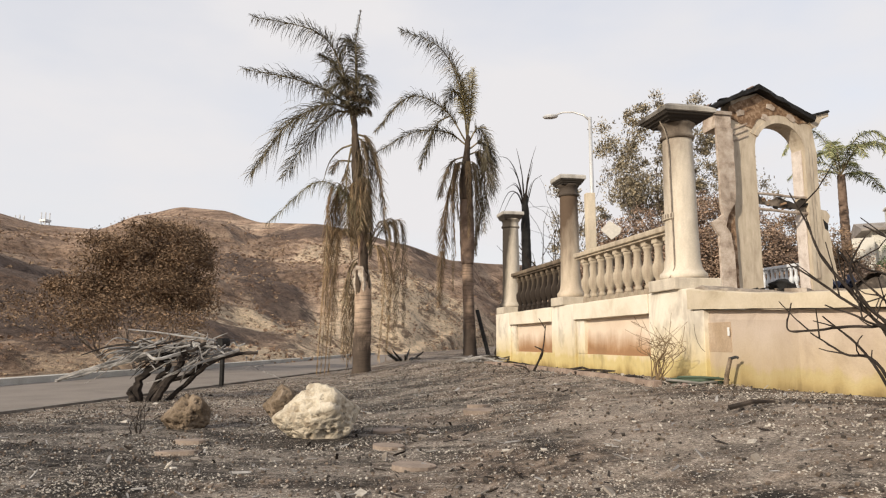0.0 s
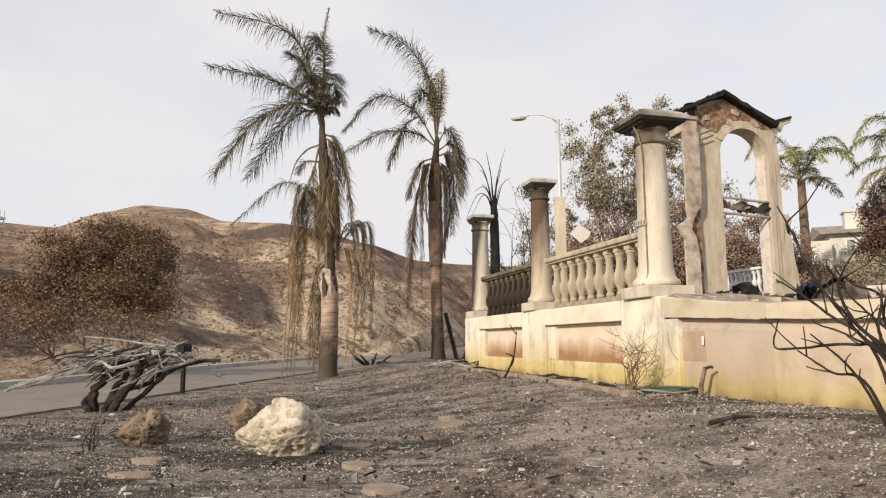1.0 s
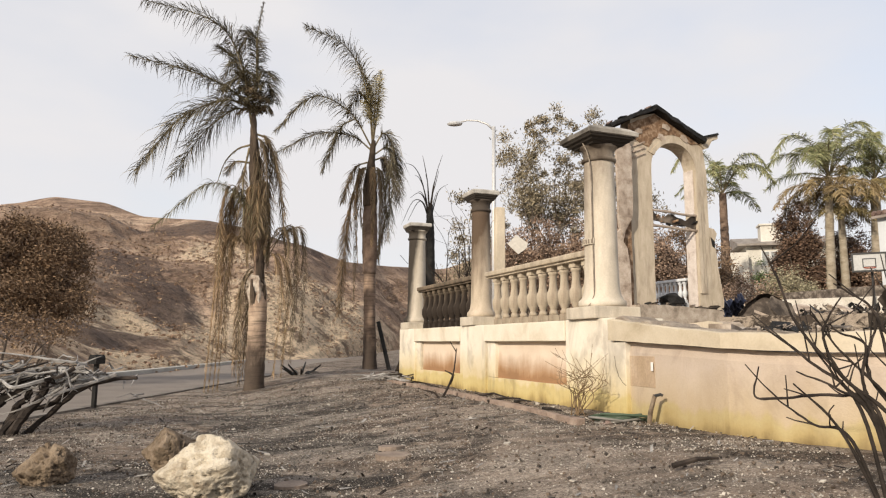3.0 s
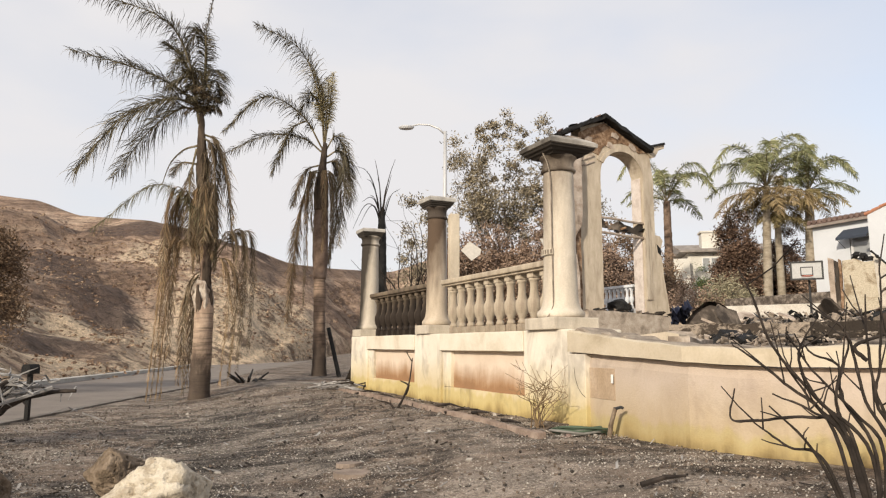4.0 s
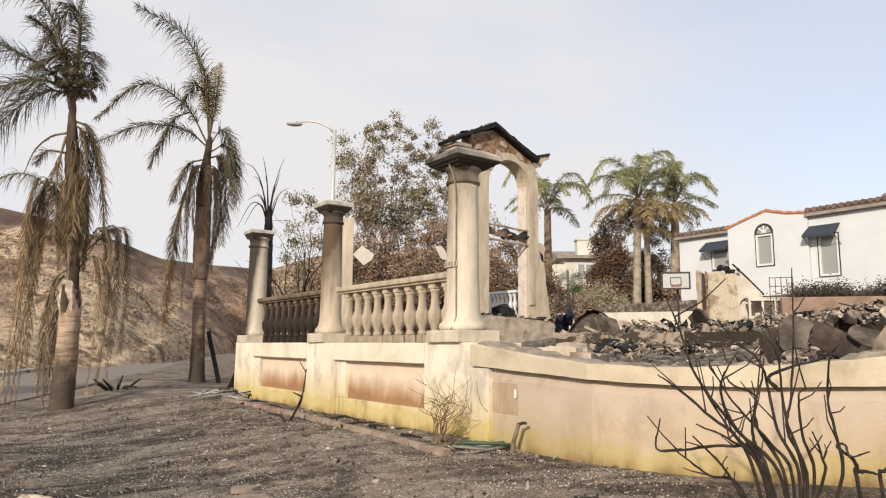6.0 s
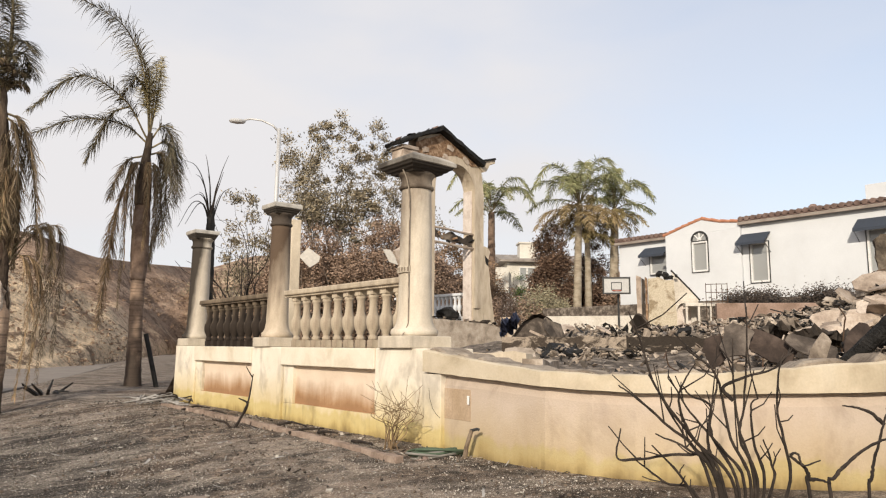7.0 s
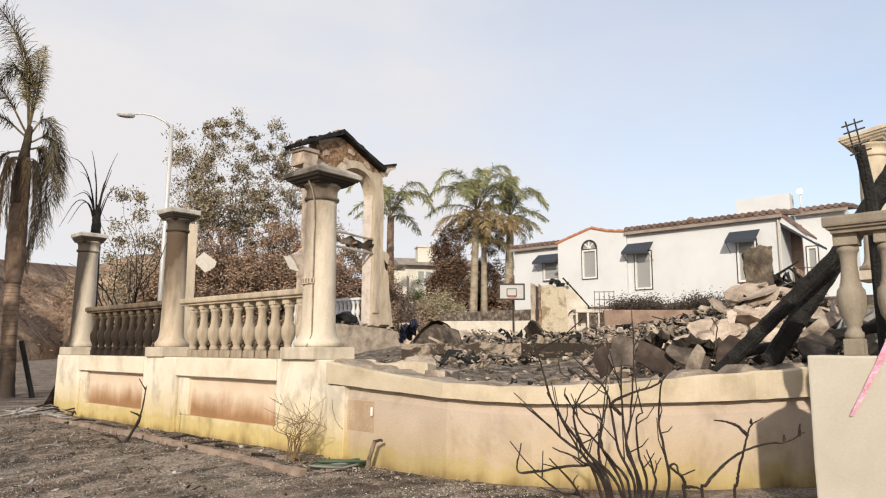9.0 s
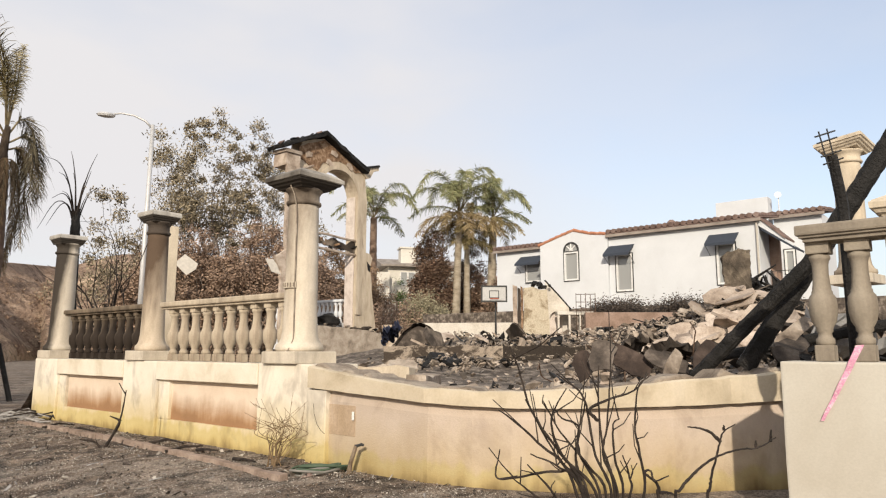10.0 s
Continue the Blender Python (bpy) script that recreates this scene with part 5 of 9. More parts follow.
tagged(part("broken_slab", bm, M_blotch, m=pose(6.06, 19.85, 1.12, -8, 0, -14) @ Matrix.Scale(2.2, 4)), "tall jagged fragment of cream wall leaning with rust stains", "rubble", "broken slabs")
for k in range(10):
    f = k / 9
    p = Vector((2.1, 9.0, 0)).lerp(Vector((4.6, 7.2, 0)), f)
    bm = bmesh.new()
    s = R.uniform(0.05, 0.13)
    chunk(bm, Matrix.Identity(4), s, s * 0.7, s * 0.6)
    ob = part("broken_lump", bm, M_rubble, m=pose(p.x + R.uniform(-0.2, 0.2), p.y + R.uniform(-0.2, 0.2), terrace_height(p.x, p.y) + s * 0.4 + 0.02, R.uniform(-30, 30), R.uniform(-30, 30), R.uniform(0, 360)))
    tagged(ob, "lump of broken grey render lying behind the wall", "rubble", "broken lumps")

# flat broken slabs of render by the facade's foot
for x, y, z, sx, sy, rx, ry, rz in ((2.05, 9.15, 1.27, 0.24, 0.17, 20, 4, 20), (2.45, 9.5, 1.33, 0.28, 0.20, 35, -6, -15), (2.8, 9.85, 1.36, 0.22, 0.16, 50, 8, 35), (2.2, 9.75, 1.40, 0.22, 0.16, 12, 0, 60), (3.05, 10.25, 1.42, 0.28, 0.18, 28, -4, 10), (3.35, 10.9, 1.45, 0.26, 0.2, 18, 6, 50), (1.8, 8.85, 1.26, 0.16, 0.12, 8, 0, 30)):
    slab(x, y, z, sx, sy, 0.032, rx, ry, rz, M_blocks, "broken slab of grey-cream render by the ruined facade")
# charred beams leaning over the end of the wall
def beam(name, p, q, w, h, label):
    p, q = Vector(p), Vector(q)
    bm = bmesh.new()
    length = (q - p).length
    n = int(length / 0.05)
    prev = None
    for k in range(n + 1):
        f = k / n
        ring = []
        for j in range(12):
            a = tau * j / 12
            c, s = cos(a), sin(a)
            k2 = 1 / max(abs(c), abs(s)) ** 0.75
            bite = 1 - 0.10 * abs(noise.noise(Vector((k * 0.55, j * 0.7, w * 9)))) - 0.06 * (k % 3 == 0)
            ring.append(bm.verts.new((c * w * k2 * bite, s * h * k2 * bite, f * length)))
        if prev:
            for j in range(12):
                bm.faces.new((prev[j], prev[(j + 1) % 12], ring[(j + 1) % 12], ring[j]))
        else:
            bm.faces.new(ring[::-1])
        prev = ring
    bm.faces.new(prev)
    m = Matrix.Translation(p) @ (q - p).to_track_quat("Z", "Y").to_matrix().to_4x4()
    return tagged(part(name, bm, M_char, m=m), label, "beam", "charred beams")


beam("charred_beam", (4.55, 5.55, 1.40), (5.14, 4.50, 2.57), 0.056, 0.070, "charred roof beam leaning up from the rubble, cracked like scales")
beam("charred_beam", (4.96, 5.3, 1.50), (6.09, 4.2, 3.93), 0.072, 0.094, "thick charred roof beam leaning up past the end balustrade, cracked like scales")
beam("charred_beam", (5.2, 6.3, 1.55), (6.6, 4.6, 2.0), 0.05, 0.06, "charred joist lying across the rubble")

# chimney stump and small stair wall far back in the ruin
bm = bmesh.new()
prism(bm, ragged([(-0.45, 2.2), (0.45, 2.2), (0.42, 4.05), (0.1, 4.12), (-0.25, 4.02), (-0.40, 3.9), (-0.34, 3.3), (-0.5, 3.0)], 0.07, 6.0, 0.15), -0.25, 0.25, "y")
bmesh.ops.subdivide_edges(bm, edges=[e for e in bm.edges if e.calc_length() > 0.12], cuts=3, use_grid_fill=True)
roughen(bm, 0.06, 4)
roughen(bm, 0.04, 11)
tagged(part("chimney_stump", bm, weathered("sooty_brick", (0.04, 0.033, 0.027), (0.13, 0.105, 0.08), (0.30, 0.25, 0.19), 3, 25, 0.95, 0.8, 0.03), m=pose(12.72, 13.04, 0.06, 0, 0, -44) @ Matrix.Diagonal((0.78, 1, 1, 1))), "scorched stump of a masonry chimney", "ruin")
stump = thing("charred_stump", pose(13.2, 12.75, 2.9), "charred splintered wood beside the chimney stump", "ruin")
for k in range(14):
    h = R.uniform(0.3, 0.9)
    bm = bmesh.new()
    tube(bm, [(R.uniform(-0.3, 0.3), R.uniform(-0.3, 0.3), -0.3), (R.uniform(-0.4, 0.4), R.uniform(-0.3, 0.3), h * 0.6), (R.uniform(-0.6, 0.6), R.uniform(-0.4, 0.4), h)], [0.09, 0.06, 0.02], 5)
    part("splinter", bm, M_char, stump)

STAIR = pose(10.62, 19.28, 0, 0, 0, -30)
st = thing("stair_remnant", STAIR, "cream stucco remains of a stair wall with a small white gable", "ruin")
bm = bmesh.new()
prism(bm, ragged([(-0.42, 1.7), (0.42, 1.7), (0.40, 2.5), (0.36, 3.2), (0.34, 3.62), (0.12, 3.60), (-0.10, 3.70), (-0.40, 3.66)], 0.025, 8.0, 0.2), -0.15, 0.15, "y")
bmesh.ops.subdivide_edges(bm, edges=[e for e in bm.edges if e.calc_length() > 0.3], cuts=2, use_grid_fill=True)
roughen(bm, 0.02, 5)
part("stair_wall", bm, M_stair, st)
for x0, x1, top, mat in ((-0.74, -0.60, 3.76, M_cream), (-0.585, -0.50, 3.68, M_burnt), (-0.49, -0.425, 3.72, M_lath)):
    bm = bmesh.new()
    prism(bm, ragged([(x0, 1.7), (x1, 1.7), (x1, top - 0.05), (x0, top)], 0.02, x0, 0.2), -0.22, 0.1, "y")
    part("broken_edge", bm, mat, st, "split edge of the wall")
bm = bmesh.new()
niche = [(0.62 + 0.20 * cos(pi * k / 10), 2.70 + 0.24 * sin(pi * k / 10)) for k in range(11)]
prism(bm, [(0.30, 1.7), (0.42, 1.7), *[(x, z) for x, z in [(0.42, 2.70)] + niche[::-1][1:-1] + [(0.82, 2.70)]], (0.82, 1.7), (1.06, 1.7), (1.04, 3.05), (0.74, 3.40), (0.30, 3.90)], 0.35, 0.6, "y")
part("gable_wall", bm, M_beigewall, st)
bm = bmesh.new()
box(bm, (0.39, 0.52, 1.7), (0.85, 0.58, 2.98))
part("niche_back", bm, M_pinkreveal, st)
bm = bmesh.new()
tube(bm, [(0.28, 0.40, 3.96), (0.75, 0.40, 3.43), (1.09, 0.40, 3.02)], 0.030, 6)
part("charred_edge", bm, M_char, st)
bm = bmesh.new()
for k in range(9):
    chunk(bm, pose(R.uniform(-0.1, 0.45), 0.1, 3.66 + R.uniform(0, 0.2), R.uniform(-40, 40), R.uniform(-40, 40), R.uniform(0, 180)), 0.12, 0.08, 0.06)
part("charred_edge", bm, M_char, st)

# retaining walls in front of the neighbour
def low_wall(name, p, q, z0, z1, thick, mat, label):
    p, q = Vector((*p, 0)), Vector((*q, 0))
    d = q - p
    bm = bmesh.new()
    box(bm, (0, 0, z0), (d.length, thick, z1), 0.02)
    return tagged(part(name, bm, mat, m=Matrix.Translation(p) @ Matrix.Rotation(atan2(d.y, d.x), 4, "Z")), label, "wall", kind="structure")


low_wall("retaining_wall_1", (8.6, 24.9), (12.1, 22.4), 1.8, 2.72, 0.2, M_beigewall, "low cream garden wall beyond the rubble")
low_wall("retaining_wall_2", (11.0, 17.1), (15.6, 15.0), 1.8, 2.80, 0.25, M_planter, "rust-brown rendered planter wall")
bm = bmesh.new()
box(bm, (-0.9, -0.1, 2.70), (0.9, 0.5, 2.80), 0.01)
for x in (-0.85, -0.3, 0.25, 0.8):
    box(bm, (x - 0.05, -0.08, 2.0), (x + 0.05, 0.02, 2.698), 0.005)
tagged(part("garden_counter", bm, M_beigewall, m=pose(11.55, 18.5, 0.10, 0, 0, -24) @ Matrix.Diagonal((0.62, 1, 1, 1))), "cream open-fronted garden counter beside the planter wall", "counter")

# stone balustrade of a far terrace, seen through the arch
rail = thing("far_balustrade", pose(4.3, 31.6, 2.72, 0, 0, WALL_DEG + 2), "pale stone balustrade of a far terrace behind the facade", "balustrade")
bm = bmesh.new()
box(bm, (0, -0.13, 0.93), (4.4, 0.13, 1.04), 0.02)
part("top_rail", bm, M_white, rail)
bm = bmesh.new()
box(bm, (0, -0.14, -1.0), (4.4, 0.14, 0.08), 0.02)
part("bottom_rail", bm, M_white, rail)
first = make_baluster("baluster", M_white, rail, pose(0.2, 0, 0.08), 0.85)
for k in range(1, 17):
    ob = new("baluster", first.data)
    ob.matrix_basis = pose(0.2 + 0.25 * k, 0, 0.08)
    ob.parent = rail

# crumpled sheet metal and a dark tarpaulin on the rubble
for x, y, z, sx, sy, mat, name, label in ((5.6, 18.6, 2.12, 0.45, 0.25, plain("navy_tarp", (0.02, 0.025, 0.05), 0.6), "tarpaulin", "crumpled dark blue tarpaulin on the rubble"),
                                          (6.5, 9.2, 1.75, 0.45, 0.35, M_burnt, "sheet_metal", "twisted dark sheet metal on the foundation wall"),
                                          (7.0, 8.7, 1.70, 0.5, 0.3, M_burnt, "sheet_metal", "twisted dark sheet metal on the foundation wall"),
                                          (7.9, 6.6, 2.0, 0.7, 0.4, M_galv, "sheet_metal", "bent grey sheet metal beside the charred beams"),
                                          (7.2, 6.0, 1.8, 0.6, 0.35, M_galv, "sheet_metal", "bent grey sheet metal beside the charred beams")):
    vs, fs, n = [], [], 11
    for side in (0, 1):
        for j in range(n + 1):
            for i in range(n + 1):
                u, v = i / n * 2 - 1, j / n * 2 - 1
                h = 0.30 * abs(noise.noise(Vector((u * 2.4 + x, v * 2.4 + y, 0)))) + 0.16 * abs(noise.noise(Vector((u * 4.5 + y, v * 4.5, 1.0)))) + 0.12 * noise.noise(Vector((u * 1.1, v * 1.1, x)))
                vs.append((u * sx, v * sy, h * (1.7 if y > 14 else 1.0) - 0.012 * side))
    w = n + 1
    for j in range(n):
        for i in range(n):
            k = j * w + i
            fs += [(k, k + 1, k + w + 1, k + w), tuple(w * w + q for q in (k, k + w, k + w + 1, k + 1))]
    me = bpy.data.meshes.new(name)
    me.from_pydata(vs, [], fs)
    me.materials.append(mat)
    ob = new(name, me)
    ob.matrix_basis = pose(x, y, z - 0.12, R.uniform(-25, 25), R.uniform(-15, 15), R.uniform(0, 90))
    tagged(ob, label, "debris")
# arched sheet thrown over the debris, its lit edge put in as a pale strip
ARCHED = pose(5.77, 17.0, 1.76, 0, 0, -16) @ Matrix.Scale(1.38, 4)
arched = thing("sheet_metal", ARCHED, "scorched arched sheet with its lit lip coloured pale, lying on the rubble", "debris")
for name, y0, y1, lift, mat in (("sheet", 0.06, 0.75, 0.0, M_sheet), ("lip", -0.02, 0.055, 0.012, M_cream)):
    bm = bmesh.new()
    n, rows = 22, 7 if name == "sheet" else 2
    grid = {}
    for side in (0, 1):
        for j in range(rows + 1):
            y = y0 + (y1 - y0) * j / rows
            for i in range(n + 1):
                u = i / n * 2 - 1
                z = 0.47 * (1 - abs(u - 0.05) ** 1.7) * (1 - 0.25 * j / rows * (name == "sheet")) + 0.06 * noise.noise(Vector((u * 3, y * 4, 2))) * (name == "sheet") + 0.03 * noise.noise(Vector((u * 5, 1.0, 0)))
                grid[side, j, i] = bm.verts.new((u * 0.50, y, z + lift - 0.02 * side))
    for j in range(rows):
        for i in range(n):
            bm.faces.new([grid[0, j, i], grid[0, j, i + 1], grid[0, j + 1, i + 1], grid[0, j + 1, i]])
            bm.faces.new([grid[1, j, i], grid[1, j + 1, i], grid[1, j + 1, i + 1], grid[1, j, i + 1]])
    part(name, bm, mat, arched)
bm = bmesh.new()
prism(bm, ragged([(-0.46, -0.1), (0.48, -0.1), (0.40, 0.16), (0.22, 0.34), (0.02, 0.40), (-0.2, 0.32), (-0.38, 0.16)], 0.03, 3.0, 0.12), 0.10, 0.14, "y")
part("crumpled_web", bm, M_sheet, arched)
# dark and ashen panels leaning by the end of the foundation
for x, y, z, sx, sy, rx, ry, rz, mat, label in ((4.30, 6.75, 1.62, 0.16, 0.24, 62, 12, -40, M_sheet, "ash-grey bent panel leaning in the rubble"), (4.62, 6.70, 1.55, 0.34, 0.17, 58, 24, -36, M_dkpanel, "dark brown scorched panel leaning in the rubble"),
                                               (4.95, 6.45, 1.55, 0.30, 0.13, 50, 20, -30, M_sheet, "ash-grey bent panel leaning in the rubble"), (4.15, 6.95, 1.50, 0.14, 0.20, 70, -20, -50, M_dkpanel, "dark brown scorched panel leaning in the rubble"),
                                               (5.05, 5.95, 1.58, 0.11, 0.30, 58, 30, -25, M_dkpanel, "dark brown scorched panel leaning in the rubble"), (4.78, 6.15, 1.50, 0.10, 0.24, 66, 34, -20, M_rubble, "grey render slab leaning in the rubble"),
                                               (5.45, 5.15, 1.72, 0.34, 0.12, 40, -16, 12, M_sheet, "ash-grey bent panel beside the charred beams"), (5.60, 5.25, 1.86, 0.40, 0.08, 50, -26, 8, M_rubble, "grey render slab beside the charred beams"), (5.22, 5.0, 1.60, 0.16, 0.14, 60, 10, -20, M_sheet, "ash-grey bent panel beside the charred beams")):
    slab(x, y, z, sx, sy, 0.009, rx, ry, rz, mat, label, "burnt_slab")
# loose boards over the rubble
for k in range(46):
    x, y = in_field()
    bm = bmesh.new()
    long = R.uniform(0.4, 1.3)
    box(bm, (-long / 2, -R.uniform(0.02, 0.06), -0.012), (long / 2, R.uniform(0.02, 0.06), 0.012))
    roughen(bm, 0.012, 4, k)
    dark = k % 3 == 0
    tagged(part("loose_board", bm, M_char if dark else (M_cream if k % 3 == 1 else M_ashrub), m=pose(x, y, terrace_height(x, y) + 0.14, R.gauss(0, 8), R.gauss(0, 14), R.uniform(0, 180))),
           "charred board lying on the rubble" if dark else "ash-grey splintered board lying on the rubble", "board", "loose boards")

# bent rods and wire sticking out of the rubble
for k, (x, y) in enumerate(((6.2, 8.9), (6.9, 8.3), (5.3, 9.4), (7.8, 8.7), (4.2, 10.3), (8.8, 8.2), (9.6, 9.4), (7.2, 10.4), (10.6, 11.6), (5.9, 14.6), (8.4, 12.6), (11.4, 13.0), (12.3, 15.6), (9.4, 15.2))):
    bm = bmesh.new()
    p = Vector((0, 0, -0.08))
    d = Vector((R.gauss(0, 0.6), R.gauss(0, 0.6), 1)).normalized()
    pts = [p]
    for j in range(5):
        d = (d + Vector((R.gauss(0, 0.5), R.gauss(0, 0.5), R.gauss(-0.15, 0.35)))).normalized()
        pts.append(pts[-1] + d * R.uniform(0.10, 0.24))
    tube(bm, spline_points(pts), 0.010, 5)
    tagged(part("bent_rod", bm, M_rustmetal, m=pose(x, y, terrace_height(x, y) + 0.08)), "thin bent rusty rod sticking out of the rubble", "debris", "bent rods")
# thin rusty trellis frame before the neighbour's hedge
frame_ob = thing("wire_trellis", pose(10.96, 17.52, 2.30, 0, 0, -32), "thin rusty wire trellis beside the planter wall", "trellis")
for p, q in [((0.14 * k, 0, 0), (0.14 * k, 0.01, 1.08 - 0.05 * (k % 2))) for k in range(5)] + [((0, 0, z), (0.56, 0, z)) for z in (0.55, 0.82, 1.05)]:
    bm = bmesh.new()
    tube(bm, [p, q], 0.010, 5)
    part("wire", bm, M_rustmetal, frame_ob)
# ---------- near end of the wall ----------
END = Matrix.Translation((3.804, 3.822, -0.248)) @ Matrix.Rotation(radians(WALL_DEG - 2), 4, "Z") @ Matrix.Scale(1.15, 4)
bm = bmesh.new()
box(bm, (0, 0.0, -0.3), (1.6, 0.5, 1.60), 0.014)
bmesh.ops.subdivide_edges(bm, edges=[e for e in bm.edges if e.calc_length() > 0.4], cuts=5, use_grid_fill=True)
roughen(bm, 0.005, 3)
tagged(part("wall_end_pier", bm, M_end, m=END), "cream stucco end pier of the garden wall", "wall", kind="structure")
rail = thing("balustrade", END @ pose(0, 0.22, 1.60), "short cream stone balustrade on the end pier", "balustrade", "wall balustrades")
bm = bmesh.new()
box(bm, (0.12, -0.15, 0.815), (1.6, 0.15, 0.885), 0.016)
box(bm, (0.14, -0.13, 0.80), (1.6, 0.13, 0.816), 0.004)
box(bm, (0.16, -0.11, 0.775), (1.6, 0.11, 0.807))
part("top_rail", bm, M_endbal, rail)
for k in range(5):
    make_baluster("baluster", M_endbal, rail, pose(0.228 + 0.228 * k, 0, 0, 0, 0, R.uniform(-4, 4)), 0.78, 0.9)

col = stone_column(pose(9.96, 7.77, 2.75, 0, 0, 20), M_bal, M_bal, "cast-stone column of the ruined house with its cap knocked askew")
for ob in col.children:
    if ob.name.startswith("cap") and not ob.name.startswith("capital"):
        ob.matrix_basis = Matrix.Translation((0, 0, -0.02)) @ Matrix.Translation((0, 0, 2.3)) @ Matrix.Rotation(radians(-7), 4, "X") @ Matrix.Rotation(radians(9), 4, "Y") @ Matrix.Translation((0, 0, -2.3))
stone_column(pose(5.37, 3.64, 0.53, 0, 0, 28), M_bal, M_bal, "cast-stone column of the ruined house behind the end pier")

# dark post with a small grid of wires at its head
ant = thing("burnt_antenna_post", pose(5.27, 4.30, 1.3), "burnt leaning post with a bent wire grid at its head", "post")
bm = bmesh.new()
tube(bm, [(0.02, 0.02, 0), (-0.02, 0.01, 1.7), (-0.12, 0.0, 2.15)], [0.055, 0.05, 0.045], 8)
part("post", bm, M_char, ant)
for k, (x, z) in enumerate(((-0.30, 2.30), (-0.28, 2.24), (-0.24, 2.12), (-0.22, 2.05))):
    bm = bmesh.new()
    tube(bm, [(x - 0.02, 0, z), (x + 0.22, -0.02, z + 0.085)], 0.008, 5)
    part("wire", bm, M_dark, ant)
for p, q in (((-0.27, 0, 2.36), (-0.17, 0, 2.02)), ((-0.16, 0, 2.40), (-0.08, 0, 2.06))):
    bm = bmesh.new()
    tube(bm, [p, q], 0.007, 5)
    part("wire", bm, M_dark, ant)

# pink marking tape hanging down the end pier
bm = bmesh.new()
prev = None
for k in range(22):
    f = k / 21
    p = Vector((0.465 - 0.235 * f ** 1.05, -0.006 - 0.012 * abs(sin(f * 9)), 1.70 - 0.46 * f))
    w = 0.022 * (1 - 0.55 * f)
    pair = [bm.verts.new(p + Vector((-w, 0, 0))), bm.verts.new(p + Vector((w, 0.004, 0.004))), bm.verts.new(p + Vector((w, 0.002, 0.0))), bm.verts.new(p + Vector((-w, -0.003, -0.002)))]
    if prev:
        for j in range(4):
            bm.faces.new((prev[j], prev[(j + 1) % 4], pair[(j + 1) % 4], pair[j]))
    prev = pair
tape = part("marking_tape", bm, M_pink, m=END)
tagged(tape, "pink perforated marking tape hanging down the end pier", "tape")
# ---------- white neighbour house ----------
HOUSE = Matrix.Translation((16.82, 23.93, 0)) @ Matrix.Rotation(radians(WALL_DEG), 4, "Z")
house = thing("white_house", HOUSE, "white stucco one-storey house with clay tile roof and navy awnings", "house")
FLOOR, EAVE = 2.2, 6.50


def solid(name, lo, hi, mat=M_white, label="", bevel=0.01):
    bm = bmesh.new()
    box(bm, lo, hi, bevel)
    return part(name, bm, mat, house, label)


def wall_with_holes(name, x0, x1, y, z0, z1, holes, thick=0.25):
    """A wall facing -y with rectangular openings cut through (x0, x1, z0, z1 each)."""
    bm = bmesh.new()
    xs = sorted({x0, x1, *[h[0] for h in holes], *[h[1] for h in holes]})
    for a, b in zip(xs, xs[1:]):
        cuts = sorted((h[2], h[3]) for h in holes if h[0] <= a and h[1] >= b)
        z = z0
        for lo, hi in cuts:
            box(bm, (a, y, z), (b, y + thick, lo))
            z = hi
        box(bm, (a, y, z), (b, y + thick, z1))
    bmesh.ops.remove_doubles(bm, verts=bm.verts, dist=0.0005)
    return part(name, bm, M_white, house)


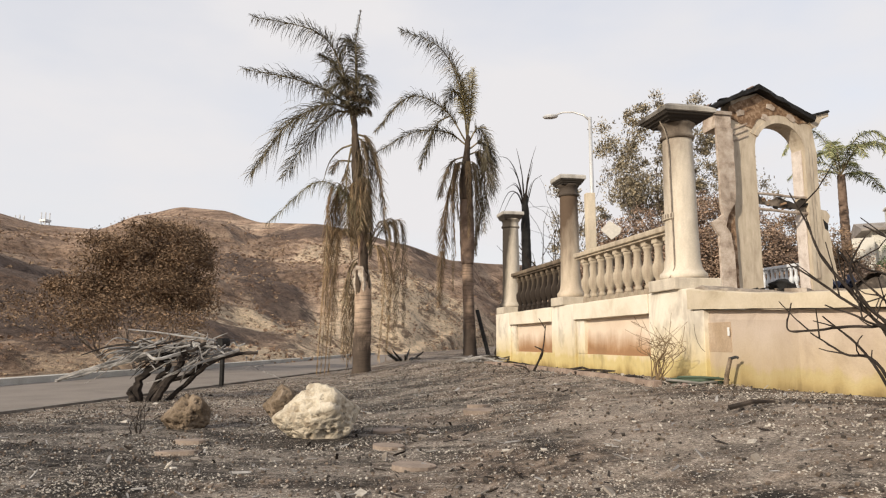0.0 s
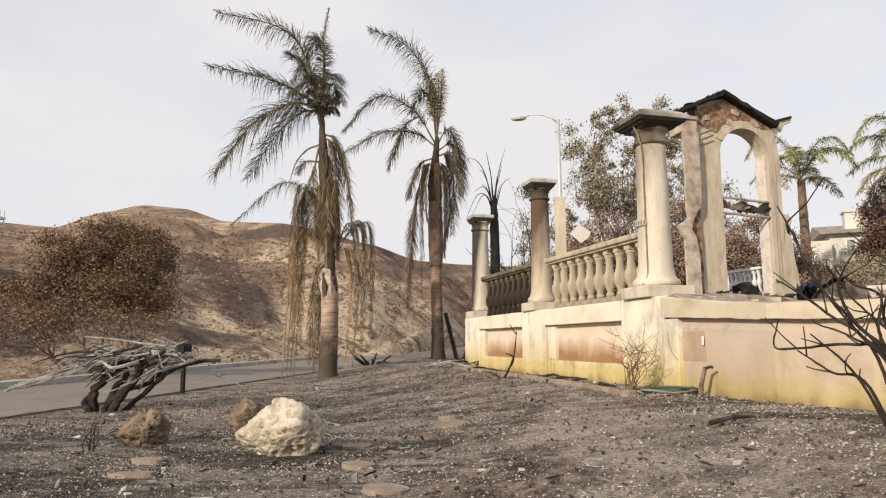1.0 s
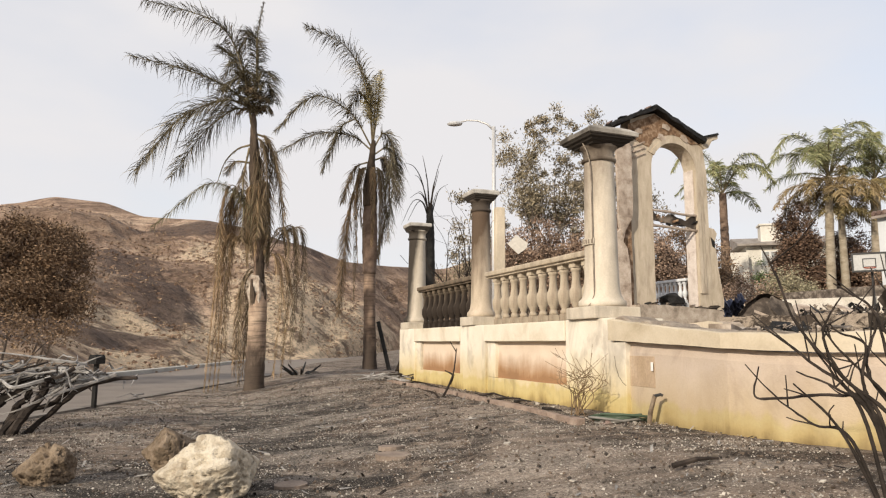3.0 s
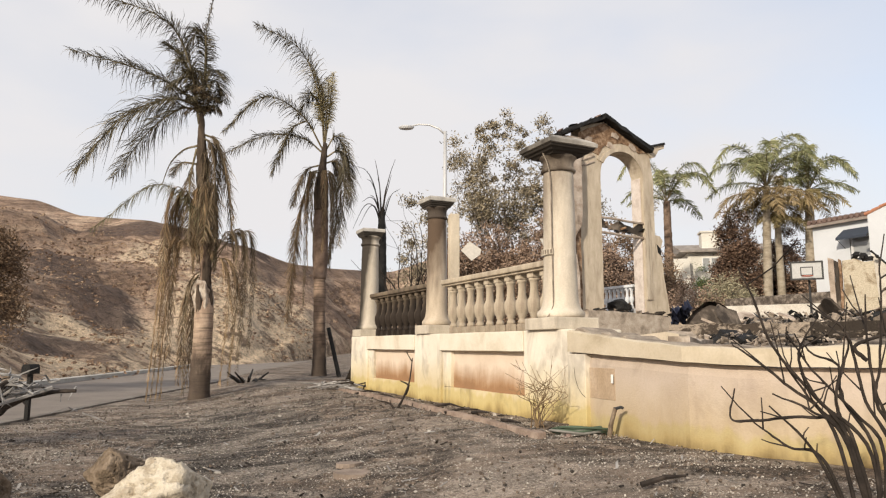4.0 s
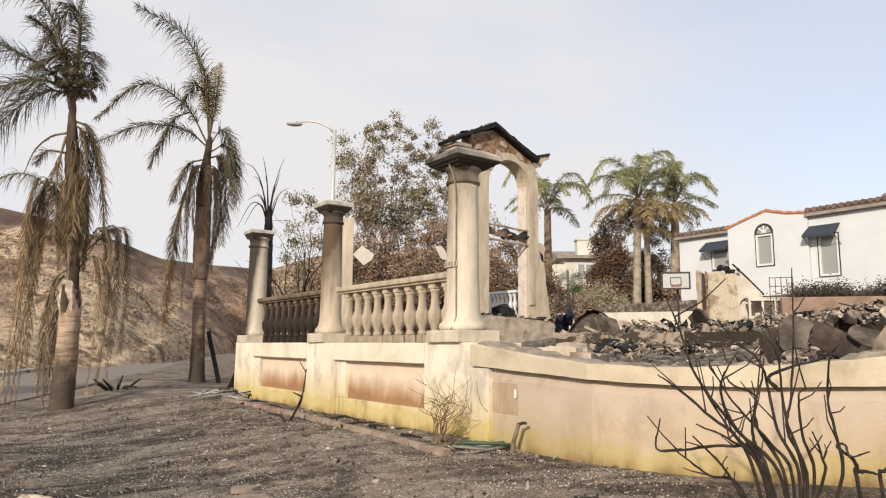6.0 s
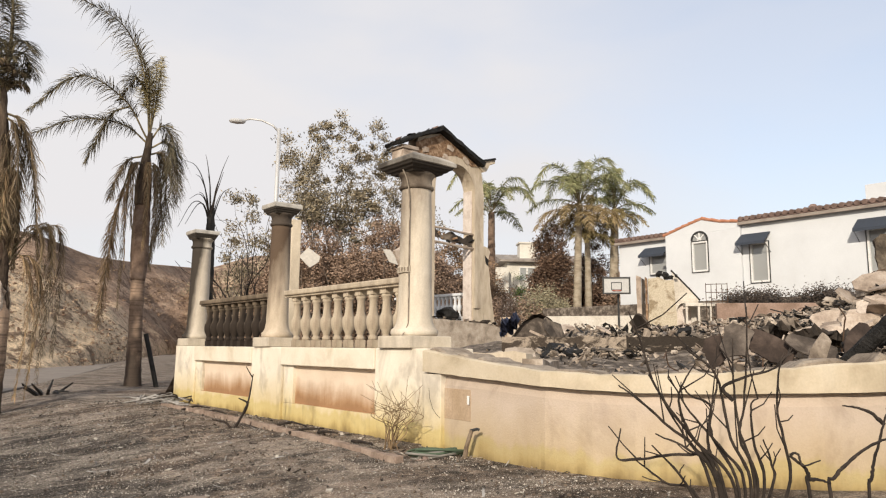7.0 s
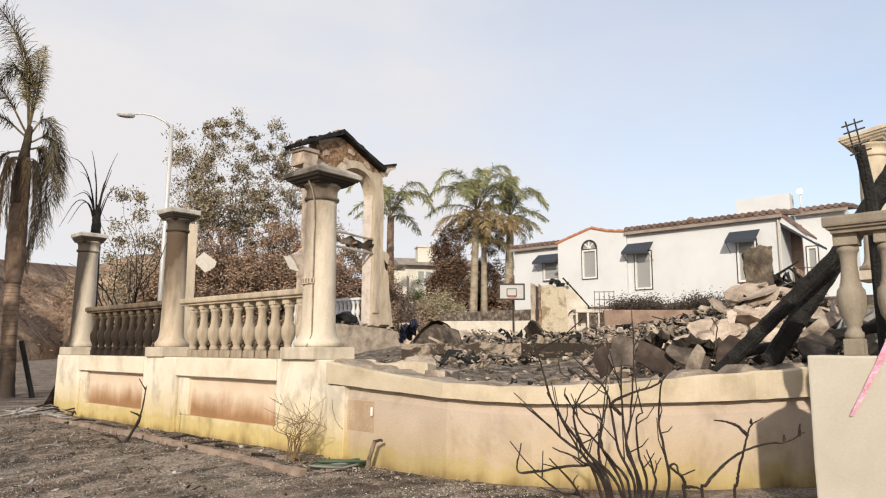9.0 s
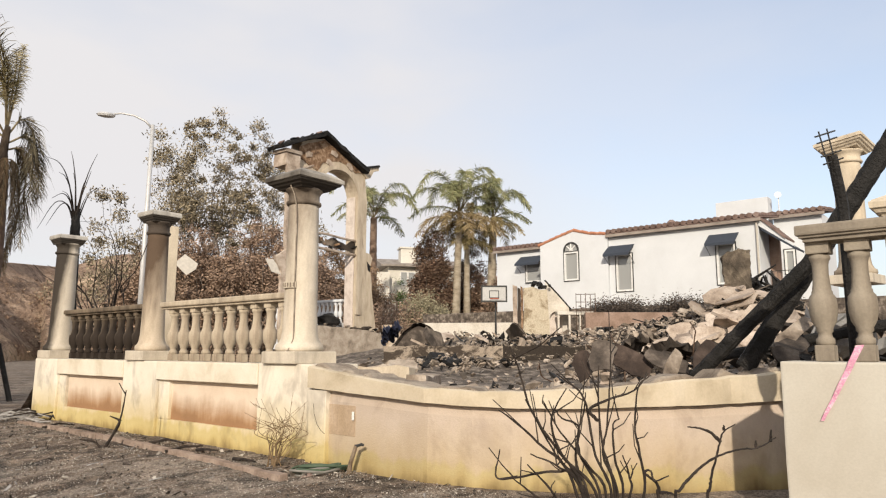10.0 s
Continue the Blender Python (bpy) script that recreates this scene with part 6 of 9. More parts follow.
def window(x0, x1, z0, z1, y, arched=False, name="window"):
    cx, w = (x0 + x1) / 2, (x1 - x0) / 2
    win = new(name)
    win.matrix_basis = pose(cx, y, z0)
    win.parent = house
    h = z1 - z0
    bm = bmesh.new()
    t = 0.07
    for lo, hi in (((-w, -0.02, 0), (-w + t, 0.1, h)), ((w - t, -0.02, 0), (w, 0.1, h)), ((-w + t, -0.02, 0), (w - t, 0.1, t)), ((-w + t, -0.02, h - t), (w - t, 0.1, h))):
        box(bm, lo, hi)
    part("frame", bm, M_frame, win)
    bm = bmesh.new()
    for lo, hi in (((-w - 0.03, -0.03, -0.03), (-w, 0.0, h + 0.03)), ((w, -0.03, -0.035), (w + 0.035, 0.0, h + 0.035)), ((-w, -0.03, -0.035), (w, 0.0, 0)), ((-w, -0.03, h), (w, 0.0, h + 0.035))):
        box(bm, lo, hi)
    part("trim", bm, M_dark, win, "thin dark trim")
    bm = bmesh.new()
    box(bm, (-w + t, 0.05, t), (w - t, 0.06, h - t))
    part("pane", bm, M_glass, win)
    bm = bmesh.new()
    box(bm, (-w + t + 0.05, 0.085, t), (w - t - 0.02, 0.095, h - t))
    part("blind", bm, M_curtain, win, "pale window blind")
    if arched:
        bm = bmesh.new()
        prev = None
        for k in range(13):
            c, s = cos(pi * k / 12), sin(pi * k / 12)
            ring = [bm.verts.new((r * c, yy, h + 0.05 + r * s)) for r, yy in ((w - 0.05, -0.03), (w + 0.035, -0.03), (w + 0.035, 0.02), (w - 0.05, 0.02))]
            if prev:
                for j in range(4):
                    bm.faces.new((prev[j], prev[(j + 1) % 4], ring[(j + 1) % 4], ring[j]))
            prev = ring
        part("arch_trim", bm, M_dark, win, "thin dark arched trim")
        bm = bmesh.new()
        prism(bm, [((w - 0.05) * cos(pi * k / 12), h + 0.05 + (w - 0.05) * sin(pi * k / 12)) for k in range(13)], -0.008, 0.0, "y")
        part("fan_light", bm, M_glass, win)
        for a in (90, 45, 135):
            bm = bmesh.new()
            tube(bm, [(0, -0.02, h + 0.06), ((w - 0.06) * cos(radians(a)), -0.02, h + 0.06 + (w - 0.06) * sin(radians(a)))], 0.03, 5)
            part("glazing_bar", bm, M_frame, win)
        bm = bmesh.new()
        lathe(bm, [(0.10, -0.03), (0.10, 0.0)], 12)
        bmesh.ops.transform(bm, matrix=pose(0, -0.02, h + 0.07, 90), verts=bm.verts)
        part("hub", bm, M_frame, win)
    return win


def awning(x0, x1, z, y, drop=0.42, out=0.55):
    aw = new("awning")
    aw.matrix_basis = pose((x0 + x1) / 2, y, z)
    aw.parent = house
    w = (x1 - x0) / 2
    bm = bmesh.new()
    prism(bm, [(0.0, drop), (0.0, drop - 0.03), (-out, 0.0), (-out, -0.08), (-out - 0.015, -0.08), (-out - 0.015, 0.02)], -w, w, "x")
    part("canopy", bm, M_awning, aw, "navy canvas awning")
    for s in (-1, 1):
        bm = bmesh.new()
        tube(bm, [(s * w * 0.97, -out + 0.02, -0.02), (s * w * 0.97, 0, -0.38)], 0.012, 5)
        part("arm", bm, M_dark, aw)


# main wall with two windows
W2, W3 = (0.30, 1.02, 4.12, 5.66), (4.40, 5.10, 4.17, 5.72)
wall_with_holes("wall", 0.0, 5.95, 0.0, FLOOR, 6.45, [W2, W3])
window(*W2[:2], *W2[2:], -0.003)
window(*W3[:2], *W3[2:], -0.003)
awning(-0.02, 1.12, 5.62, -0.002)
awning(4.15, 5.25, 5.66, -0.002)
solid("interior_wall", (0.0, 1.6, FLOOR), (6.0, 1.7, 6.3))
# gabled bay with the arched window
W1 = (-2.08, -1.38, 4.70, 5.95)
wall_with_holes("wall", -3.3, -0.01, -0.12, FLOOR, 6.30, [W1])
window(*W1[:2], *W1[2:], -0.123, arched=True)
solid("interior_wall", (-3.2, 1.0, FLOOR), (-0.05, 1.1, 6.2))
bm = bmesh.new()
prism(bm, [(-3.3, 6.302), (-0.01, 6.302), (-0.01, 6.50), (-0.8, 6.62), (-1.62, 6.85), (-2.5, 6.62), (-3.3, 6.38)], -0.12, 0.13, "y")
part("parapet_gable", bm, M_white, house)
bm = bmesh.new()
edge = [(-3.4, 6.36), (-2.5, 6.64), (-1.62, 6.88), (-0.8, 6.66), (0.02, 6.56)]
for (x0, z0), (x1, z1) in zip(edge, edge[1:]):
    n = max(2, int((x1 - x0) / 0.28))
    for k in range(n):
        f0, f1 = k / n, (k + 1.12) / n
        tube(bm, [(x0 + (x1 - x0) * f0, -0.10, z0 + (z1 - z0) * f0 + 0.02), (x0 + (x1 - x0) * f1, -0.10, z0 + (z1 - z0) * f1 + 0.0)], [0.075, 0.062], 8)
part("tile_edging", bm, weathered("orange_clay", (0.32, 0.13, 0.07), (0.44, 0.19, 0.11), (0.54, 0.28, 0.18), 3, 25, 0.85, 0.3, 0.01), house, "orange clay tiles along the gable")
# set-back wing
solid("wall", (-7.2, 2.0, FLOOR), (-3.31, 2.3, 6.62))
solid("wall", (-3.32, -0.1, FLOOR), (-3.30, 2.2, 6.25))
window(-5.42, -4.45, 5.0, 5.95, 1.93)
awning(-5.75, -4.40, 5.86, 1.99)
# return wall, porch and right-hand block
solid("wall", (5.70, 0.26, FLOOR), (5.95, 2.98, 6.45))
wall_with_holes("wall", 5.72, 7.45, 3.0, FLOOR, 7.0, [(6.05, 6.44, 4.72, 5.68)])
window(6.05, 6.44, 4.72, 5.68, 2.997)
solid("wall", (7.20, 3.26, FLOOR), (7.45, 5.2, 7.0))
solid("interior_wall", (5.75, 4.4, FLOOR), (7.19, 4.5, 6.9))
bm = bmesh.new()
prism(bm, [(5.96, 6.56), (6.82, 5.70), (7.12, 5.36), (6.06, 6.16), (5.96, 6.24)], -0.03, 0.03, "y")
part("porch_cheek", bm, M_white, house, "white sloping end of the porch roof")
bm = bmesh.new()
prism(bm, [(5.93, 6.66), (6.86, 5.73), (6.84, 5.66), (5.93, 6.56)], -0.08, 1.2, "y")
part("porch_roof", bm, M_tile, house)
bm = bmesh.new()
prism(bm, [(6.04, 6.16), (7.16, 5.33), (7.14, 5.26), (6.04, 6.07)], -0.05, 1.2, "y")
part("porch_soffit", bm, M_awning, house, "dark underside of the porch roof")
bm = bmesh.new()
box(bm, (5.955, 1.25, FLOOR), (6.32, 1.4, 6.3))
part("porch_wall", bm, M_planter, house, "tan boarded wall inside the porch")
bm = bmesh.new()
box(bm, (5.96, 0.0, FLOOR), (7.0, 0.12, 3.75), 0.01)
part("porch_parapet", bm, M_white, house)
for k in range(9):
    bm = bmesh.new()
    box(bm, (6.02 + 0.12 * k, -0.02, 3.76), (6.032 + 0.12 * k, -0.005, 4.55))
    part("railing_bar", bm, M_dark, house)
for z in (3.80, 4.53):
    bm = bmesh.new()
    box(bm, (5.98, -0.024, z), (7.02, 0.0, z + 0.022))
    part("railing_rail", bm, M_dark, house)
bm = bmesh.new()
tube(bm, [(5.90, -0.06, 6.40), (5.90, -0.06, 2.6)], 0.040, 8)
part("downpipe", bm, M_boardwhite, house)


def tiled_roof(x0, x1, y0, y1, z0, z1, name="roof"):
    """A low pitched roof with rows of barrel tiles showing at the eave."""
    bm = bmesh.new()
    prism(bm, [(y0, z0), (y0, z0 - 0.06), (y1, z1 - 0.06), (y1, z1)], x0, x1, "x")
    roof = part(name, bm, M_tile, house, "clay tile roof")
    n = int((x1 - x0) / 0.24)
    bm = bmesh.new()
    for k in range(n):
        x = x0 + (k + 0.5) * (x1 - x0) / n
        for j in range(3):
            f0, f1 = j / 3, (j + 1) / 3
            tube(bm, [(x, y0 + (y1 - y0) * f0 - 0.05, z0 + (z1 - z0) * f0 + 0.05), (x, y0 + (y1 - y0) * f1, z0 + (z1 - z0) * f1 + 0.03)], [0.10, 0.085], 7)
    tiles = part("tile_cover", bm, M_tile, roof)
    tagged(tiles, kind="stuff")
    bm = bmesh.new()
    box(bm, (x0, y0 - 0.04, z0 - 0.18), (x1, y0 + 0.05, z0 - 0.065))
    part("fascia", bm, M_eave, roof, "grey-brown eave board")
    return roof


tiled_roof(-0.05, 6.08, -0.18, 2.4, 6.58, 6.96)
tiled_roof(5.62, 7.6, 2.8, 5.2, 7.10, 7.42)
tiled_roof(-7.3, -3.35, 1.8, 4.5, 6.74, 7.1)
solid("chimney", (3.35, 3.4, 6.3), (5.45, 4.0, 8.0), M_white, "low white chimney block")
bm = bmesh.new()
lathe(bm, [(0.16, 6.7), (0.16, 6.82), (0.08, 6.90)], 12, (2.6, 0.3))
part("roof_vent", bm, M_tile, house)
bm = bmesh.new()
lathe(bm, [(0.02, 0), (0.10, 0.03), (0.13, 0.05)], 14)
bmesh.ops.transform(bm, matrix=pose(5.85, 3.4, 8.0, 70, 50), verts=bm.verts)
tube(bm, [(5.85, 3.45, 7.2), (5.85, 3.45, 8.0)], 0.02, 5)
part("satellite_dish", bm, M_galv, house, "grey satellite dish")

# planted bank below the house
bm = bmesh.new()
box(bm, (-8.5, -2.2, 1.8), (10.5, -0.14, 3.35), 0.05)
tagged(part("house_terrace", bm, M_terrace, m=HOUSE), "raised earth bank in front of the white house", "ground", kind="structure")

# distant cream house among the trees
far = thing("distant_house", pose(17.0, 55.0, 0, 0, 0, -8), "cream two-storey house with a grey roof and chimney among trees", "house")
M_beige = weathered("beige_stucco", (0.60, 0.57, 0.50), (0.69, 0.66, 0.59), (0.74, 0.71, 0.65), 1, 20)
bm = bmesh.new()
box(bm, (0, 0, 1), (7.0, 6, 8.7))
part("wall", bm, M_beige, far)
bm = bmesh.new()
prism(bm, [(-0.6, 8.66), (-0.6, 8.82), (3, 9.7), (6.6, 8.82), (6.6, 8.66)], -0.7, 7.6, "x")
part("roof", bm, weathered("grey_roof", (0.20, 0.17, 0.15), (0.30, 0.265, 0.235), (0.40, 0.36, 0.32), 2, 20), far)
bm = bmesh.new()
box(bm, (1.15, 0.4, 8.5), (2.55, 1.6, 10.3), 0.05)
box(bm, (1.05, 0.3, 10.3), (2.65, 1.7, 10.45), 0.03)
part("chimney", bm, M_beige, far)
for x in (1.1, 1.75, 3.2, 4.6):
    win = new("window")
    win.parent = far
    bm = bmesh.new()
    box(bm, (x, -0.03, 7.2), (x + 0.5, 0.02, 8.2))
    part("pane", bm, M_glass, win)
    bm = bmesh.new()
    for lo, hi in (((x - 0.06, -0.05, 7.14), (x, 0.02, 8.26)), ((x + 0.5, -0.05, 7.14), (x + 0.56, 0.02, 8.26)), ((x, -0.05, 7.14), (x + 0.5, 0.02, 7.2)), ((x, -0.05, 8.2), (x + 0.5, 0.02, 8.26))):
        box(bm, lo, hi)
    part("frame", bm, M_frame, win)
bm = bmesh.new()
box(bm, (-1.4, -1.0, 1.0), (-0.02, 4.0, 8.1), 0.03)
part("side_wing", bm, M_beige, far)
# ---------- street lamp, hoop, small fixtures ----------
lamp = thing("street_lamp", pose(-1.25, 31.4, 0.3), "tall grey steel street lamp with a curved arm", "street lamp")
bm = bmesh.new()
tube(bm, [(0, 0, 0), (0, 0, 5.5), (0.02, 0, 11.0)], [0.13, 0.11, 0.085], 12)
part("pole", bm, M_galv, lamp, smooth=True)
bm = bmesh.new()
tube(bm, [(0.0, 0, 10.85), (-0.28, 0.05, 11.15), (-0.75, 0.12, 11.36), (-1.25, 0.2, 11.42), (-1.55, 0.24, 11.36)], [0.05, 0.05, 0.045, 0.04, 0.04], 8)
part("arm", bm, M_galv, lamp, smooth=True)
bm = bmesh.new()
lathe(bm, [(0.05, 0.14), (0.16, 0.10), (0.20, 0.0), (0.17, -0.10), (0.06, -0.16)], 14)
bmesh.ops.transform(bm, matrix=pose(-1.85, 0.28, 11.30) @ Matrix.Diagonal((1.9, 1, 0.75, 1)), verts=bm.verts)
part("lamp_head", bm, M_galv, lamp, "cobra-head lamp")

hoop = thing("basketball_hoop", pose(10.72, 22.5, 2.62, 0, 0, -22) @ Matrix.Scale(0.70, 4), "clouded basketball backboard with a black frame on a dark pole", "basketball hoop")
bm = bmesh.new()
tube(bm, [(0.1, 0.4, -1.2), (0.1, 0.35, 1.1), (0.05, 0.1, 1.5)], 0.05, 8)
part("pole", bm, M_dark, hoop)
bm = bmesh.new()
for lo, hi in (((-0.68, -0.03, 1.16), (0.68, 0.03, 1.24)), ((-0.68, -0.03, 1.94), (0.68, 0.03, 2.02)), ((-0.68, -0.03, 1.24), (-0.60, 0.03, 1.94)), ((0.60, -0.03, 1.24), (0.68, 0.03, 1.94))):
    box(bm, lo, hi)
part("board_frame", bm, M_dark, hoop)
bm = bmesh.new()
box(bm, (-0.60, -0.01, 1.24), (0.60, 0.01, 1.94))
part("backboard", bm, plain("clouded_acrylic", (0.46, 0.46, 0.45), 0.4), hoop)
bm = bmesh.new()
for lo, hi in (((-0.26, -0.02, 1.36), (0.26, -0.012, 1.40)), ((-0.26, -0.02, 1.72), (0.26, -0.012, 1.76)), ((-0.26, -0.02, 1.40), (-0.22, -0.012, 1.72)), ((0.22, -0.02, 1.40), (0.26, -0.012, 1.72))):
    box(bm, lo, hi)
part("target_square", bm, M_dark, hoop)
bm = bmesh.new()
tube(bm, [(0.23 * cos(tau * k / 16), -0.26 + 0.23 * sin(tau * k / 16), 1.32) for k in range(17)], 0.014, 5)
part("rim", bm, plain("orange_rim", (0.45, 0.10, 0.05)), hoop)

# pale post and hanging boards behind the middle column
bm = bmesh.new()
box(bm, (-0.10, -0.10, 0), (0.10, 0.10, 2.95), 0.015)
tagged(part("plain_post", bm, M_bal, m=pose(-0.35, 14.6, 1.15, 0, 0, 20)), "pale rendered post behind the balustrade", "post")
for x, y, z, rx, ry, rz, w in ((0.02, 16.8, 3.62, 76, 24, -10, 0.24), (1.60, 14.3, 3.38, 75, -30, 20, 0.09)):
    bm = bmesh.new()
    prism(bm, [(-w, -0.10), (w * 0.5, -0.24), (w, -0.02), (w * 0.9, 0.12), (-w * 0.6, 0.20)], -0.01, 0.01, "z")
    tagged(part("white_board", bm, M_boardwhite, m=pose(x, y, z, rx, ry, rz)), "torn white board caught in the burnt branches", "debris", "torn boards")

# mailbox on a post across the bush
mb = thing("mailbox", pose(-7.78, 12.1, -0.02) @ Matrix.Diagonal((0.72, 0.72, 0.85, 1)), "dark metal mailbox on a charred post", "mailbox")
bm = bmesh.new()
box(bm, (-0.05, -0.05, 0), (0.05, 0.05, 0.95), 0.01)
part("post", bm, M_char, mb)
bm = bmesh.new()
prism(bm, [(-0.11, 0.95), (0.11, 0.95), (0.11, 1.08), (0.07, 1.15), (-0.07, 1.15), (-0.11, 1.08)], -0.2, 0.2, "y")
part("box", bm, M_char, mb)

# mast towers on the far ridge
for az, d, h in ((-45.9, 168, 2.6), (-47.5, 168, 1.6)):
    a = radians(az)
    tw = thing("radio_mast", pose(d * sin(a), d * cos(a), 24.0), "small lattice mast on the far ridge", "mast")
    for k in range(4):
        bm = bmesh.new()
        x, y = (k % 2 - 0.5) * 1.1, (k // 2 - 0.5) * 1.1
        tube(bm, [(x, y, 0), (x, y, 2 + h)], 0.12, 5)
        part("leg", bm, M_galv, tw)
    bm = bmesh.new()
    box(bm, (-0.8, -0.8, h), (0.8, 0.8, h + 0.5))
    part("platform", bm, M_galv, tw)
# ---------- plants ----------
M_bark = weathered("palm_bark", (0.09, 0.060, 0.043), (0.20, 0.138, 0.102), (0.32, 0.235, 0.18), 2.2, 28, 0.95, 0.6, 0.02, stretch=(1, 1, 1.1))
M_boot = weathered("palm_boots", (0.028, 0.021, 0.016), (0.085, 0.062, 0.045), (0.20, 0.15, 0.105), 5.0, 30, 0.95, 0.9, 0.03, stretch=(1, 1, 0.3))
M_scar = weathered("bared_palm_wood", (0.20, 0.14, 0.10), (0.52, 0.44, 0.36), (0.74, 0.67, 0.57), 4.5, 30, bump=0.8, dist=0.03)
M_petiole = weathered("palm_stalk", (0.10, 0.075, 0.045), (0.20, 0.16, 0.09), (0.34, 0.29, 0.19), 3, 25)
M_paletrunk = weathered("pale_palm_trunk", (0.20, 0.16, 0.11), (0.34, 0.29, 0.22), (0.45, 0.40, 0.32), 2.0, 20, stretch=(1, 1, 2))
LEAF = {"g": foliage("singed_frond", (0.030, 0.026, 0.018), (0.206, 0.173, 0.106)), "d": foliage("dead_frond", (0.060, 0.044, 0.028), (0.238, 0.173, 0.103)),
        "t": foliage("tan_frond", (0.120, 0.076, 0.042), (0.403, 0.280, 0.157)), "n": foliage("green_frond", (0.045, 0.046, 0.022), (0.204, 0.180, 0.096)),
        "y": foliage("yellow_frond", (0.220, 0.185, 0.085), (0.480, 0.410, 0.230)), "live": foliage("living_frond", (0.085, 0.105, 0.045), (0.380, 0.370, 0.190)),
        "tan": foliage("tan_skirt", (0.130, 0.095, 0.045), (0.400, 0.300, 0.160)), "olive": foliage("olive_frond", (0.140, 0.110, 0.045), (0.439, 0.354, 0.171))}


spline = spline_points


def frond_part(crown, pts, leaf, kind, width=0.016, per=46, stalk=0.028, droop=0.55, fan=1.0, start=0.16):
    """One feather frond: a tapering stalk and curved narrow leaflets standing all round it."""
    path = spline(pts, 10)
    bm = bmesh.new()
    n = len(path)
    tube(bm, path, [stalk * (1 - 0.8 * k / n) for k in range(n)], 5)
    stalk_ob = part("frond", bm, M_petiole, crown)
    verts, faces = [], []
    total = sum((b - a).length for a, b in zip(path, path[1:]))
    count = int(per * max(0.6, total))
    for k in range(count):
        f = start + (1 - start) * (k + R.random()) / count
        i = min(int(f * (n - 1)), n - 2)
        p = path[i].lerp(path[i + 1], f * (n - 1) - i)
        d = (path[i + 1] - path[i]).normalized()
        hang = max(0.0, -d.z)
        side = d.cross(Vector((0, 0, 1)))
        side = side.normalized() if side.length > 0.05 else Vector((1, 0, 0))
        nrm = side.cross(d)
        long = leaf * (0.22 + 0.85 * sin(pi * min(1, f * 0.85 + 0.1))) * R.uniform(0.55, 1.2)
        for s in (-1, 1):
            turn = R.gauss(0.1, 0.3)
            out = (side * s * cos(turn) + nrm * sin(turn)) * fan
            way = (out * (1 - 0.5 * hang) + d * R.uniform(0.3, 0.65)).normalized()
            fall = Vector((0, 0, -droop * long * R.uniform(0.4, 1.2)))
            m1 = p + way * long * 0.38 + fall * 0.08
            m2 = p + way * long * 0.70 + fall * 0.38
            m3 = p + way * long * 0.92 + fall * 0.95 + d * long * R.uniform(-0.1, 0.15)
            w = Vector((R.uniform(-1, 1), R.uniform(-1, 1), R.uniform(-1, 1)))
            w = (w - way * w.dot(way)).normalized() * width * 0.5
            o = len(verts)
            verts += [p - w * 0.5, p + w * 0.5, m1 + w, m1 - w, m2 + w * 0.8, m2 - w * 0.8, m3]
            faces += [(o, o + 1, o + 2, o + 3), (o + 3, o + 2, o + 4, o + 5), (o + 5, o + 4, o + 6)]
    me = bpy.data.meshes.new("feathering")
    me.from_pydata(verts, [], faces)
    me.materials.append(LEAF[kind])
    ob = new("feathering", me)
    ob.parent = stalk_ob
    tagged(ob, kind="stuff")
    return stalk_ob


def in_plane(q, depth):
    n = len(q) - 1
    return [(x, depth * (k / n) ** 1.3 + 0.0, z) for k, (x, z) in enumerate(q)]


def trunk_part(parent, rows, mat, name="trunk", label="", n=18, ring=0.012, rough=0.02):
    bm = bmesh.new()
    pts, rad = [], []
    for (x0, z0, r0), (x1, z1, r1) in zip(rows, rows[1:]):
        m = max(2, int((z1 - z0) / 0.09))
        for k in range(m):
            f = k / m
            pts.append((x0 + (x1 - x0) * f, 0, z0 + (z1 - z0) * f))
            rad.append((r0 + (r1 - r0) * f) * (1 + ring * (k % 2) * 2))
    pts.append((rows[-1][0], 0, rows[-1][1]))
    rad.append(rows[-1][2])
    tube(bm, pts, rad, n)
    roughen(bm, rough, 6, rows[0][0])
    return part(name, bm, mat, parent, label, smooth=True)


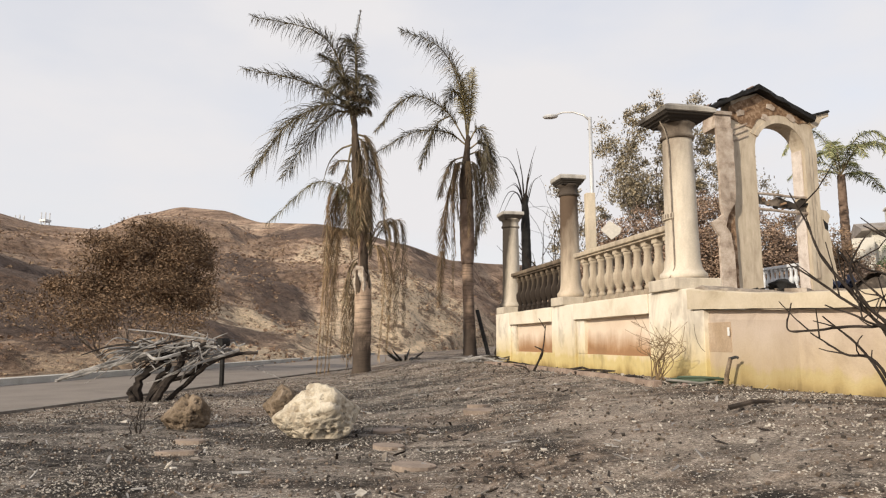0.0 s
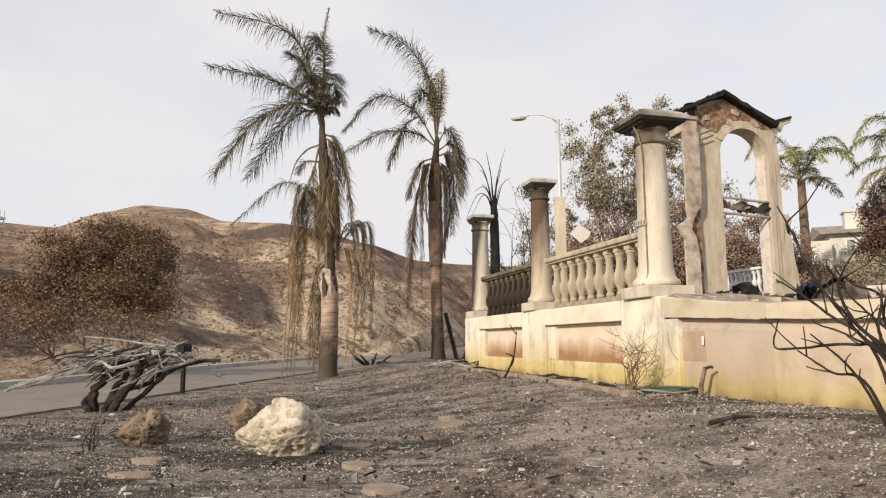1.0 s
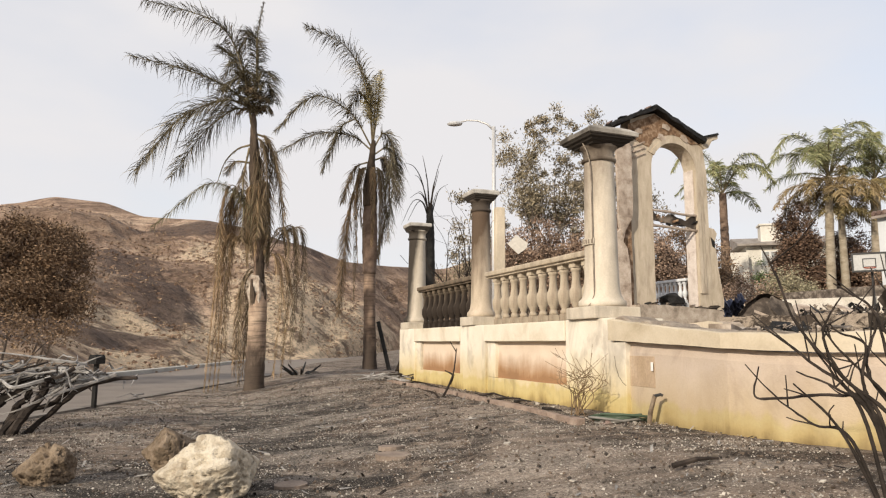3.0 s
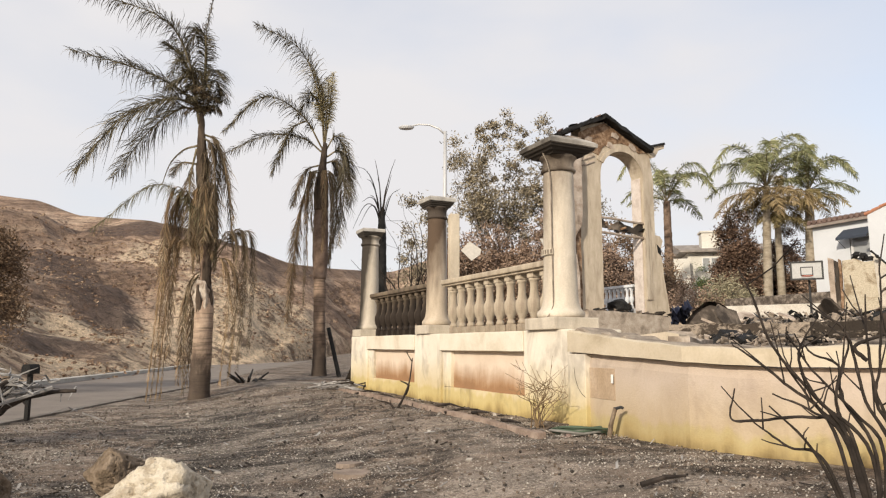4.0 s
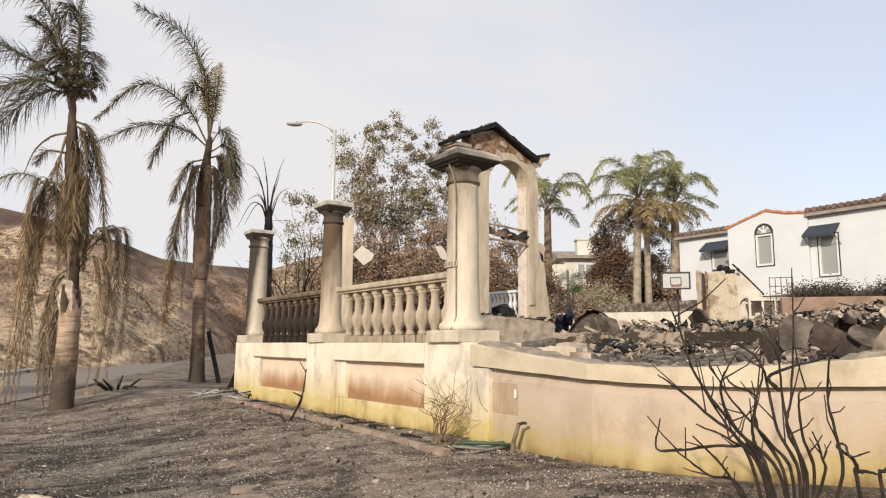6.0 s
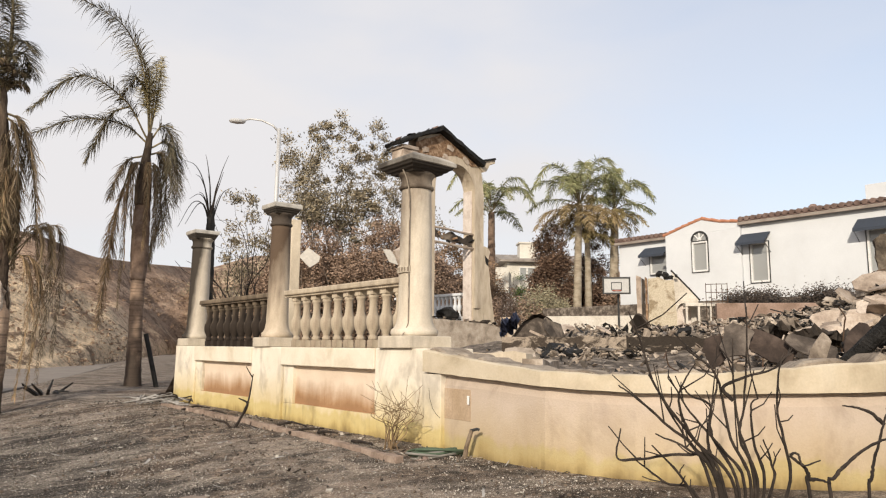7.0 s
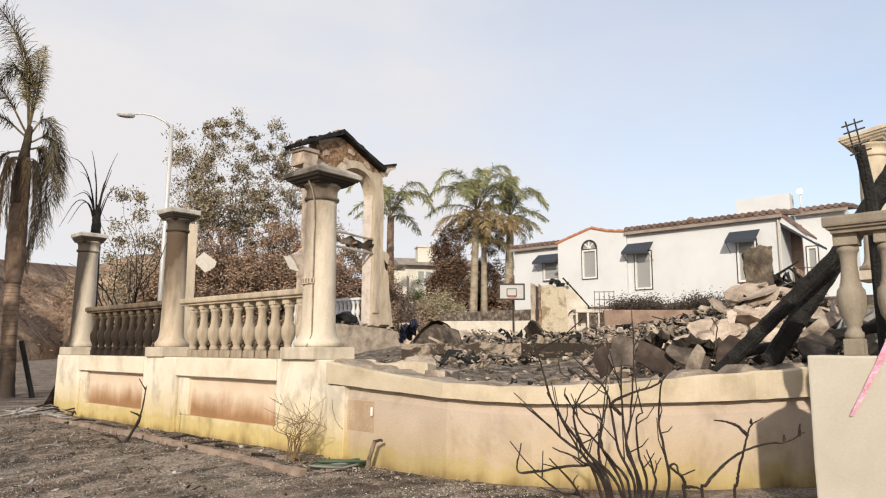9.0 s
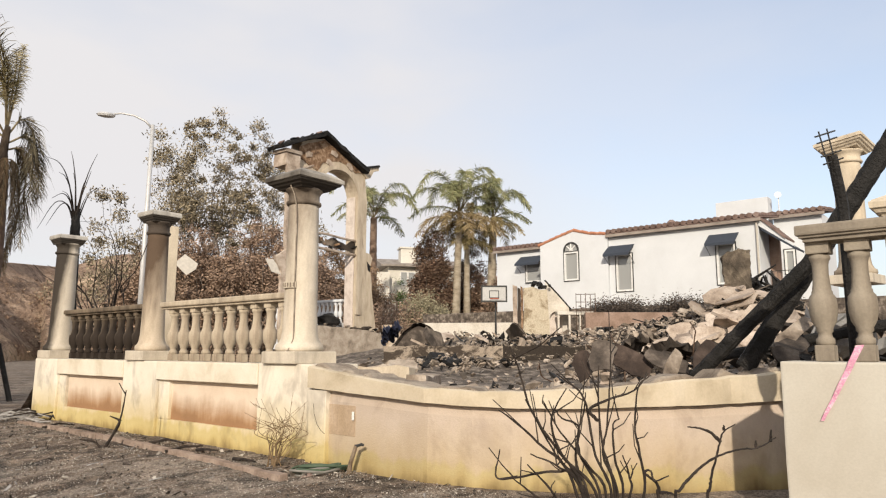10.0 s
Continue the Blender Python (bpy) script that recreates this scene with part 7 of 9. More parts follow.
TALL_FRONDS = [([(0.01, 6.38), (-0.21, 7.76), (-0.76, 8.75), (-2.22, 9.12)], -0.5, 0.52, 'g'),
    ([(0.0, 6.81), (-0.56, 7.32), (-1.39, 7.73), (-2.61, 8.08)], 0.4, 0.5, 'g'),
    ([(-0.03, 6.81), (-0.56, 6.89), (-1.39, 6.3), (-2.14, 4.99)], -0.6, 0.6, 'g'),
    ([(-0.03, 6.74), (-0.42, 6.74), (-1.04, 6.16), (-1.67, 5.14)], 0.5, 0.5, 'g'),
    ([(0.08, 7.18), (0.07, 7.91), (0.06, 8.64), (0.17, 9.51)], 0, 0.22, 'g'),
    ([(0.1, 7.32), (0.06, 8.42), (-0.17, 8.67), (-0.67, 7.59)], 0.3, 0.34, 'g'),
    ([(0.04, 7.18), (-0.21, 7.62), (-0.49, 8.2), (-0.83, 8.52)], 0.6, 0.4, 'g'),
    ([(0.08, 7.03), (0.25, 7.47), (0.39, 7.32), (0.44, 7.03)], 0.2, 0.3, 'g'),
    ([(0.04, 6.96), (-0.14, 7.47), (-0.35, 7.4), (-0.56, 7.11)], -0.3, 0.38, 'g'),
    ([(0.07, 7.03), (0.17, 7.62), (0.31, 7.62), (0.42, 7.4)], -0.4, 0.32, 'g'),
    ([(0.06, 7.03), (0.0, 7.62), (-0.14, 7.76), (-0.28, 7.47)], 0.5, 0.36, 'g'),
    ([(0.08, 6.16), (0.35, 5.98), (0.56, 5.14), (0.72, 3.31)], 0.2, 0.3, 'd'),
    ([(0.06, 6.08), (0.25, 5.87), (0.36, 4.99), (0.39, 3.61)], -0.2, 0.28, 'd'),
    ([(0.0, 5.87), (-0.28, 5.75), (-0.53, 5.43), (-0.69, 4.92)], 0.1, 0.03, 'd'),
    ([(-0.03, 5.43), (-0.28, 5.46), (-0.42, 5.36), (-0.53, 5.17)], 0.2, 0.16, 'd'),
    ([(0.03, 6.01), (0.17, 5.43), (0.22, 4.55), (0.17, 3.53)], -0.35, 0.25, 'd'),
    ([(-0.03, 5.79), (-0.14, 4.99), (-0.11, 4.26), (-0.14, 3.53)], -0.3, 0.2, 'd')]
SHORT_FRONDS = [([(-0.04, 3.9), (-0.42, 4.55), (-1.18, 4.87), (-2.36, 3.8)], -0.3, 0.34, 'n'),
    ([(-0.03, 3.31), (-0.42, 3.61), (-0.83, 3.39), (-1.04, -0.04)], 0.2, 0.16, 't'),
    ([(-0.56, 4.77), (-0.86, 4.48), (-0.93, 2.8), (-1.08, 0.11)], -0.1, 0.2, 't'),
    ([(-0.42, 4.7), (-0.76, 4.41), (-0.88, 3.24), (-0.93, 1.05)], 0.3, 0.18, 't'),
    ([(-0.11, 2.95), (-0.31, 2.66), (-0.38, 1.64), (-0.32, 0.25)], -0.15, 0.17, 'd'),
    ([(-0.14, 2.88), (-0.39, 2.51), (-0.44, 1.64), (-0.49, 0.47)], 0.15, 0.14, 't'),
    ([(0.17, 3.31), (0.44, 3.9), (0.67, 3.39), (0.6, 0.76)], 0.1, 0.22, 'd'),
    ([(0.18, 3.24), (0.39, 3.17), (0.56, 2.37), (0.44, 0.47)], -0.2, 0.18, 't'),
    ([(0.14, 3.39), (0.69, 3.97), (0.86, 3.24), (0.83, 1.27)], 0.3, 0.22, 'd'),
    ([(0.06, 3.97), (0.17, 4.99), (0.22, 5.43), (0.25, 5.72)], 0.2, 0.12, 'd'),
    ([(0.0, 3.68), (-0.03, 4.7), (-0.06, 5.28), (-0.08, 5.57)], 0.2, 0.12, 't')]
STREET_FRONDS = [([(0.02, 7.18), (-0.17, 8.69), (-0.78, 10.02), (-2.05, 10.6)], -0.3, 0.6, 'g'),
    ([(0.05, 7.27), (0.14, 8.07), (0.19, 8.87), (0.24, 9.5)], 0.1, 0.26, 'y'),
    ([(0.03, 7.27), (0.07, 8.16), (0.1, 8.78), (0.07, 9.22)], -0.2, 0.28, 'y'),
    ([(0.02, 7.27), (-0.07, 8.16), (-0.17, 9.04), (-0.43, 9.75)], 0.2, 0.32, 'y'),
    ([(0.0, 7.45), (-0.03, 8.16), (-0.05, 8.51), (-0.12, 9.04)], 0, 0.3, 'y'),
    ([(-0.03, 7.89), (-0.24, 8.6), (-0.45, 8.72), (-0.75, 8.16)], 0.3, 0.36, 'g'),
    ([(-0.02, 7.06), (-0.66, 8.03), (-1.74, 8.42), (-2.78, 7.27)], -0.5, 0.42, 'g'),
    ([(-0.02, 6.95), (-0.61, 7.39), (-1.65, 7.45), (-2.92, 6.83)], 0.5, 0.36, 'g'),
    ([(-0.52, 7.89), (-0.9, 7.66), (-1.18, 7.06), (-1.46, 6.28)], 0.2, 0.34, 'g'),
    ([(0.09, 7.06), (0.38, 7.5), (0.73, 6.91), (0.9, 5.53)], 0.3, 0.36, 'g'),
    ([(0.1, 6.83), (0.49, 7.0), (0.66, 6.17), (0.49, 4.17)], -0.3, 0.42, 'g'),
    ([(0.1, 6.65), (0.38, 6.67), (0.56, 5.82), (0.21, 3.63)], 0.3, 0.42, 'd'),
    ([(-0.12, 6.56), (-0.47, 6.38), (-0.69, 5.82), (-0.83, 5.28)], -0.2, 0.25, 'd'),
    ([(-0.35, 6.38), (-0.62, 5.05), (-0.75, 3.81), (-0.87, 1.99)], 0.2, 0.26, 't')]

palm = thing("burnt_palm", pose(-6.03, 15.4, 0.0, 0, 0, 15), "burnt palm with brown hanging fronds below a ragged grey-green crown", "palm tree", "burnt palms")
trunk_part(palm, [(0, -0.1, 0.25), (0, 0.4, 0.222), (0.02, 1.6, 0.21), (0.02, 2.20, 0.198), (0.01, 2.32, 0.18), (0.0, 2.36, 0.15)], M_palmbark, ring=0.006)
trunk_part(palm, [(-0.02, 2.26, 0.18), (-0.05, 2.42, 0.185), (-0.06, 2.58, 0.165), (-0.04, 2.74, 0.12)], M_scar, "bared_heart", "pale bared heart wood of the palm", rough=0.075)
trunk_part(palm, [(0.03, 2.40, 0.12), (0.03, 2.9, 0.105), (0.02, 3.5, 0.085), (0.03, 4.3, 0.04)], M_boot, "leaf_sheath", "dark bundle of charred leaf stalks")
for k in range(11):
    a = tau * k / 11 + R.uniform(-0.2, 0.2)
    c, s = cos(a), sin(a)
    bm = bmesh.new()
    tube(bm, [(0.14 * c, 0.14 * s, 2.05), (0.185 * c, 0.185 * s, 2.3), (0.16 * c + R.gauss(0, 0.03), 0.19 * s, 2.5 + R.uniform(-0.05, 0.22))], [0.06, 0.05, 0.025], 6)
    part("leaf_stub", bm, M_boot if k % 3 else M_scar, palm)
for dx, dz, bend in ((-0.05, 4.4, -0.12), (0.02, 4.9, 0.05), (0.06, 4.2, 0.14), (-0.02, 3.7, -0.05), (0.10, 3.6, 0.2)):
    bm = bmesh.new()
    tube(bm, spline([(0, 0, 2.7), (dx, -0.02, 3.2), (dx + bend * 0.5, -0.03, (dz + 3.2) / 2), (dx + bend, 0, dz)], 5), [0.03 - 0.0013 * k for k in range(16)], 5)
    part("leaf_stalk", bm, M_petiole, palm)
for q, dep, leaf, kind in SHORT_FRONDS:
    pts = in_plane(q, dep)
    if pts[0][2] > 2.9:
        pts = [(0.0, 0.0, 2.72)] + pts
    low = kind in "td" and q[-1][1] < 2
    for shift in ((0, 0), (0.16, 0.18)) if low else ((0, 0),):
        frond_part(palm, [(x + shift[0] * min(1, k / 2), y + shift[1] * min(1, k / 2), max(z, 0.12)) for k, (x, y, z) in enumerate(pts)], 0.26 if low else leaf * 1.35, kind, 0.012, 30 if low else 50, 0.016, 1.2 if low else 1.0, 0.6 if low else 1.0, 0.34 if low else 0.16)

# the palm's upper crown: a thin stem, a bundle of dead stalks, a charred sheath and the singed fronds
trunk_part(palm, [(-0.02, 2.5, 0.06), (-0.04, 3.15, 0.075), (-0.06, 3.45, 0.13), (-0.08, 4.1, 0.175), (-0.09, 4.7, 0.17), (-0.09, 5.0, 0.14)], M_bark, "stalk_bundle", "bundle of dead brown leaf stalks", rough=0.05)
trunk_part(palm, [(-0.13, 4.6, 0.135), (-0.18, 5.35, 0.14), (-0.23, 6.05, 0.085), (-0.26, 6.7, 0.055)], M_boot, "leaf_sheath", "dark charred leaf sheath")
for k in range(14):
    a = tau * k / 14 + R.uniform(-0.2, 0.2)
    c, sn = cos(a), sin(a)
    top = R.uniform(4.5, 5.1)
    frond_part(palm, [(-0.09 + 0.1 * c, 0.1 * sn, top), (-0.09 + 0.24 * c, 0.24 * sn, top - 0.15), (-0.08 + 0.27 * c, 0.27 * sn, top - 0.8), (-0.07 + R.uniform(0.16, 0.3) * c, 0.24 * sn, R.uniform(2.9, 3.5))], 0.16, "t" if k % 2 else "d", 0.014, 60, 0.014, 1.3, 0.5)
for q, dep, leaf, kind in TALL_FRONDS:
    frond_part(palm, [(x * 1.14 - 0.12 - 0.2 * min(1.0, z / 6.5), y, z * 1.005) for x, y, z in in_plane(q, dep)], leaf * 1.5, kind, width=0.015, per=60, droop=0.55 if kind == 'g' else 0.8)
for k in range(18):
    a, up = tau * k * 0.618, R.uniform(-0.25, 0.4)
    c, sn = cos(a), sin(a)
    frond_part(palm, [(-0.25, 0, 6.55), (-0.25 + 0.16 * c, 0.16 * sn, 6.85 + up * 0.5), (-0.24 + 0.30 * c, 0.30 * sn, 6.95 + up), (-0.24 + 0.40 * c, 0.40 * sn, 6.85 + up)], 0.24, "g" if k % 3 else "d", per=70, stalk=0.01)

palm = thing("street_palm", pose(-4.36, 19.68, 0.25, 0, 0, 15), "singed palm with a fibrous trunk and one upright yellow frond", "palm tree", "burnt palms")
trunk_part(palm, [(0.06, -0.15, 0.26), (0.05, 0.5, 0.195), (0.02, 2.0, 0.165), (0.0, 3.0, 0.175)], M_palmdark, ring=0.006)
trunk_part(palm, [(0.0, 2.95, 0.185), (0.0, 3.7, 0.225), (-0.01, 4.6, 0.215), (-0.02, 5.0, 0.185)], M_bark, "fibre_sheath", "brown fibrous leaf boots", ring=0.01)
trunk_part(palm, [(-0.02, 4.95, 0.205), (-0.03, 5.5, 0.21), (-0.02, 5.9, 0.17), (0.0, 6.3, 0.11), (0.05, 7.0, 0.07)], M_boot, "leaf_sheath", "charred leaf sheath")
for k in range(9):
    a = tau * k / 9 + R.uniform(-0.3, 0.3)
    c, sn = cos(a), sin(a)
    low = R.uniform(2.2, 4.2)
    frond_part(palm, [(0.12 * c, 0.12 * sn, 6.1), (0.34 * c, 0.34 * sn, 6.0), (0.46 * c, 0.46 * sn, 5.0), (R.uniform(0.3, 0.5) * c, 0.4 * sn, low)], 0.20, "t" if k % 2 else "d", 0.013, 46, 0.014, 1.3, 0.5)
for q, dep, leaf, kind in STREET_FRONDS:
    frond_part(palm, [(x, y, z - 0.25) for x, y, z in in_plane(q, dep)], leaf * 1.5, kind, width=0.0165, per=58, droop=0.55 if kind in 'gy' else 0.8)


def living_palm(name, x, y, z, high, r, n, spread, kind, label, seed, skirt=0, skirt_kind="olive", lean=0.0):
    p = thing(name, pose(x, y, z), label, "palm tree", "living palms")
    trunk_part(p, [(0, -0.3, r * 1.25), (lean * 0.5, high * 0.5, r), (lean, high, r * 0.8)], M_paletrunk if skirt else M_bark, ring=0.006)
    rnd = random.Random(seed)
    for k in range(n + skirt):
        a = tau * (k * 0.618) + rnd.uniform(-0.2, 0.2)
        low = k >= n
        up = rnd.uniform(-0.9, -0.2) if low else rnd.uniform(0.1, 1.35)
        long = spread * rnd.uniform(0.8, 1.15) * (0.7 if low else 1)
        c, s = cos(a), sin(a)
        k2 = 1 / (1 + 0.25 * max(0, up))
        rise = up * long * 0.55
        pts = [(lean, 0, high), (lean + c * long * 0.30 * k2, s * long * 0.30 * k2, high + rise * 0.75), (lean + c * long * 0.68 * k2, s * long * 0.68 * k2, high + rise * 0.95 - 0.05 * long), (lean + c * long * k2, s * long * k2, high + rise * 0.72 - (0.45 if low else 0.22) * long)]
        frond_part(p, pts, spread * 0.17, skirt_kind if low else kind, width=0.042, per=22, stalk=0.035, droop=0.6)
    return p


living_palm("living_palm", 17.95, 43.0, 2.6, 8.6, 0.25, 15, 4.4, "live", "tall green palm with an arching crown behind the ruin", 3, 13, "tan", lean=0.35)
living_palm("living_palm", 20.75, 43.4, 2.6, 8.5, 0.30, 12, 3.6, "live", "pale-trunked green palm beside a taller one", 5, 8, lean=0.35)
living_palm("living_palm", 19.2, 43.8, 2.6, 7.4, 0.22, 8, 2.8, "olive", "slim yellowing palm in the clump", 9, 9)
living_palm("living_palm", 12.15, 43.0, 2.4, 7.9, 0.26, 12, 3.7, "live", "green palm behind the arched facade", 12)


# ---------- trees and shrubs ----------
M_twig = weathered("dead_twig", (0.013, 0.010, 0.0085), (0.030, 0.023, 0.019), (0.070, 0.054, 0.044), 8, 40, 0.9)
M_grey = weathered("grey_deadwood", (0.09, 0.083, 0.076), (0.29, 0.275, 0.26), (0.50, 0.485, 0.465), 5, 40, 0.9)
M_bough = weathered("tree_bark", (0.06, 0.05, 0.045), (0.14, 0.115, 0.10), (0.24, 0.21, 0.185), 3, 25)
M_palebough = weathered("pale_bark", (0.10, 0.08, 0.065), (0.20, 0.16, 0.13), (0.32, 0.27, 0.22), 3, 25)
M_gum = foliage("gum_leaves", (0.085, 0.070, 0.045), (0.40, 0.335, 0.225))
M_brown = foliage("scorched_leaves", (0.10, 0.066, 0.046), (0.42, 0.295, 0.21))
M_rustleaf = foliage("rust_leaves", (0.060, 0.038, 0.024), (0.29, 0.190, 0.112))
M_pine = foliage("dead_conifer", (0.055, 0.036, 0.026), (0.23, 0.145, 0.098))
M_scrub = foliage("charred_scrub", (0.016, 0.013, 0.011), (0.095, 0.072, 0.055))
M_paleleaf = foliage("pale_shrub_leaves", (0.15, 0.13, 0.075), (0.42, 0.38, 0.25))
M_green = foliage("green_shrub", (0.03, 0.05, 0.015), (0.12, 0.17, 0.05))


def grow(bm, tips, p, d, length, r, level, spread, rnd, kink=0.25, steps=4, up=0.1):
    """A limb that bends and forks; ends are collected for leaves."""
    pts, rad = [Vector(p)], [r]
    d = Vector(d).normalized()
    for k in range(steps):
        d = (d + Vector((rnd.gauss(0, kink), rnd.gauss(0, kink), rnd.gauss(0, kink) + up))).normalized()
        pts.append(pts[-1] + d * length / steps)
        rad.append(r * (1 - 0.5 * (k + 1) / steps))
    tube(bm, pts, rad, 6 if level > 1 else 4)
    if level == 0:
        tips.append(pts[-1])
        return
    for k in range(rnd.choice((2, 3, 3)) + (1 if level == 2 else 0)):
        f = rnd.choice((0.5, 0.75, 1.0))
        q = pts[int(f * steps)]
        side = Vector((rnd.gauss(0, 1), rnd.gauss(0, 1), rnd.gauss(0, 0.6)))
        grow(bm, tips, q, d + side.normalized() * spread, length * rnd.uniform(0.55, 0.8), rad[int(f * steps)] * 0.65, level - 1, spread, rnd, kink, steps, up)


def leaf_cloud(name, material, clumps, per, size, parent, rnd, long=1.0, label=""):
    """Small single leaves gathered in uneven clumps."""
    verts, faces = [], []
    for c, r in clumps:
        for _ in range(max(1, int(per * rnd.uniform(0.5, 1.4)))):
            p = Vector(c) + Vector((rnd.gauss(0, r), rnd.gauss(0, r), rnd.gauss(0, r * 0.8)))
            a = Vector((rnd.gauss(0, 1), rnd.gauss(0, 1), rnd.gauss(0, 1))).normalized() * size * rnd.uniform(0.5, 1.2)
            b = a.orthogonal().normalized() * size * 0.55 / long * rnd.uniform(0.6, 1.2)
            a *= long
            o = len(verts)
            verts += [p - a, p + b, p + a, p - b]
            faces.append((o, o + 1, o + 2, o + 3))
    me = bpy.data.meshes.new(name)
    me.from_pydata(verts, [], faces)
    me.materials.append(material)
    ob = new(name, me)
    ob.parent = parent
    tagged(ob, label, kind="stuff")
    return ob


def broadleaf(name, m, label, stems, level, leaf_mat, per, size, clump, seed, trunk=0.16, spread=0.8, up=0.12, category="tree", group="", bark=None, kink=0.25, extra=()):
    rnd = random.Random(seed)
    t = thing(name, m, label, category, group)
    tips = []
    for (x, y, z), d, length in stems:
        bm = bmesh.new()
        grow(bm, tips, (x, y, z), d, length, trunk, level, spread, rnd, kink, up=up)
        part("limb", bm, bark or M_bough, t)
    if leaf_mat:
        leaf_cloud("crown", leaf_mat, [(p, clump) for p in tips] + list(extra), per, size, t, rnd, 1.2)
    return t, tips


# gum tree behind the wall, singed, with a brown thicket under it
def crown_clumps(lumps, density, r, seed):
    """Leaf clumps thrown into a few overlapping rounded masses, with gaps."""
    rnd = random.Random(seed)
    out = []
    for cx, cy, cz, rx, ry, rz in lumps:
        for _ in range(int(density * rx * rz)):
            q = Vector((rnd.uniform(-1, 1), rnd.uniform(-1, 1), rnd.uniform(-1, 1)))
            if q.length < 1 and noise.noise(Vector((q.x * rx * 0.7 + cx, q.y * ry * 0.7, q.z * rz * 0.7 + cz))) > -0.08:
                out.append((Vector((cx + q.x * rx, cy + q.y * ry, cz + q.z * rz)), r * rnd.uniform(0.6, 1.2)))
    return out


broadleaf("gum_tree", pose(1.6, 41, 1.5), "tall open gum tree with singed grey-green leaves", [((0, 0, 0), (0.0, 0, 1), 6.0), ((0.4, 0.3, 0), (0.26, 0.1, 1), 6.0), ((-0.4, 0, 0), (-0.30, 0.1, 1), 5.4), ((0.8, 0.2, 0), (0.5, -0.1, 0.9), 5.4), ((0.1, 0.5, 0), (0.1, 0.3, 1), 6.2), ((0.9, 0.5, 0), (0.75, 0.2, 0.8), 5.0)], 3, M_gum, 95, 0.105, 0.30, 4, 0.16, 0.66, 0.26,
          extra=crown_clumps([(0.2, 0, 12.5, 1.6, 1.3, 1.9), (2.4, 0, 12.3, 1.6, 1.3, 1.6), (3.5, 0, 9.8, 1.5, 1.3, 1.7), (1.2, 0, 9.2, 2.0, 1.4, 1.6), (-1.0, 0, 10.0, 1.0, 1.0, 1.0), (2.4, 0, 7.4, 2.4, 1.4, 1.4), (-0.6, 0, 7.4, 1.6, 1.2, 1.2)], 20, 0.20, 71))
broadleaf("gum_tree", pose(-3.0, 43, 1.5), "small singed gum tree with open branches", [((0, 0, 0), (0.1, 0, 1), 3.4), ((0.3, 0, 0), (-0.4, 0.1, 1), 3.2), ((0.3, 0, 0), (0.5, 0.1, 1), 2.8)], 2, M_gum, 105, 0.10, 0.4, 14, 0.15, 0.7, 0.12,
          extra=crown_clumps([(-0.6, 0, 7.9, 1.6, 1.0, 1.3), (1.0, 0, 7.6, 1.4, 1.0, 1.3), (0.2, 0, 5.8, 2.0, 1.0, 1.4)], 10, 0.26, 72))


def thicket(name, x, y, z, sx, sy, sz, n, mat, label, seed, size=0.16, twigs=130):
    rnd = random.Random(seed)
    t = thing(name, pose(x, y, z), label, "shrub", "thickets")
    bm = bmesh.new()
    clumps = []
    for _ in range(twigs):
        a, rr = rnd.uniform(0, tau), rnd.random() ** 0.5
        bx, by = cos(a) * rr * sx * 0.7, sin(a) * rr * sy * 0.7
        h = sz * rnd.uniform(0.6, 1.05) * (1 - 0.45 * rr)
        tx, ty = bx + rnd.gauss(0, sx * 0.22), by + rnd.gauss(0, sy * 0.22)
        tube(bm, [(bx, by, -0.2), ((bx + tx) / 2 + rnd.gauss(0, 0.1), (by + ty) / 2, h * 0.5), (tx, ty, h)], [0.045, 0.03, 0.010], 4)
    part("brushwood", bm, M_palebough, t)
    for _ in range(n):
        a, rr = rnd.uniform(0, tau), rnd.random() ** 0.5
        hz = rnd.random() ** 0.7
        clumps.append(((cos(a) * rr * sx, sin(a) * rr * sy, sz * hz * (1 - 0.5 * rr * rr) * rnd.uniform(0.8, 1.1)), 0.22))
    leaf_cloud("foliage", mat, clumps, 110, size * 0.50, t, rnd)
    return t


thicket("burnt_thicket", 0.6, 37.0, 1.2, 3.4, 1.8, 6.6, 400, M_brown, "thicket of scorched brown shrubs behind the balustrade", 21)
thicket("burnt_thicket", 4.8, 36.0, 1.4, 3.6, 1.8, 7.0, 440, M_brown, "thicket of scorched brown shrubs behind the columns", 22)
thicket("burnt_thicket", 8.6, 37.5, 1.6, 3.0, 1.6, 6.0, 320, M_rustleaf, "thicket of scorched brown shrubs behind the facade", 23)
thicket("pale_shrub", 12.55, 34.4, 2.0, 1.2, 1.0, 3.0, 90, M_paleleaf, "pale leafy shrub beyond the rubble", 25, 0.13, 14)
thicket("dry_shrub", 10.7, 34.0, 2.0, 1.5, 1.0, 2.6, 60, M_brown, "dry brown shrub beyond the rubble", 26, 0.13, 14)
thicket("green_shrub", 15.8, 48.0, 3.4, 0.7, 0.6, 3.2, 36, M_green, "small clipped green shrub by the distant house", 27, 0.13, 6)
thicket("dead_conifer", 16.7, 44.2, 2.2, 1.45, 1.2, 7.9, 300, M_pine, "dark dead conifer beside the palms", 28, 0.20, 24)
thicket("dead_conifer", 20.2, 45.4, 2.2, 1.8, 1.2, 7.0, 190, M_pine, "dark dead conifer behind the palms", 29, 0.20, 24)
thicket("dry_shrub", 21.5, 43.0, 2.2, 1.6, 1.2, 6.0, 140, M_brown, "dry brown tree behind the white house", 30, 0.18, 18)
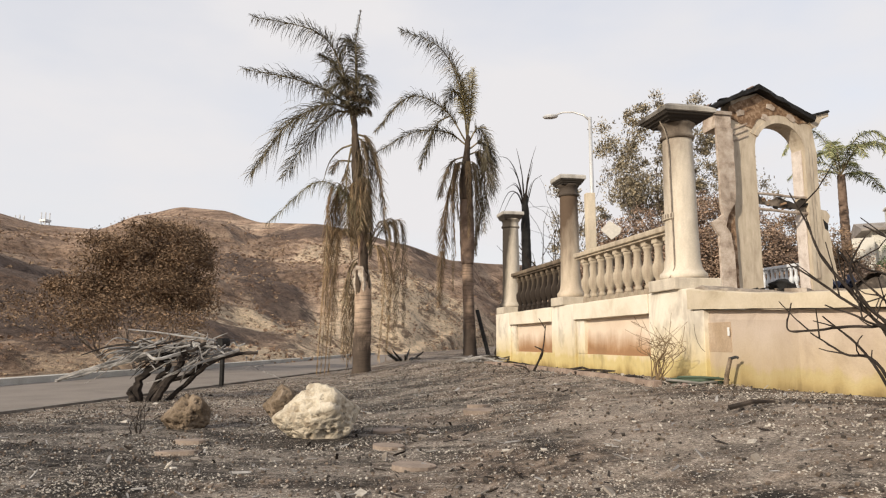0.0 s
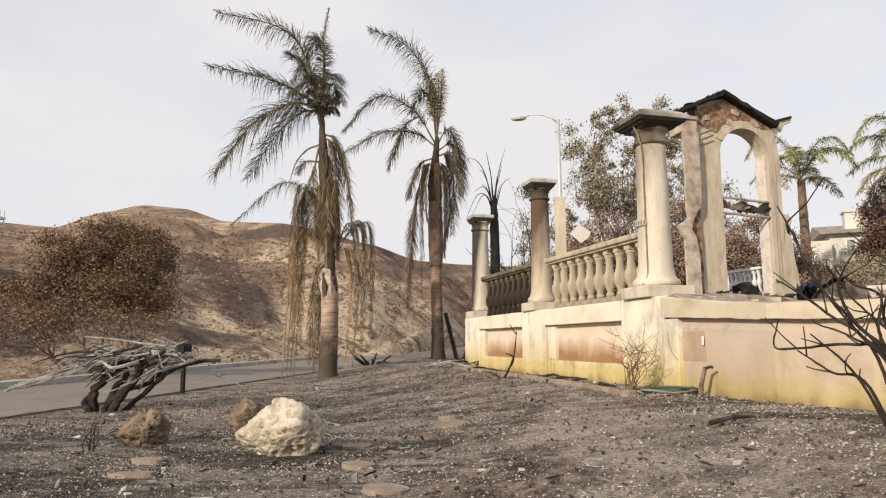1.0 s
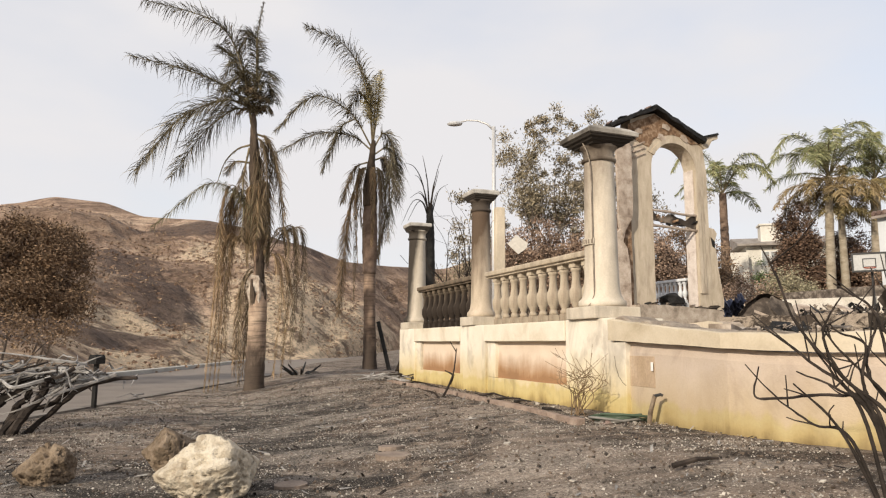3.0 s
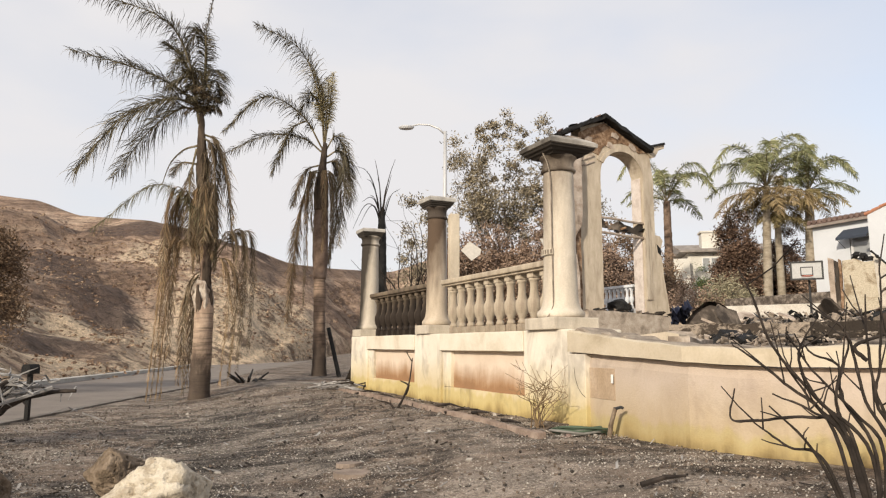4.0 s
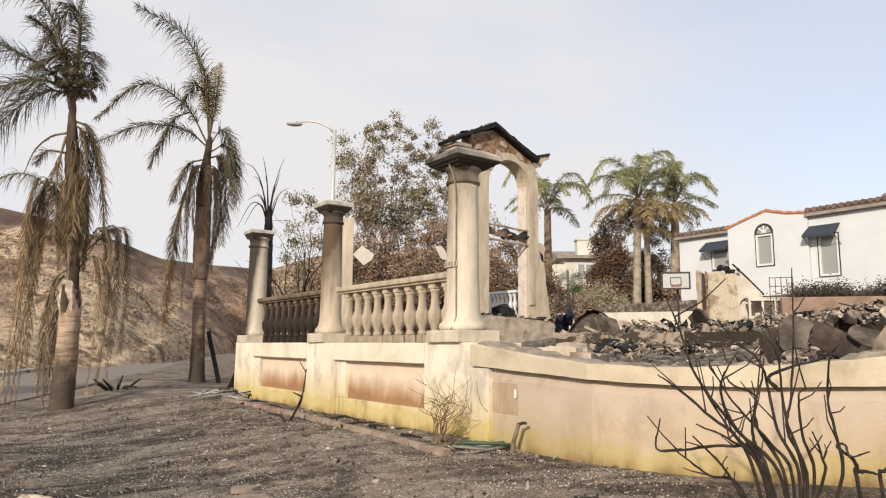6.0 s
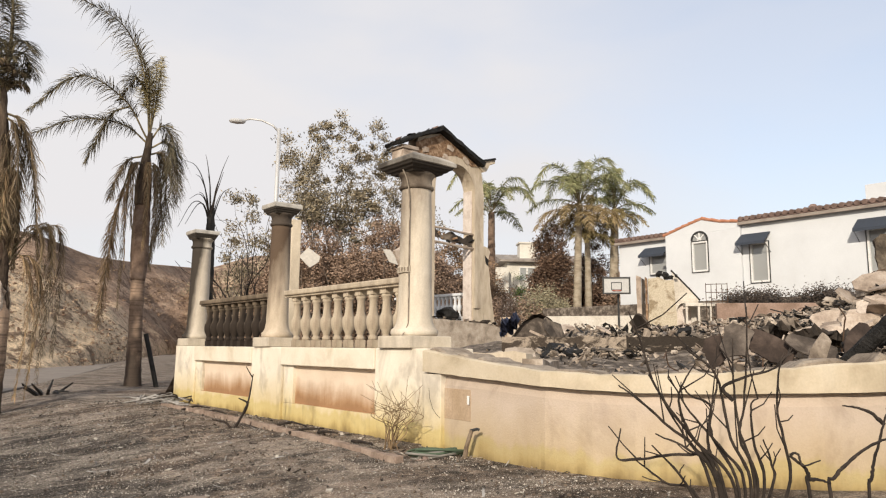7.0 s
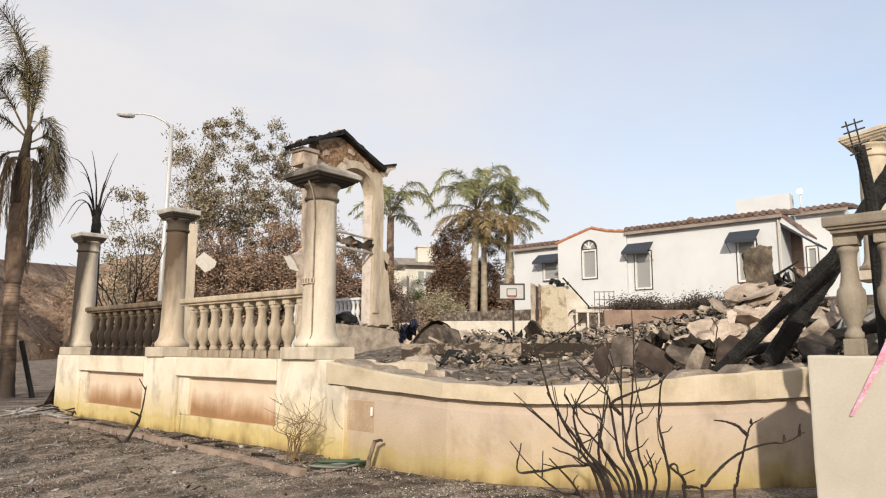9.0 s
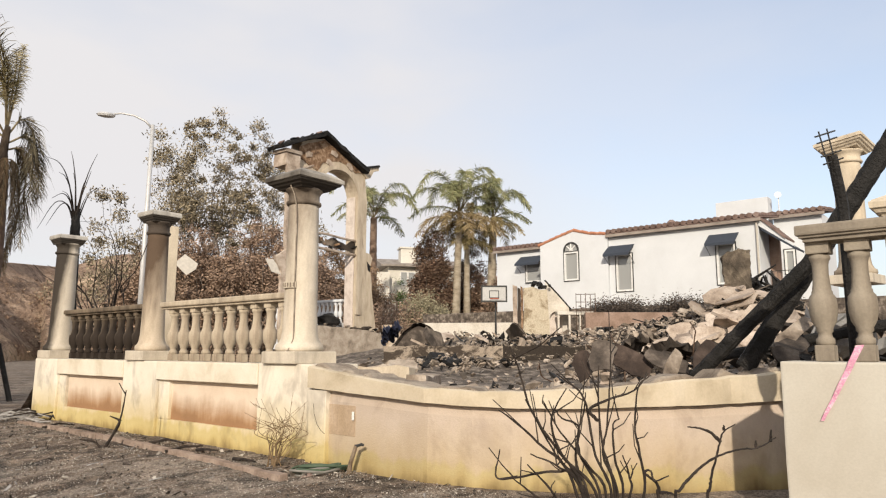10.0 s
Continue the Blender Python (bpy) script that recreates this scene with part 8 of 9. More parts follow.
for x, y, sx, sz, seed, label in ((13.2, 18.5, 1.0, 0.56, 34, "burnt dark hedge above the planter wall"), (14.9, 17.2, 1.2, 0.62, 32, "burnt dark hedge below the white house"), (16.6, 15.6, 1.3, 0.66, 33, "burnt dark hedge below the white house")):
    thicket("dry_hedge", x, y, 2.6, sx, 0.5, sz, 150, M_scrub, label, seed, 0.085, 110)
for k in range(9):
    a = radians(9 + 3.0 * k)
    thicket("ridge_tree", 105 * sin(a), 105 * cos(a), 7.5 + R.uniform(-1, 1), 4.0, 2.0, 5.5 + R.uniform(-1, 2), 60, M_pine if k % 2 else M_brown, "dark tree on the distant rise", 40 + k, 0.5, 6)

# brown-leaved tree on the bank across the street
def hill_under(x, y):
    return min(((v.co.x - x) ** 2 + (v.co.y - y) ** 2, v.co.z) for v in bpy.data.objects["hillside"].data.vertices)[1]


bank = hill_under(-14.75, 18.25)
lumps = [(0.9, 0, 3.7, 1.3, 1.0, 1.0), (0.0, 0, 3.85, 1.5, 1.1, 1.0), (-1.5, -0.2, 3.5, 1.2, 1.0, 1.0), (1.2, 0, 3.3, 1.0, 1.0, 1.2), (-0.3, 0, 2.95, 1.9, 1.1, 0.9), (-2.3, -0.3, 3.0, 0.8, 0.7, 0.9), (1.3, 0.1, 2.4, 0.8, 0.7, 0.6)]
broadleaf("scorched_tree", pose(-14.75, 18.25, 0.0, 0, 0, 12), "round scorched tree with dense rust-brown leaves across the street",
          [((0.1, 0, bank - 0.2), (0.15, 0, 1), 1.8), ((0.25, 0.1, bank - 0.2), (0.6, 0.1, 1), 1.8), ((-0.3, 0, bank - 0.2), (-0.7, -0.25, 0.9), 1.9), ((-0.1, 0.1, bank - 0.2), (-0.25, -0.1, 1), 2.0), ((-0.4, -0.1, bank - 0.2), (-1.1, -0.4, 0.75), 2.0), ((0.0, -0.2, bank - 0.2), (-0.05, -0.1, 1), 1.9)],
          3, M_rustleaf, 90, 0.048, 0.22, 8, 0.055, 0.62, 0.10, bark=M_palebough,
          extra=crown_clumps(lumps, 230, 0.17, 73))

# spiky burnt stump of a palm by the far column
st = thing("burnt_yucca", pose(-2.75, 20.9, 0.35), "charred yucca stump with bare upright spikes", "shrub")
trunk_part(st, [(0.05, -0.1, 0.20), (0.02, 2.5, 0.15), (0.0, 4.3, 0.14), (0.0, 4.9, 0.10), (0.02, 5.2, 0.05)], M_char)
for k, (dx, dz, b) in enumerate(((-0.95, 2.3, 0.2), (-0.62, 1.9, 0.1), (-0.30, 2.6, 0.05), (0.22, 1.8, 0.0), (0.50, 2.5, -0.05), (-0.7, 0.9, 0.35), (0.3, 1.1, 0.0), (-0.12, 1.5, 0.0), (0.1, 1.3, 0.0), (-1.05, -0.1, 0.75), (-0.8, 0.0, 0.65), (0.62, 1.5, 0.0), (-0.45, 1.2, 0.1), (0.36, 1.9, 0.0), (-0.2, 1.9, 0.0))):
    bm = bmesh.new()
    tube(bm, spline([(0, 0, 4.5), (dx * 0.22, R.uniform(-0.1, 0.1), 4.5 + dz * 0.45 + b), (dx * 0.50, R.uniform(-0.2, 0.2), 4.55 + dz * 0.68 + b), (dx * 0.85, R.uniform(-0.3, 0.3), 4.6 + dz * 0.82)], 4), [0.024 - 0.0016 * j for j in range(13)], 5)
    part("spike", bm, M_twig, st)
broadleaf("bare_shrub", pose(-2.3, 20.6, 0.4), "bare charred shrub by the far column", [((0, 0, 0), (0.10, 0, 1), 2.6), ((0.1, 0, 0), (0.35, 0, 1), 2.6), ((0.05, 0.1, 0), (0.22, 0.1, 1), 3.0)], 2, None, 0, 0, 0, 31, 0.075, 0.75, 0.18, "shrub", bark=M_twig)

# grey dead bush by the street: thick dark legs, long branches swept over to one side
bush = thing("dead_bush", pose(-6.55, 8.4, -0.03, 0, 0, 15), "grey dead bush with a flat tangled top", "shrub")
rnd = random.Random(77)
for path, r in (([(-0.22, 0, -0.1), (-0.20, 0, 0.35), (0.05, 0.05, 0.55), (0.30, 0.1, 0.72)], 0.075), ([(-0.10, 0.1, -0.1), (0.02, 0.1, 0.30), (0.18, 0.1, 0.55), (0.12, 0.12, 0.85)], 0.06), ([(0.05, -0.1, -0.1), (0.22, -0.1, 0.25), (0.42, -0.05, 0.55), (0.45, 0, 0.85)], 0.07),
                ([(0.12, 0, -0.1), (0.45, 0.05, 0.25), (0.85, 0.1, 0.60), (1.25, 0.1, 0.72), (1.55, 0.1, 0.74)], 0.045), ([(-0.05, -0.05, 0.0), (0.1, 0.1, 0.28), (0.5, 0.2, 0.42), (0.75, 0.2, 0.75)], 0.05), ([(-0.22, -0.05, -0.05), (-0.30, -0.05, 0.15), (-0.25, 0, 0.3)], 0.06)):
    bm = bmesh.new()
    pts = [p + Vector((rnd.gauss(0, 0.012), rnd.gauss(0, 0.012), 0)) for p in spline(path, 5)]
    tube(bm, pts, [r * (1 - 0.5 * k / len(pts)) * rnd.uniform(0.85, 1.15) for k in range(len(pts))], 7)
    part("limb", bm, M_twig, bush)
for group, mat in ((0, M_grey), (1, M_twig)):
    bm = bmesh.new()
    for k in range(40 if group == 0 else 12):
        x0, y0 = rnd.uniform(-0.2, 1.35), rnd.gauss(0, 0.30)
        z0 = 0.78 + rnd.uniform(-0.05, 0.28) * (1 - abs(x0 - 0.5) * 0.5)
        long = rnd.uniform(0.3, 1.1)
        x1 = max(-1.45, x0 - long)
        slope = 0.27 + rnd.gauss(0, 0.13)
        z1 = max(0.30, z0 - slope * (x0 - x1) - 0.03)
        pts = spline([(x0, y0, z0), (x0 + (x1 - x0) * 0.35, y0 + rnd.gauss(0, 0.10), z0 + (z1 - z0) * 0.25 + rnd.gauss(0.0, 0.06)), (x0 + (x1 - x0) * 0.7, y0 + rnd.gauss(0, 0.14), z0 + (z1 - z0) * 0.66 + rnd.gauss(0, 0.06)), (x1, y0 * 0.6 + rnd.gauss(0, 0.08), z1)], 4)
        r = rnd.uniform(0.012, 0.030)
        tube(bm, pts, [r * (1 - 0.75 * j / len(pts)) for j in range(len(pts))], 5)
    for k in range(60 if group == 0 else 24):
        x0, y0 = rnd.gauss(0.45, 0.42), rnd.gauss(0, 0.28)
        z0 = 0.80 + rnd.uniform(-0.14, 0.22) - 0.25 * (x0 - 0.45) ** 2
        a = rnd.uniform(0, tau)
        long = rnd.uniform(0.12, 0.42)
        q = Vector((x0 + cos(a) * long, y0 + sin(a) * long * 0.7, z0 + rnd.gauss(-0.04, 0.10)))
        tube(bm, [(x0, y0, z0), ((x0 + q.x) / 2 + rnd.gauss(0, 0.03), (y0 + q.y) / 2, (z0 + q.z) / 2 + rnd.gauss(0.02, 0.03)), q], [rnd.uniform(0.008, 0.018), 0.010, 0.004], 4)
    tagged(part("tangle", bm, mat, bush), kind="stuff")
bm = bmesh.new()
for k in range(5):
    y0 = rnd.gauss(0, 0.12)
    tube(bm, spline([(0.2, y0, 0.80), (-0.45, y0 - 0.05, 0.62 + rnd.gauss(0, 0.03)), (-1.05, y0 - 0.05, 0.46 + rnd.gauss(0, 0.03)), (-1.50 + rnd.random() * 0.2, y0 * 0.5, 0.34 + rnd.gauss(0, 0.02))], 4), [0.030 - 0.0018 * j for j in range(13)], 5)
part("sweeping_branch", bm, M_grey, bush)
bm = bmesh.new()
tube(bm, spline([(0.9, 0.05, 0.93), (0.4, 0, 1.0), (0.0, 0, 1.06), (-0.42, 0, 1.1)], 4), [0.02 - 0.0011 * j for j in range(13)], 5)
part("sweeping_branch", bm, M_grey, bush)


# bare shrub in front of the wall
def stem_shrub(name, m, stems, label, mat, r0, seed, side=3, rmin=0.003):
    rnd = random.Random(seed)
    t = thing(name, m, label, "shrub", "bare shrubs")
    for pts in stems:
        path = spline(pts, 7)
        n = len(path)
        path = [p + Vector((rnd.gauss(0, 0.0010), rnd.gauss(0, 0.0012), rnd.gauss(0, 0.0010))) for p in path]
        bm = bmesh.new()
        tube(bm, path, [max(rmin, r0 * (1 - 0.70 * k / n) * (1.18 if k % 7 == 3 else 1)) for k in range(n)], 6)
        for _ in range(side):
            k = rnd.randint(n // 3, n - 2)
            d = (path[k + 1] - path[k]).normalized()
            w = (d * 0.6 + Vector((rnd.gauss(0, 1), rnd.gauss(0, 1), rnd.gauss(0.4, 0.6))).normalized()).normalized()
            long = rnd.uniform(0.06, 0.28) * (path[-1] - path[0]).length
            q = path[k] + w * long * 0.5 + Vector((rnd.gauss(0, 0.02), rnd.gauss(0, 0.02), 0))
            tube(bm, [path[k], q, q + (w + Vector((0, 0, rnd.uniform(-0.1, 0.7)))).normalized() * long * 0.5], [r0 * 0.45, r0 * 0.32, rmin], 5)
        part("stem", bm, mat, t)
    return t
# ---------- bare shrub by the wall, rocks, edging, litter ----------
stem_shrub("bare_shrub", pose(2.06, 3.68, 0.12), [
    [(0.01, -0.01, 0.0), (0.02, 0.0, 0.63), (-0.25, -0.02, 0.92), (-0.46, -0.03, 1.19), (-0.54, -0.04, 1.42), (-0.62, -0.06, 1.59)],
    [(0.02, -0.04, 0.0), (-0.05, 0.0, 0.64), (-0.27, 0.01, 0.92), (-0.47, 0.02, 1.25)],
    [(0.04, -0.02, 0.0), (-0.08, 0.0, 0.68), (-0.27, -0.03, 0.95), (-0.34, -0.06, 1.11), (-0.32, -0.08, 1.21), (-0.26, -0.11, 1.32)],
    [(0.06, -0.0, 0.0), (-0.1, 0.0, 0.71), (-0.15, -0.02, 0.91), (-0.13, -0.03, 1.08), (-0.26, -0.05, 1.14), (-0.31, -0.06, 1.19)],
    [(0.0, 0.01, 0.0), (0.12, 0.0, 0.62), (0.02, 0.02, 0.9), (-0.04, 0.04, 1.24), (-0.15, 0.06, 1.35), (-0.22, 0.07, 1.4)],
    [(0.02, 0.04, 0.0), (0.16, 0.0, 0.62), (0.05, -0.02, 0.9), (0.07, -0.04, 1.08), (0.09, -0.06, 1.38), (0.09, -0.08, 1.63)],
    [(0.03, 0.02, 0.0), (0.14, 0.0, 0.62), (0.06, 0.0, 0.97), (0.04, 0.0, 1.25), (0.05, 0.0, 1.45)],
    [(0.03, 0.01, 0.0), (0.2, 0.0, 0.62), (0.13, -0.03, 0.87), (0.1, -0.06, 1.08), (0.13, -0.09, 1.13)],
    [(-0.05, 0.04, 0.0), (0.24, 0.0, 0.61), (0.24, -0.02, 0.76), (0.18, -0.04, 0.9)],
    [(0.03, 0.04, 0.0), (0.35, 0.0, 0.61), (0.34, -0.0, 0.89), (0.31, -0.0, 1.06), (0.34, -0.01, 1.31), (0.43, -0.01, 1.38)],
    [(0.05, -0.01, 0.0), (-0.08, 0.0, 0.74), (-0.27, 0.01, 0.82), (-0.55, 0.02, 0.8), (-0.66, 0.04, 0.81), (-0.63, 0.05, 0.96)],
    [(-0.0, 0.04, 0.0), (-0.21, 0.0, 0.59), (-0.38, 0.03, 0.67), (-0.54, 0.06, 0.79)],
    [(-0.04, -0.04, 0.0), (-0.16, 0.0, 0.75), (-0.38, 0.03, 0.99), (-0.53, 0.05, 1.12), (-0.62, 0.08, 1.19)],
    [(0.06, -0.01, 0.0), (-0.1, 0.0, 0.69), (-0.29, -0.03, 0.86), (-0.48, -0.05, 0.94)],
    [(0.03, 0.0, 1.11), (-0.02, 0.01, 1.18), (0.13, 0.01, 1.24), (0.33, 0.02, 1.29), (0.46, 0.03, 1.4)],
    [(0.01, -0.01, 0.0), (-0.25, 0.0, 0.62), (-0.49, -0.03, 0.88)],
    [(0.01, 0.01, 0.0), (0.08, 0.0, 0.63), (-0.05, -0.01, 0.84), (-0.25, -0.02, 1.05), (-0.38, -0.03, 1.25)],
    [(0.03, 0.04, 0.0), (0.04, 0.0, 0.63), (-0.1, 0.03, 0.94), (-0.03, 0.06, 1.17), (0.0, 0.08, 1.28)],
], "leafless burnt shrub with black stems in front of the wall", M_twig, 0.0112, 5, 3)
stem_shrub("bare_shrub", pose(2.36, 3.05, 0.12), [
    [(-0.088, 0.0, 0.0), (-0.177, 0.0, 0.4), (-0.221, 0.0, 0.761), (-0.196, -0.004, 0.798), (-0.132, -0.008, 0.857), (-0.021, -0.012, 0.928), (0.092, -0.016, 0.972), (0.225, -0.02, 0.995), (0.34, -0.024, 0.997), (0.419, -0.028, 1.019), (0.489, -0.032, 1.051)],
    [(-0.001, 0.0, 0.0), (-0.002, 0.0, 0.4), (-0.003, 0.0, 0.746), (0.011, -0.004, 0.79), (0.026, -0.008, 0.868), (0.056, -0.012, 0.945), (0.091, -0.016, 1.044), (0.121, -0.02, 1.101), (0.203, -0.024, 1.135)],
    [(0.107, 0.0, 1.042), (0.045, -0.004, 1.088), (-0.032, -0.008, 1.118), (-0.128, -0.012, 1.131)],
    [(-0.134, 0.0, 0.0), (-0.269, 0.0, 0.4), (-0.336, 0.0, 0.77), (-0.332, -0.004, 0.807), (-0.35, -0.008, 0.85), (-0.392, -0.012, 0.88), (-0.428, -0.016, 0.904), (-0.419, -0.02, 0.92), (-0.395, -0.024, 0.914), (-0.388, -0.028, 0.876), (-0.366, -0.032, 0.864), (-0.289, -0.036, 0.887)],
    [(-0.329, 0.0, 0.797), (-0.276, -0.004, 0.794), (-0.218, -0.008, 0.777)],
    [(0.369, 0.0, 0.993), (0.365, -0.004, 1.038)],
    [(0.48, 0.0, 1.025), (0.488, -0.004, 1.093)],
    [(-0.144, 0.0, 0.842), (-0.114, -0.004, 0.859)],
    [(0.14, 0.0, 1.099), (0.134, -0.004, 1.131)],
], "leafless burnt sapling with curling stems by the end pier", M_twig, 0.0105, 8, 0)
stem_shrub("bare_shrub", pose(-1.08, 10.35, 0.34), [
    [(0, 0, 0), (0.12, -0.02, 0.22), (0.20, -0.02, 0.45), (0.24, 0, 0.78)],
    [(0.14, 0, 0.25), (0.18, 0, 0.38), (0.06, 0, 0.45)],
    [(0, 0, 0), (-0.1, 0, 0.12), (-0.28, 0, 0.16)],
], "single charred sapling by the brick edging", M_twig, 0.022, 3, 1, 0.006)
rnd = random.Random(41)
stem_shrub("dry_shrub", pose(0.78, 7.9, 0.36), [[(rnd.gauss(0, 0.05), rnd.gauss(0, 0.04), 0), (rnd.gauss(0, 0.08), rnd.gauss(0, 0.06), 0.25), (rnd.gauss(0, 0.14), rnd.gauss(0, 0.09), 0.42), (rnd.gauss(0, 0.18), rnd.gauss(0, 0.1), rnd.uniform(0.40, 0.78))] for _ in range(22)],
           "dry tan twiggy shrub against the pier", weathered("tan_twig", (0.12, 0.08, 0.045), (0.22, 0.15, 0.085), (0.32, 0.235, 0.14), 8, 30), 0.0055, 9, 4, 0.002)
stem_shrub("bare_shrub", pose(-4.0, 4.95, -0.02), [[(rnd.gauss(0, 0.03), rnd.gauss(0, 0.03), 0), (rnd.gauss(0, 0.06), rnd.gauss(0, 0.05), 0.12), (rnd.gauss(0, 0.14), rnd.gauss(0, 0.1), 0.3)] for _ in range(7)],
           "small leafless weed in the ash", M_twig, 0.006, 12, 2, 0.002)
stem_shrub("burnt_agave", pose(-5.9, 18.3, 0.15), [[(0, 0, 0), (0.3 * cos(a), 0.3 * sin(a), 0.25), (0.75 * cos(a) * rnd.uniform(0.6, 1), 0.75 * sin(a), rnd.uniform(0.1, 0.5))] for a in [tau * k / 11 for k in range(11)]],
           "charred spiky agave by the street", M_char, 0.05, 14, 0, 0.012)
beam("charred_log", (-3.62, 19.3, 0.30), (-4.02, 19.45, 1.80), 0.055, 0.055, "charred limb leaning against the palm trunk")


RC = random.Random(23)
CUTS = [Vector((RC.gauss(0, 1), RC.gauss(0, 1), RC.gauss(0, 1))).normalized() for _ in range(18)]


def rock(name, x, y, z, sx, sy, sz, rot, mat, label, seed, pits=0.12):
    bm = bmesh.new()
    bmesh.ops.create_icosphere(bm, subdivisions=5, radius=1.0)
    for v in bm.verts:
        d = v.co.normalized()
        k = 1 + 0.22 * noise.noise(d * 1.3 + Vector((seed, 0, 0))) + 0.10 * noise.noise(d * 2.6 + Vector((0, seed, 0)))
        # broken facets: planes cut the lump, then cracks and pits
        for ax in CUTS:
            over = (d * k).dot(ax) - 0.60
            if over > 0:
                k -= over * 0.97
        k -= pits * 0.7 * max(0.0, noise.noise(d * 3.4 + Vector((seed, seed, 0))) - 0.12) * 1.5
        k -= 0.20 * max(0.0, 0.06 - abs(noise.noise(d * 2.1 + Vector((seed, 2, seed))))) * 16
        k -= 0.08 * max(0.0, 0.06 - abs(noise.noise(d * 4.3 + Vector((3, seed, seed))))) * 16
        k -= 0.02 * abs(noise.noise(d * 9 + Vector((0, 0, seed)))) + 0.012 * abs(noise.noise(d * 21))
        c = d * k
        c.z = max(-0.75, c.z)
        v.co = Vector((c.x * sx, c.y * sy, c.z * sz))
    return tagged(part(name, bm, mat, m=pose(x, y, z, 0, 0, rot), smooth=True), label, "rock", "lot boulders")


M_lime = weathered("pale_boulder", (0.28, 0.215, 0.145), (0.60, 0.53, 0.42), (0.74, 0.68, 0.58), 5.0, 45, 0.95, 0.9, 0.02)
M_brownrock = weathered("brown_boulder", (0.10, 0.075, 0.05), (0.22, 0.165, 0.115), (0.34, 0.27, 0.20), 7.0, 45, 0.95, 1.0, 0.02)
rock("boulder", -2.17, 5.05, 0.22, 0.50, 0.38, 0.36, 20, M_lime, "large pale pitted boulder on the burnt lot", 2.0, 0.10)
rock("boulder", -2.98, 5.95, 0.20, 0.36, 0.30, 0.29, -10, M_brownrock, "round brown boulder behind the pale one", 5.0, 0.08)
rock("boulder", -3.72, 5.36, 0.15, 0.31, 0.27, 0.27, 40, M_brownrock, "small rough brown boulder", 9.0, 0.34)

M_flag = weathered("stepping_stone", (0.20, 0.155, 0.125), (0.29, 0.23, 0.185), (0.36, 0.29, 0.24), 5, 50, 0.95)
for x, y, sx, sy, rot in ((-0.90, 3.82, 0.15, 0.12, 10), (-1.37, 4.62, 0.14, 0.11, -20), (-1.70, 5.48, 0.14, 0.11, 30), (-1.02, 6.35, 0.17, 0.13, 0), (-1.12, 6.75, 0.15, 0.12, 60), (-3.12, 4.53, 0.16, 0.09, -15), (-2.85, 3.98, 0.17, 0.08, 10)):
    bm = bmesh.new()
    outline = []
    for k in range(16):
        a = tau * k / 16
        w = 1 + 0.10 * noise.noise(Vector((x + cos(a), y + sin(a), 0)))
        outline.append((cos(a) * sx * w, sin(a) * sy * w))
    prism(bm, outline, -0.03, 0.022, "z")
    tagged(part("stepping_stone", bm, M_flag, m=pose(x, y, ground_height(x, y) + 0.008, R.uniform(-3, 3), R.uniform(-3, 3), rot)), "flat round stepping stone dusted with ash", "stepping stone", "stepping stones")

# brick edging along the bed at the wall's foot
edging = thing("brick_edging", Matrix.Identity(4), "line of weathered bricks edging the bed along the wall", "edging", kind="structure")
M_brick = weathered("old_brick", (0.16, 0.12, 0.095), (0.30, 0.225, 0.18), (0.42, 0.34, 0.28), 5, 45, 0.95)
bm = bmesh.new()
box(bm, (-0.108, -0.048, -0.05), (0.108, 0.048, 0.035), 0.006)
brick0 = part("brick", bm, M_brick, edging)
E0, E1 = Vector((-2.62, 14.05, 0)), Vector((0.82, 7.10, 0))
count = int((E1 - E0).length / 0.226)
edge_deg = math.degrees(atan2(E1.y - E0.y, E1.x - E0.x))
for k in range(count):
    p = E0.lerp(E1, (k + 0.5) / count)
    p.x += 0.10 * sin(k * 0.12) + R.gauss(0, 0.006)
    m = pose(p.x, p.y, ground_height(p.x, p.y) + 0.02 + R.gauss(0, 0.004), R.gauss(0, 2), R.gauss(0, 2), edge_deg + R.gauss(0, 2.5))
    ob = brick0 if k == 0 else new("brick", brick0.data)
    ob.matrix_basis = m
    if k:
        ob.parent = edging

# garden hose heap and its leaning spigot post
hose = thing("garden_hose", pose(1.20, 7.38, 0.37), "heap of faded green garden hose by the wall", "hose")
for c, mat, n in (((0, 0), plain("green_hose", (0.075, 0.11, 0.072), 0.6), 4), ((-0.08, -0.05), plain("grey_hose", (0.22, 0.21, 0.19), 0.6), 2)):
    bm = bmesh.new()
    pts = []
    for k in range(n * 18):
        a = tau * k / 18
        rr = 0.24 + 0.05 * sin(k * 0.31)
        pts.append((c[0] + rr * cos(a) + 0.05 * sin(k * 0.11), c[1] + rr * 0.55 * sin(a), 0.03 + 0.018 * k / 18 + 0.02 * sin(k * 0.5)))
    tube(bm, pts, 0.013, 6)
    part("coil", bm, mat, hose, smooth=True)
bm = bmesh.new()
chunk(bm, pose(-0.16, -0.14, 0.02, 0, 0, 20), 0.12, 0.06, 0.035)
part("clay_shard", bm, M_tile, hose)
post = thing("spigot_post", pose(1.42, 7.22, 0.33), "leaning burnt garden spigot post", "post")
bm = bmesh.new()
tube(bm, [(0, 0, -0.05), (0.02, -0.04, 0.18), (0.06, -0.10, 0.36)], [0.028, 0.024, 0.022], 8)
part("stake", bm, M_brownrock, post)
bm = bmesh.new()
tube(bm, [(0.05, -0.10, 0.35), (0.11, -0.13, 0.37), (0.13, -0.14, 0.36)], 0.016, 6)
part("tap", bm, M_dark, post)
bm = bmesh.new()
box(bm, (-0.018, -0.006, -0.045), (0.018, 0.0, 0.045), 0.002)
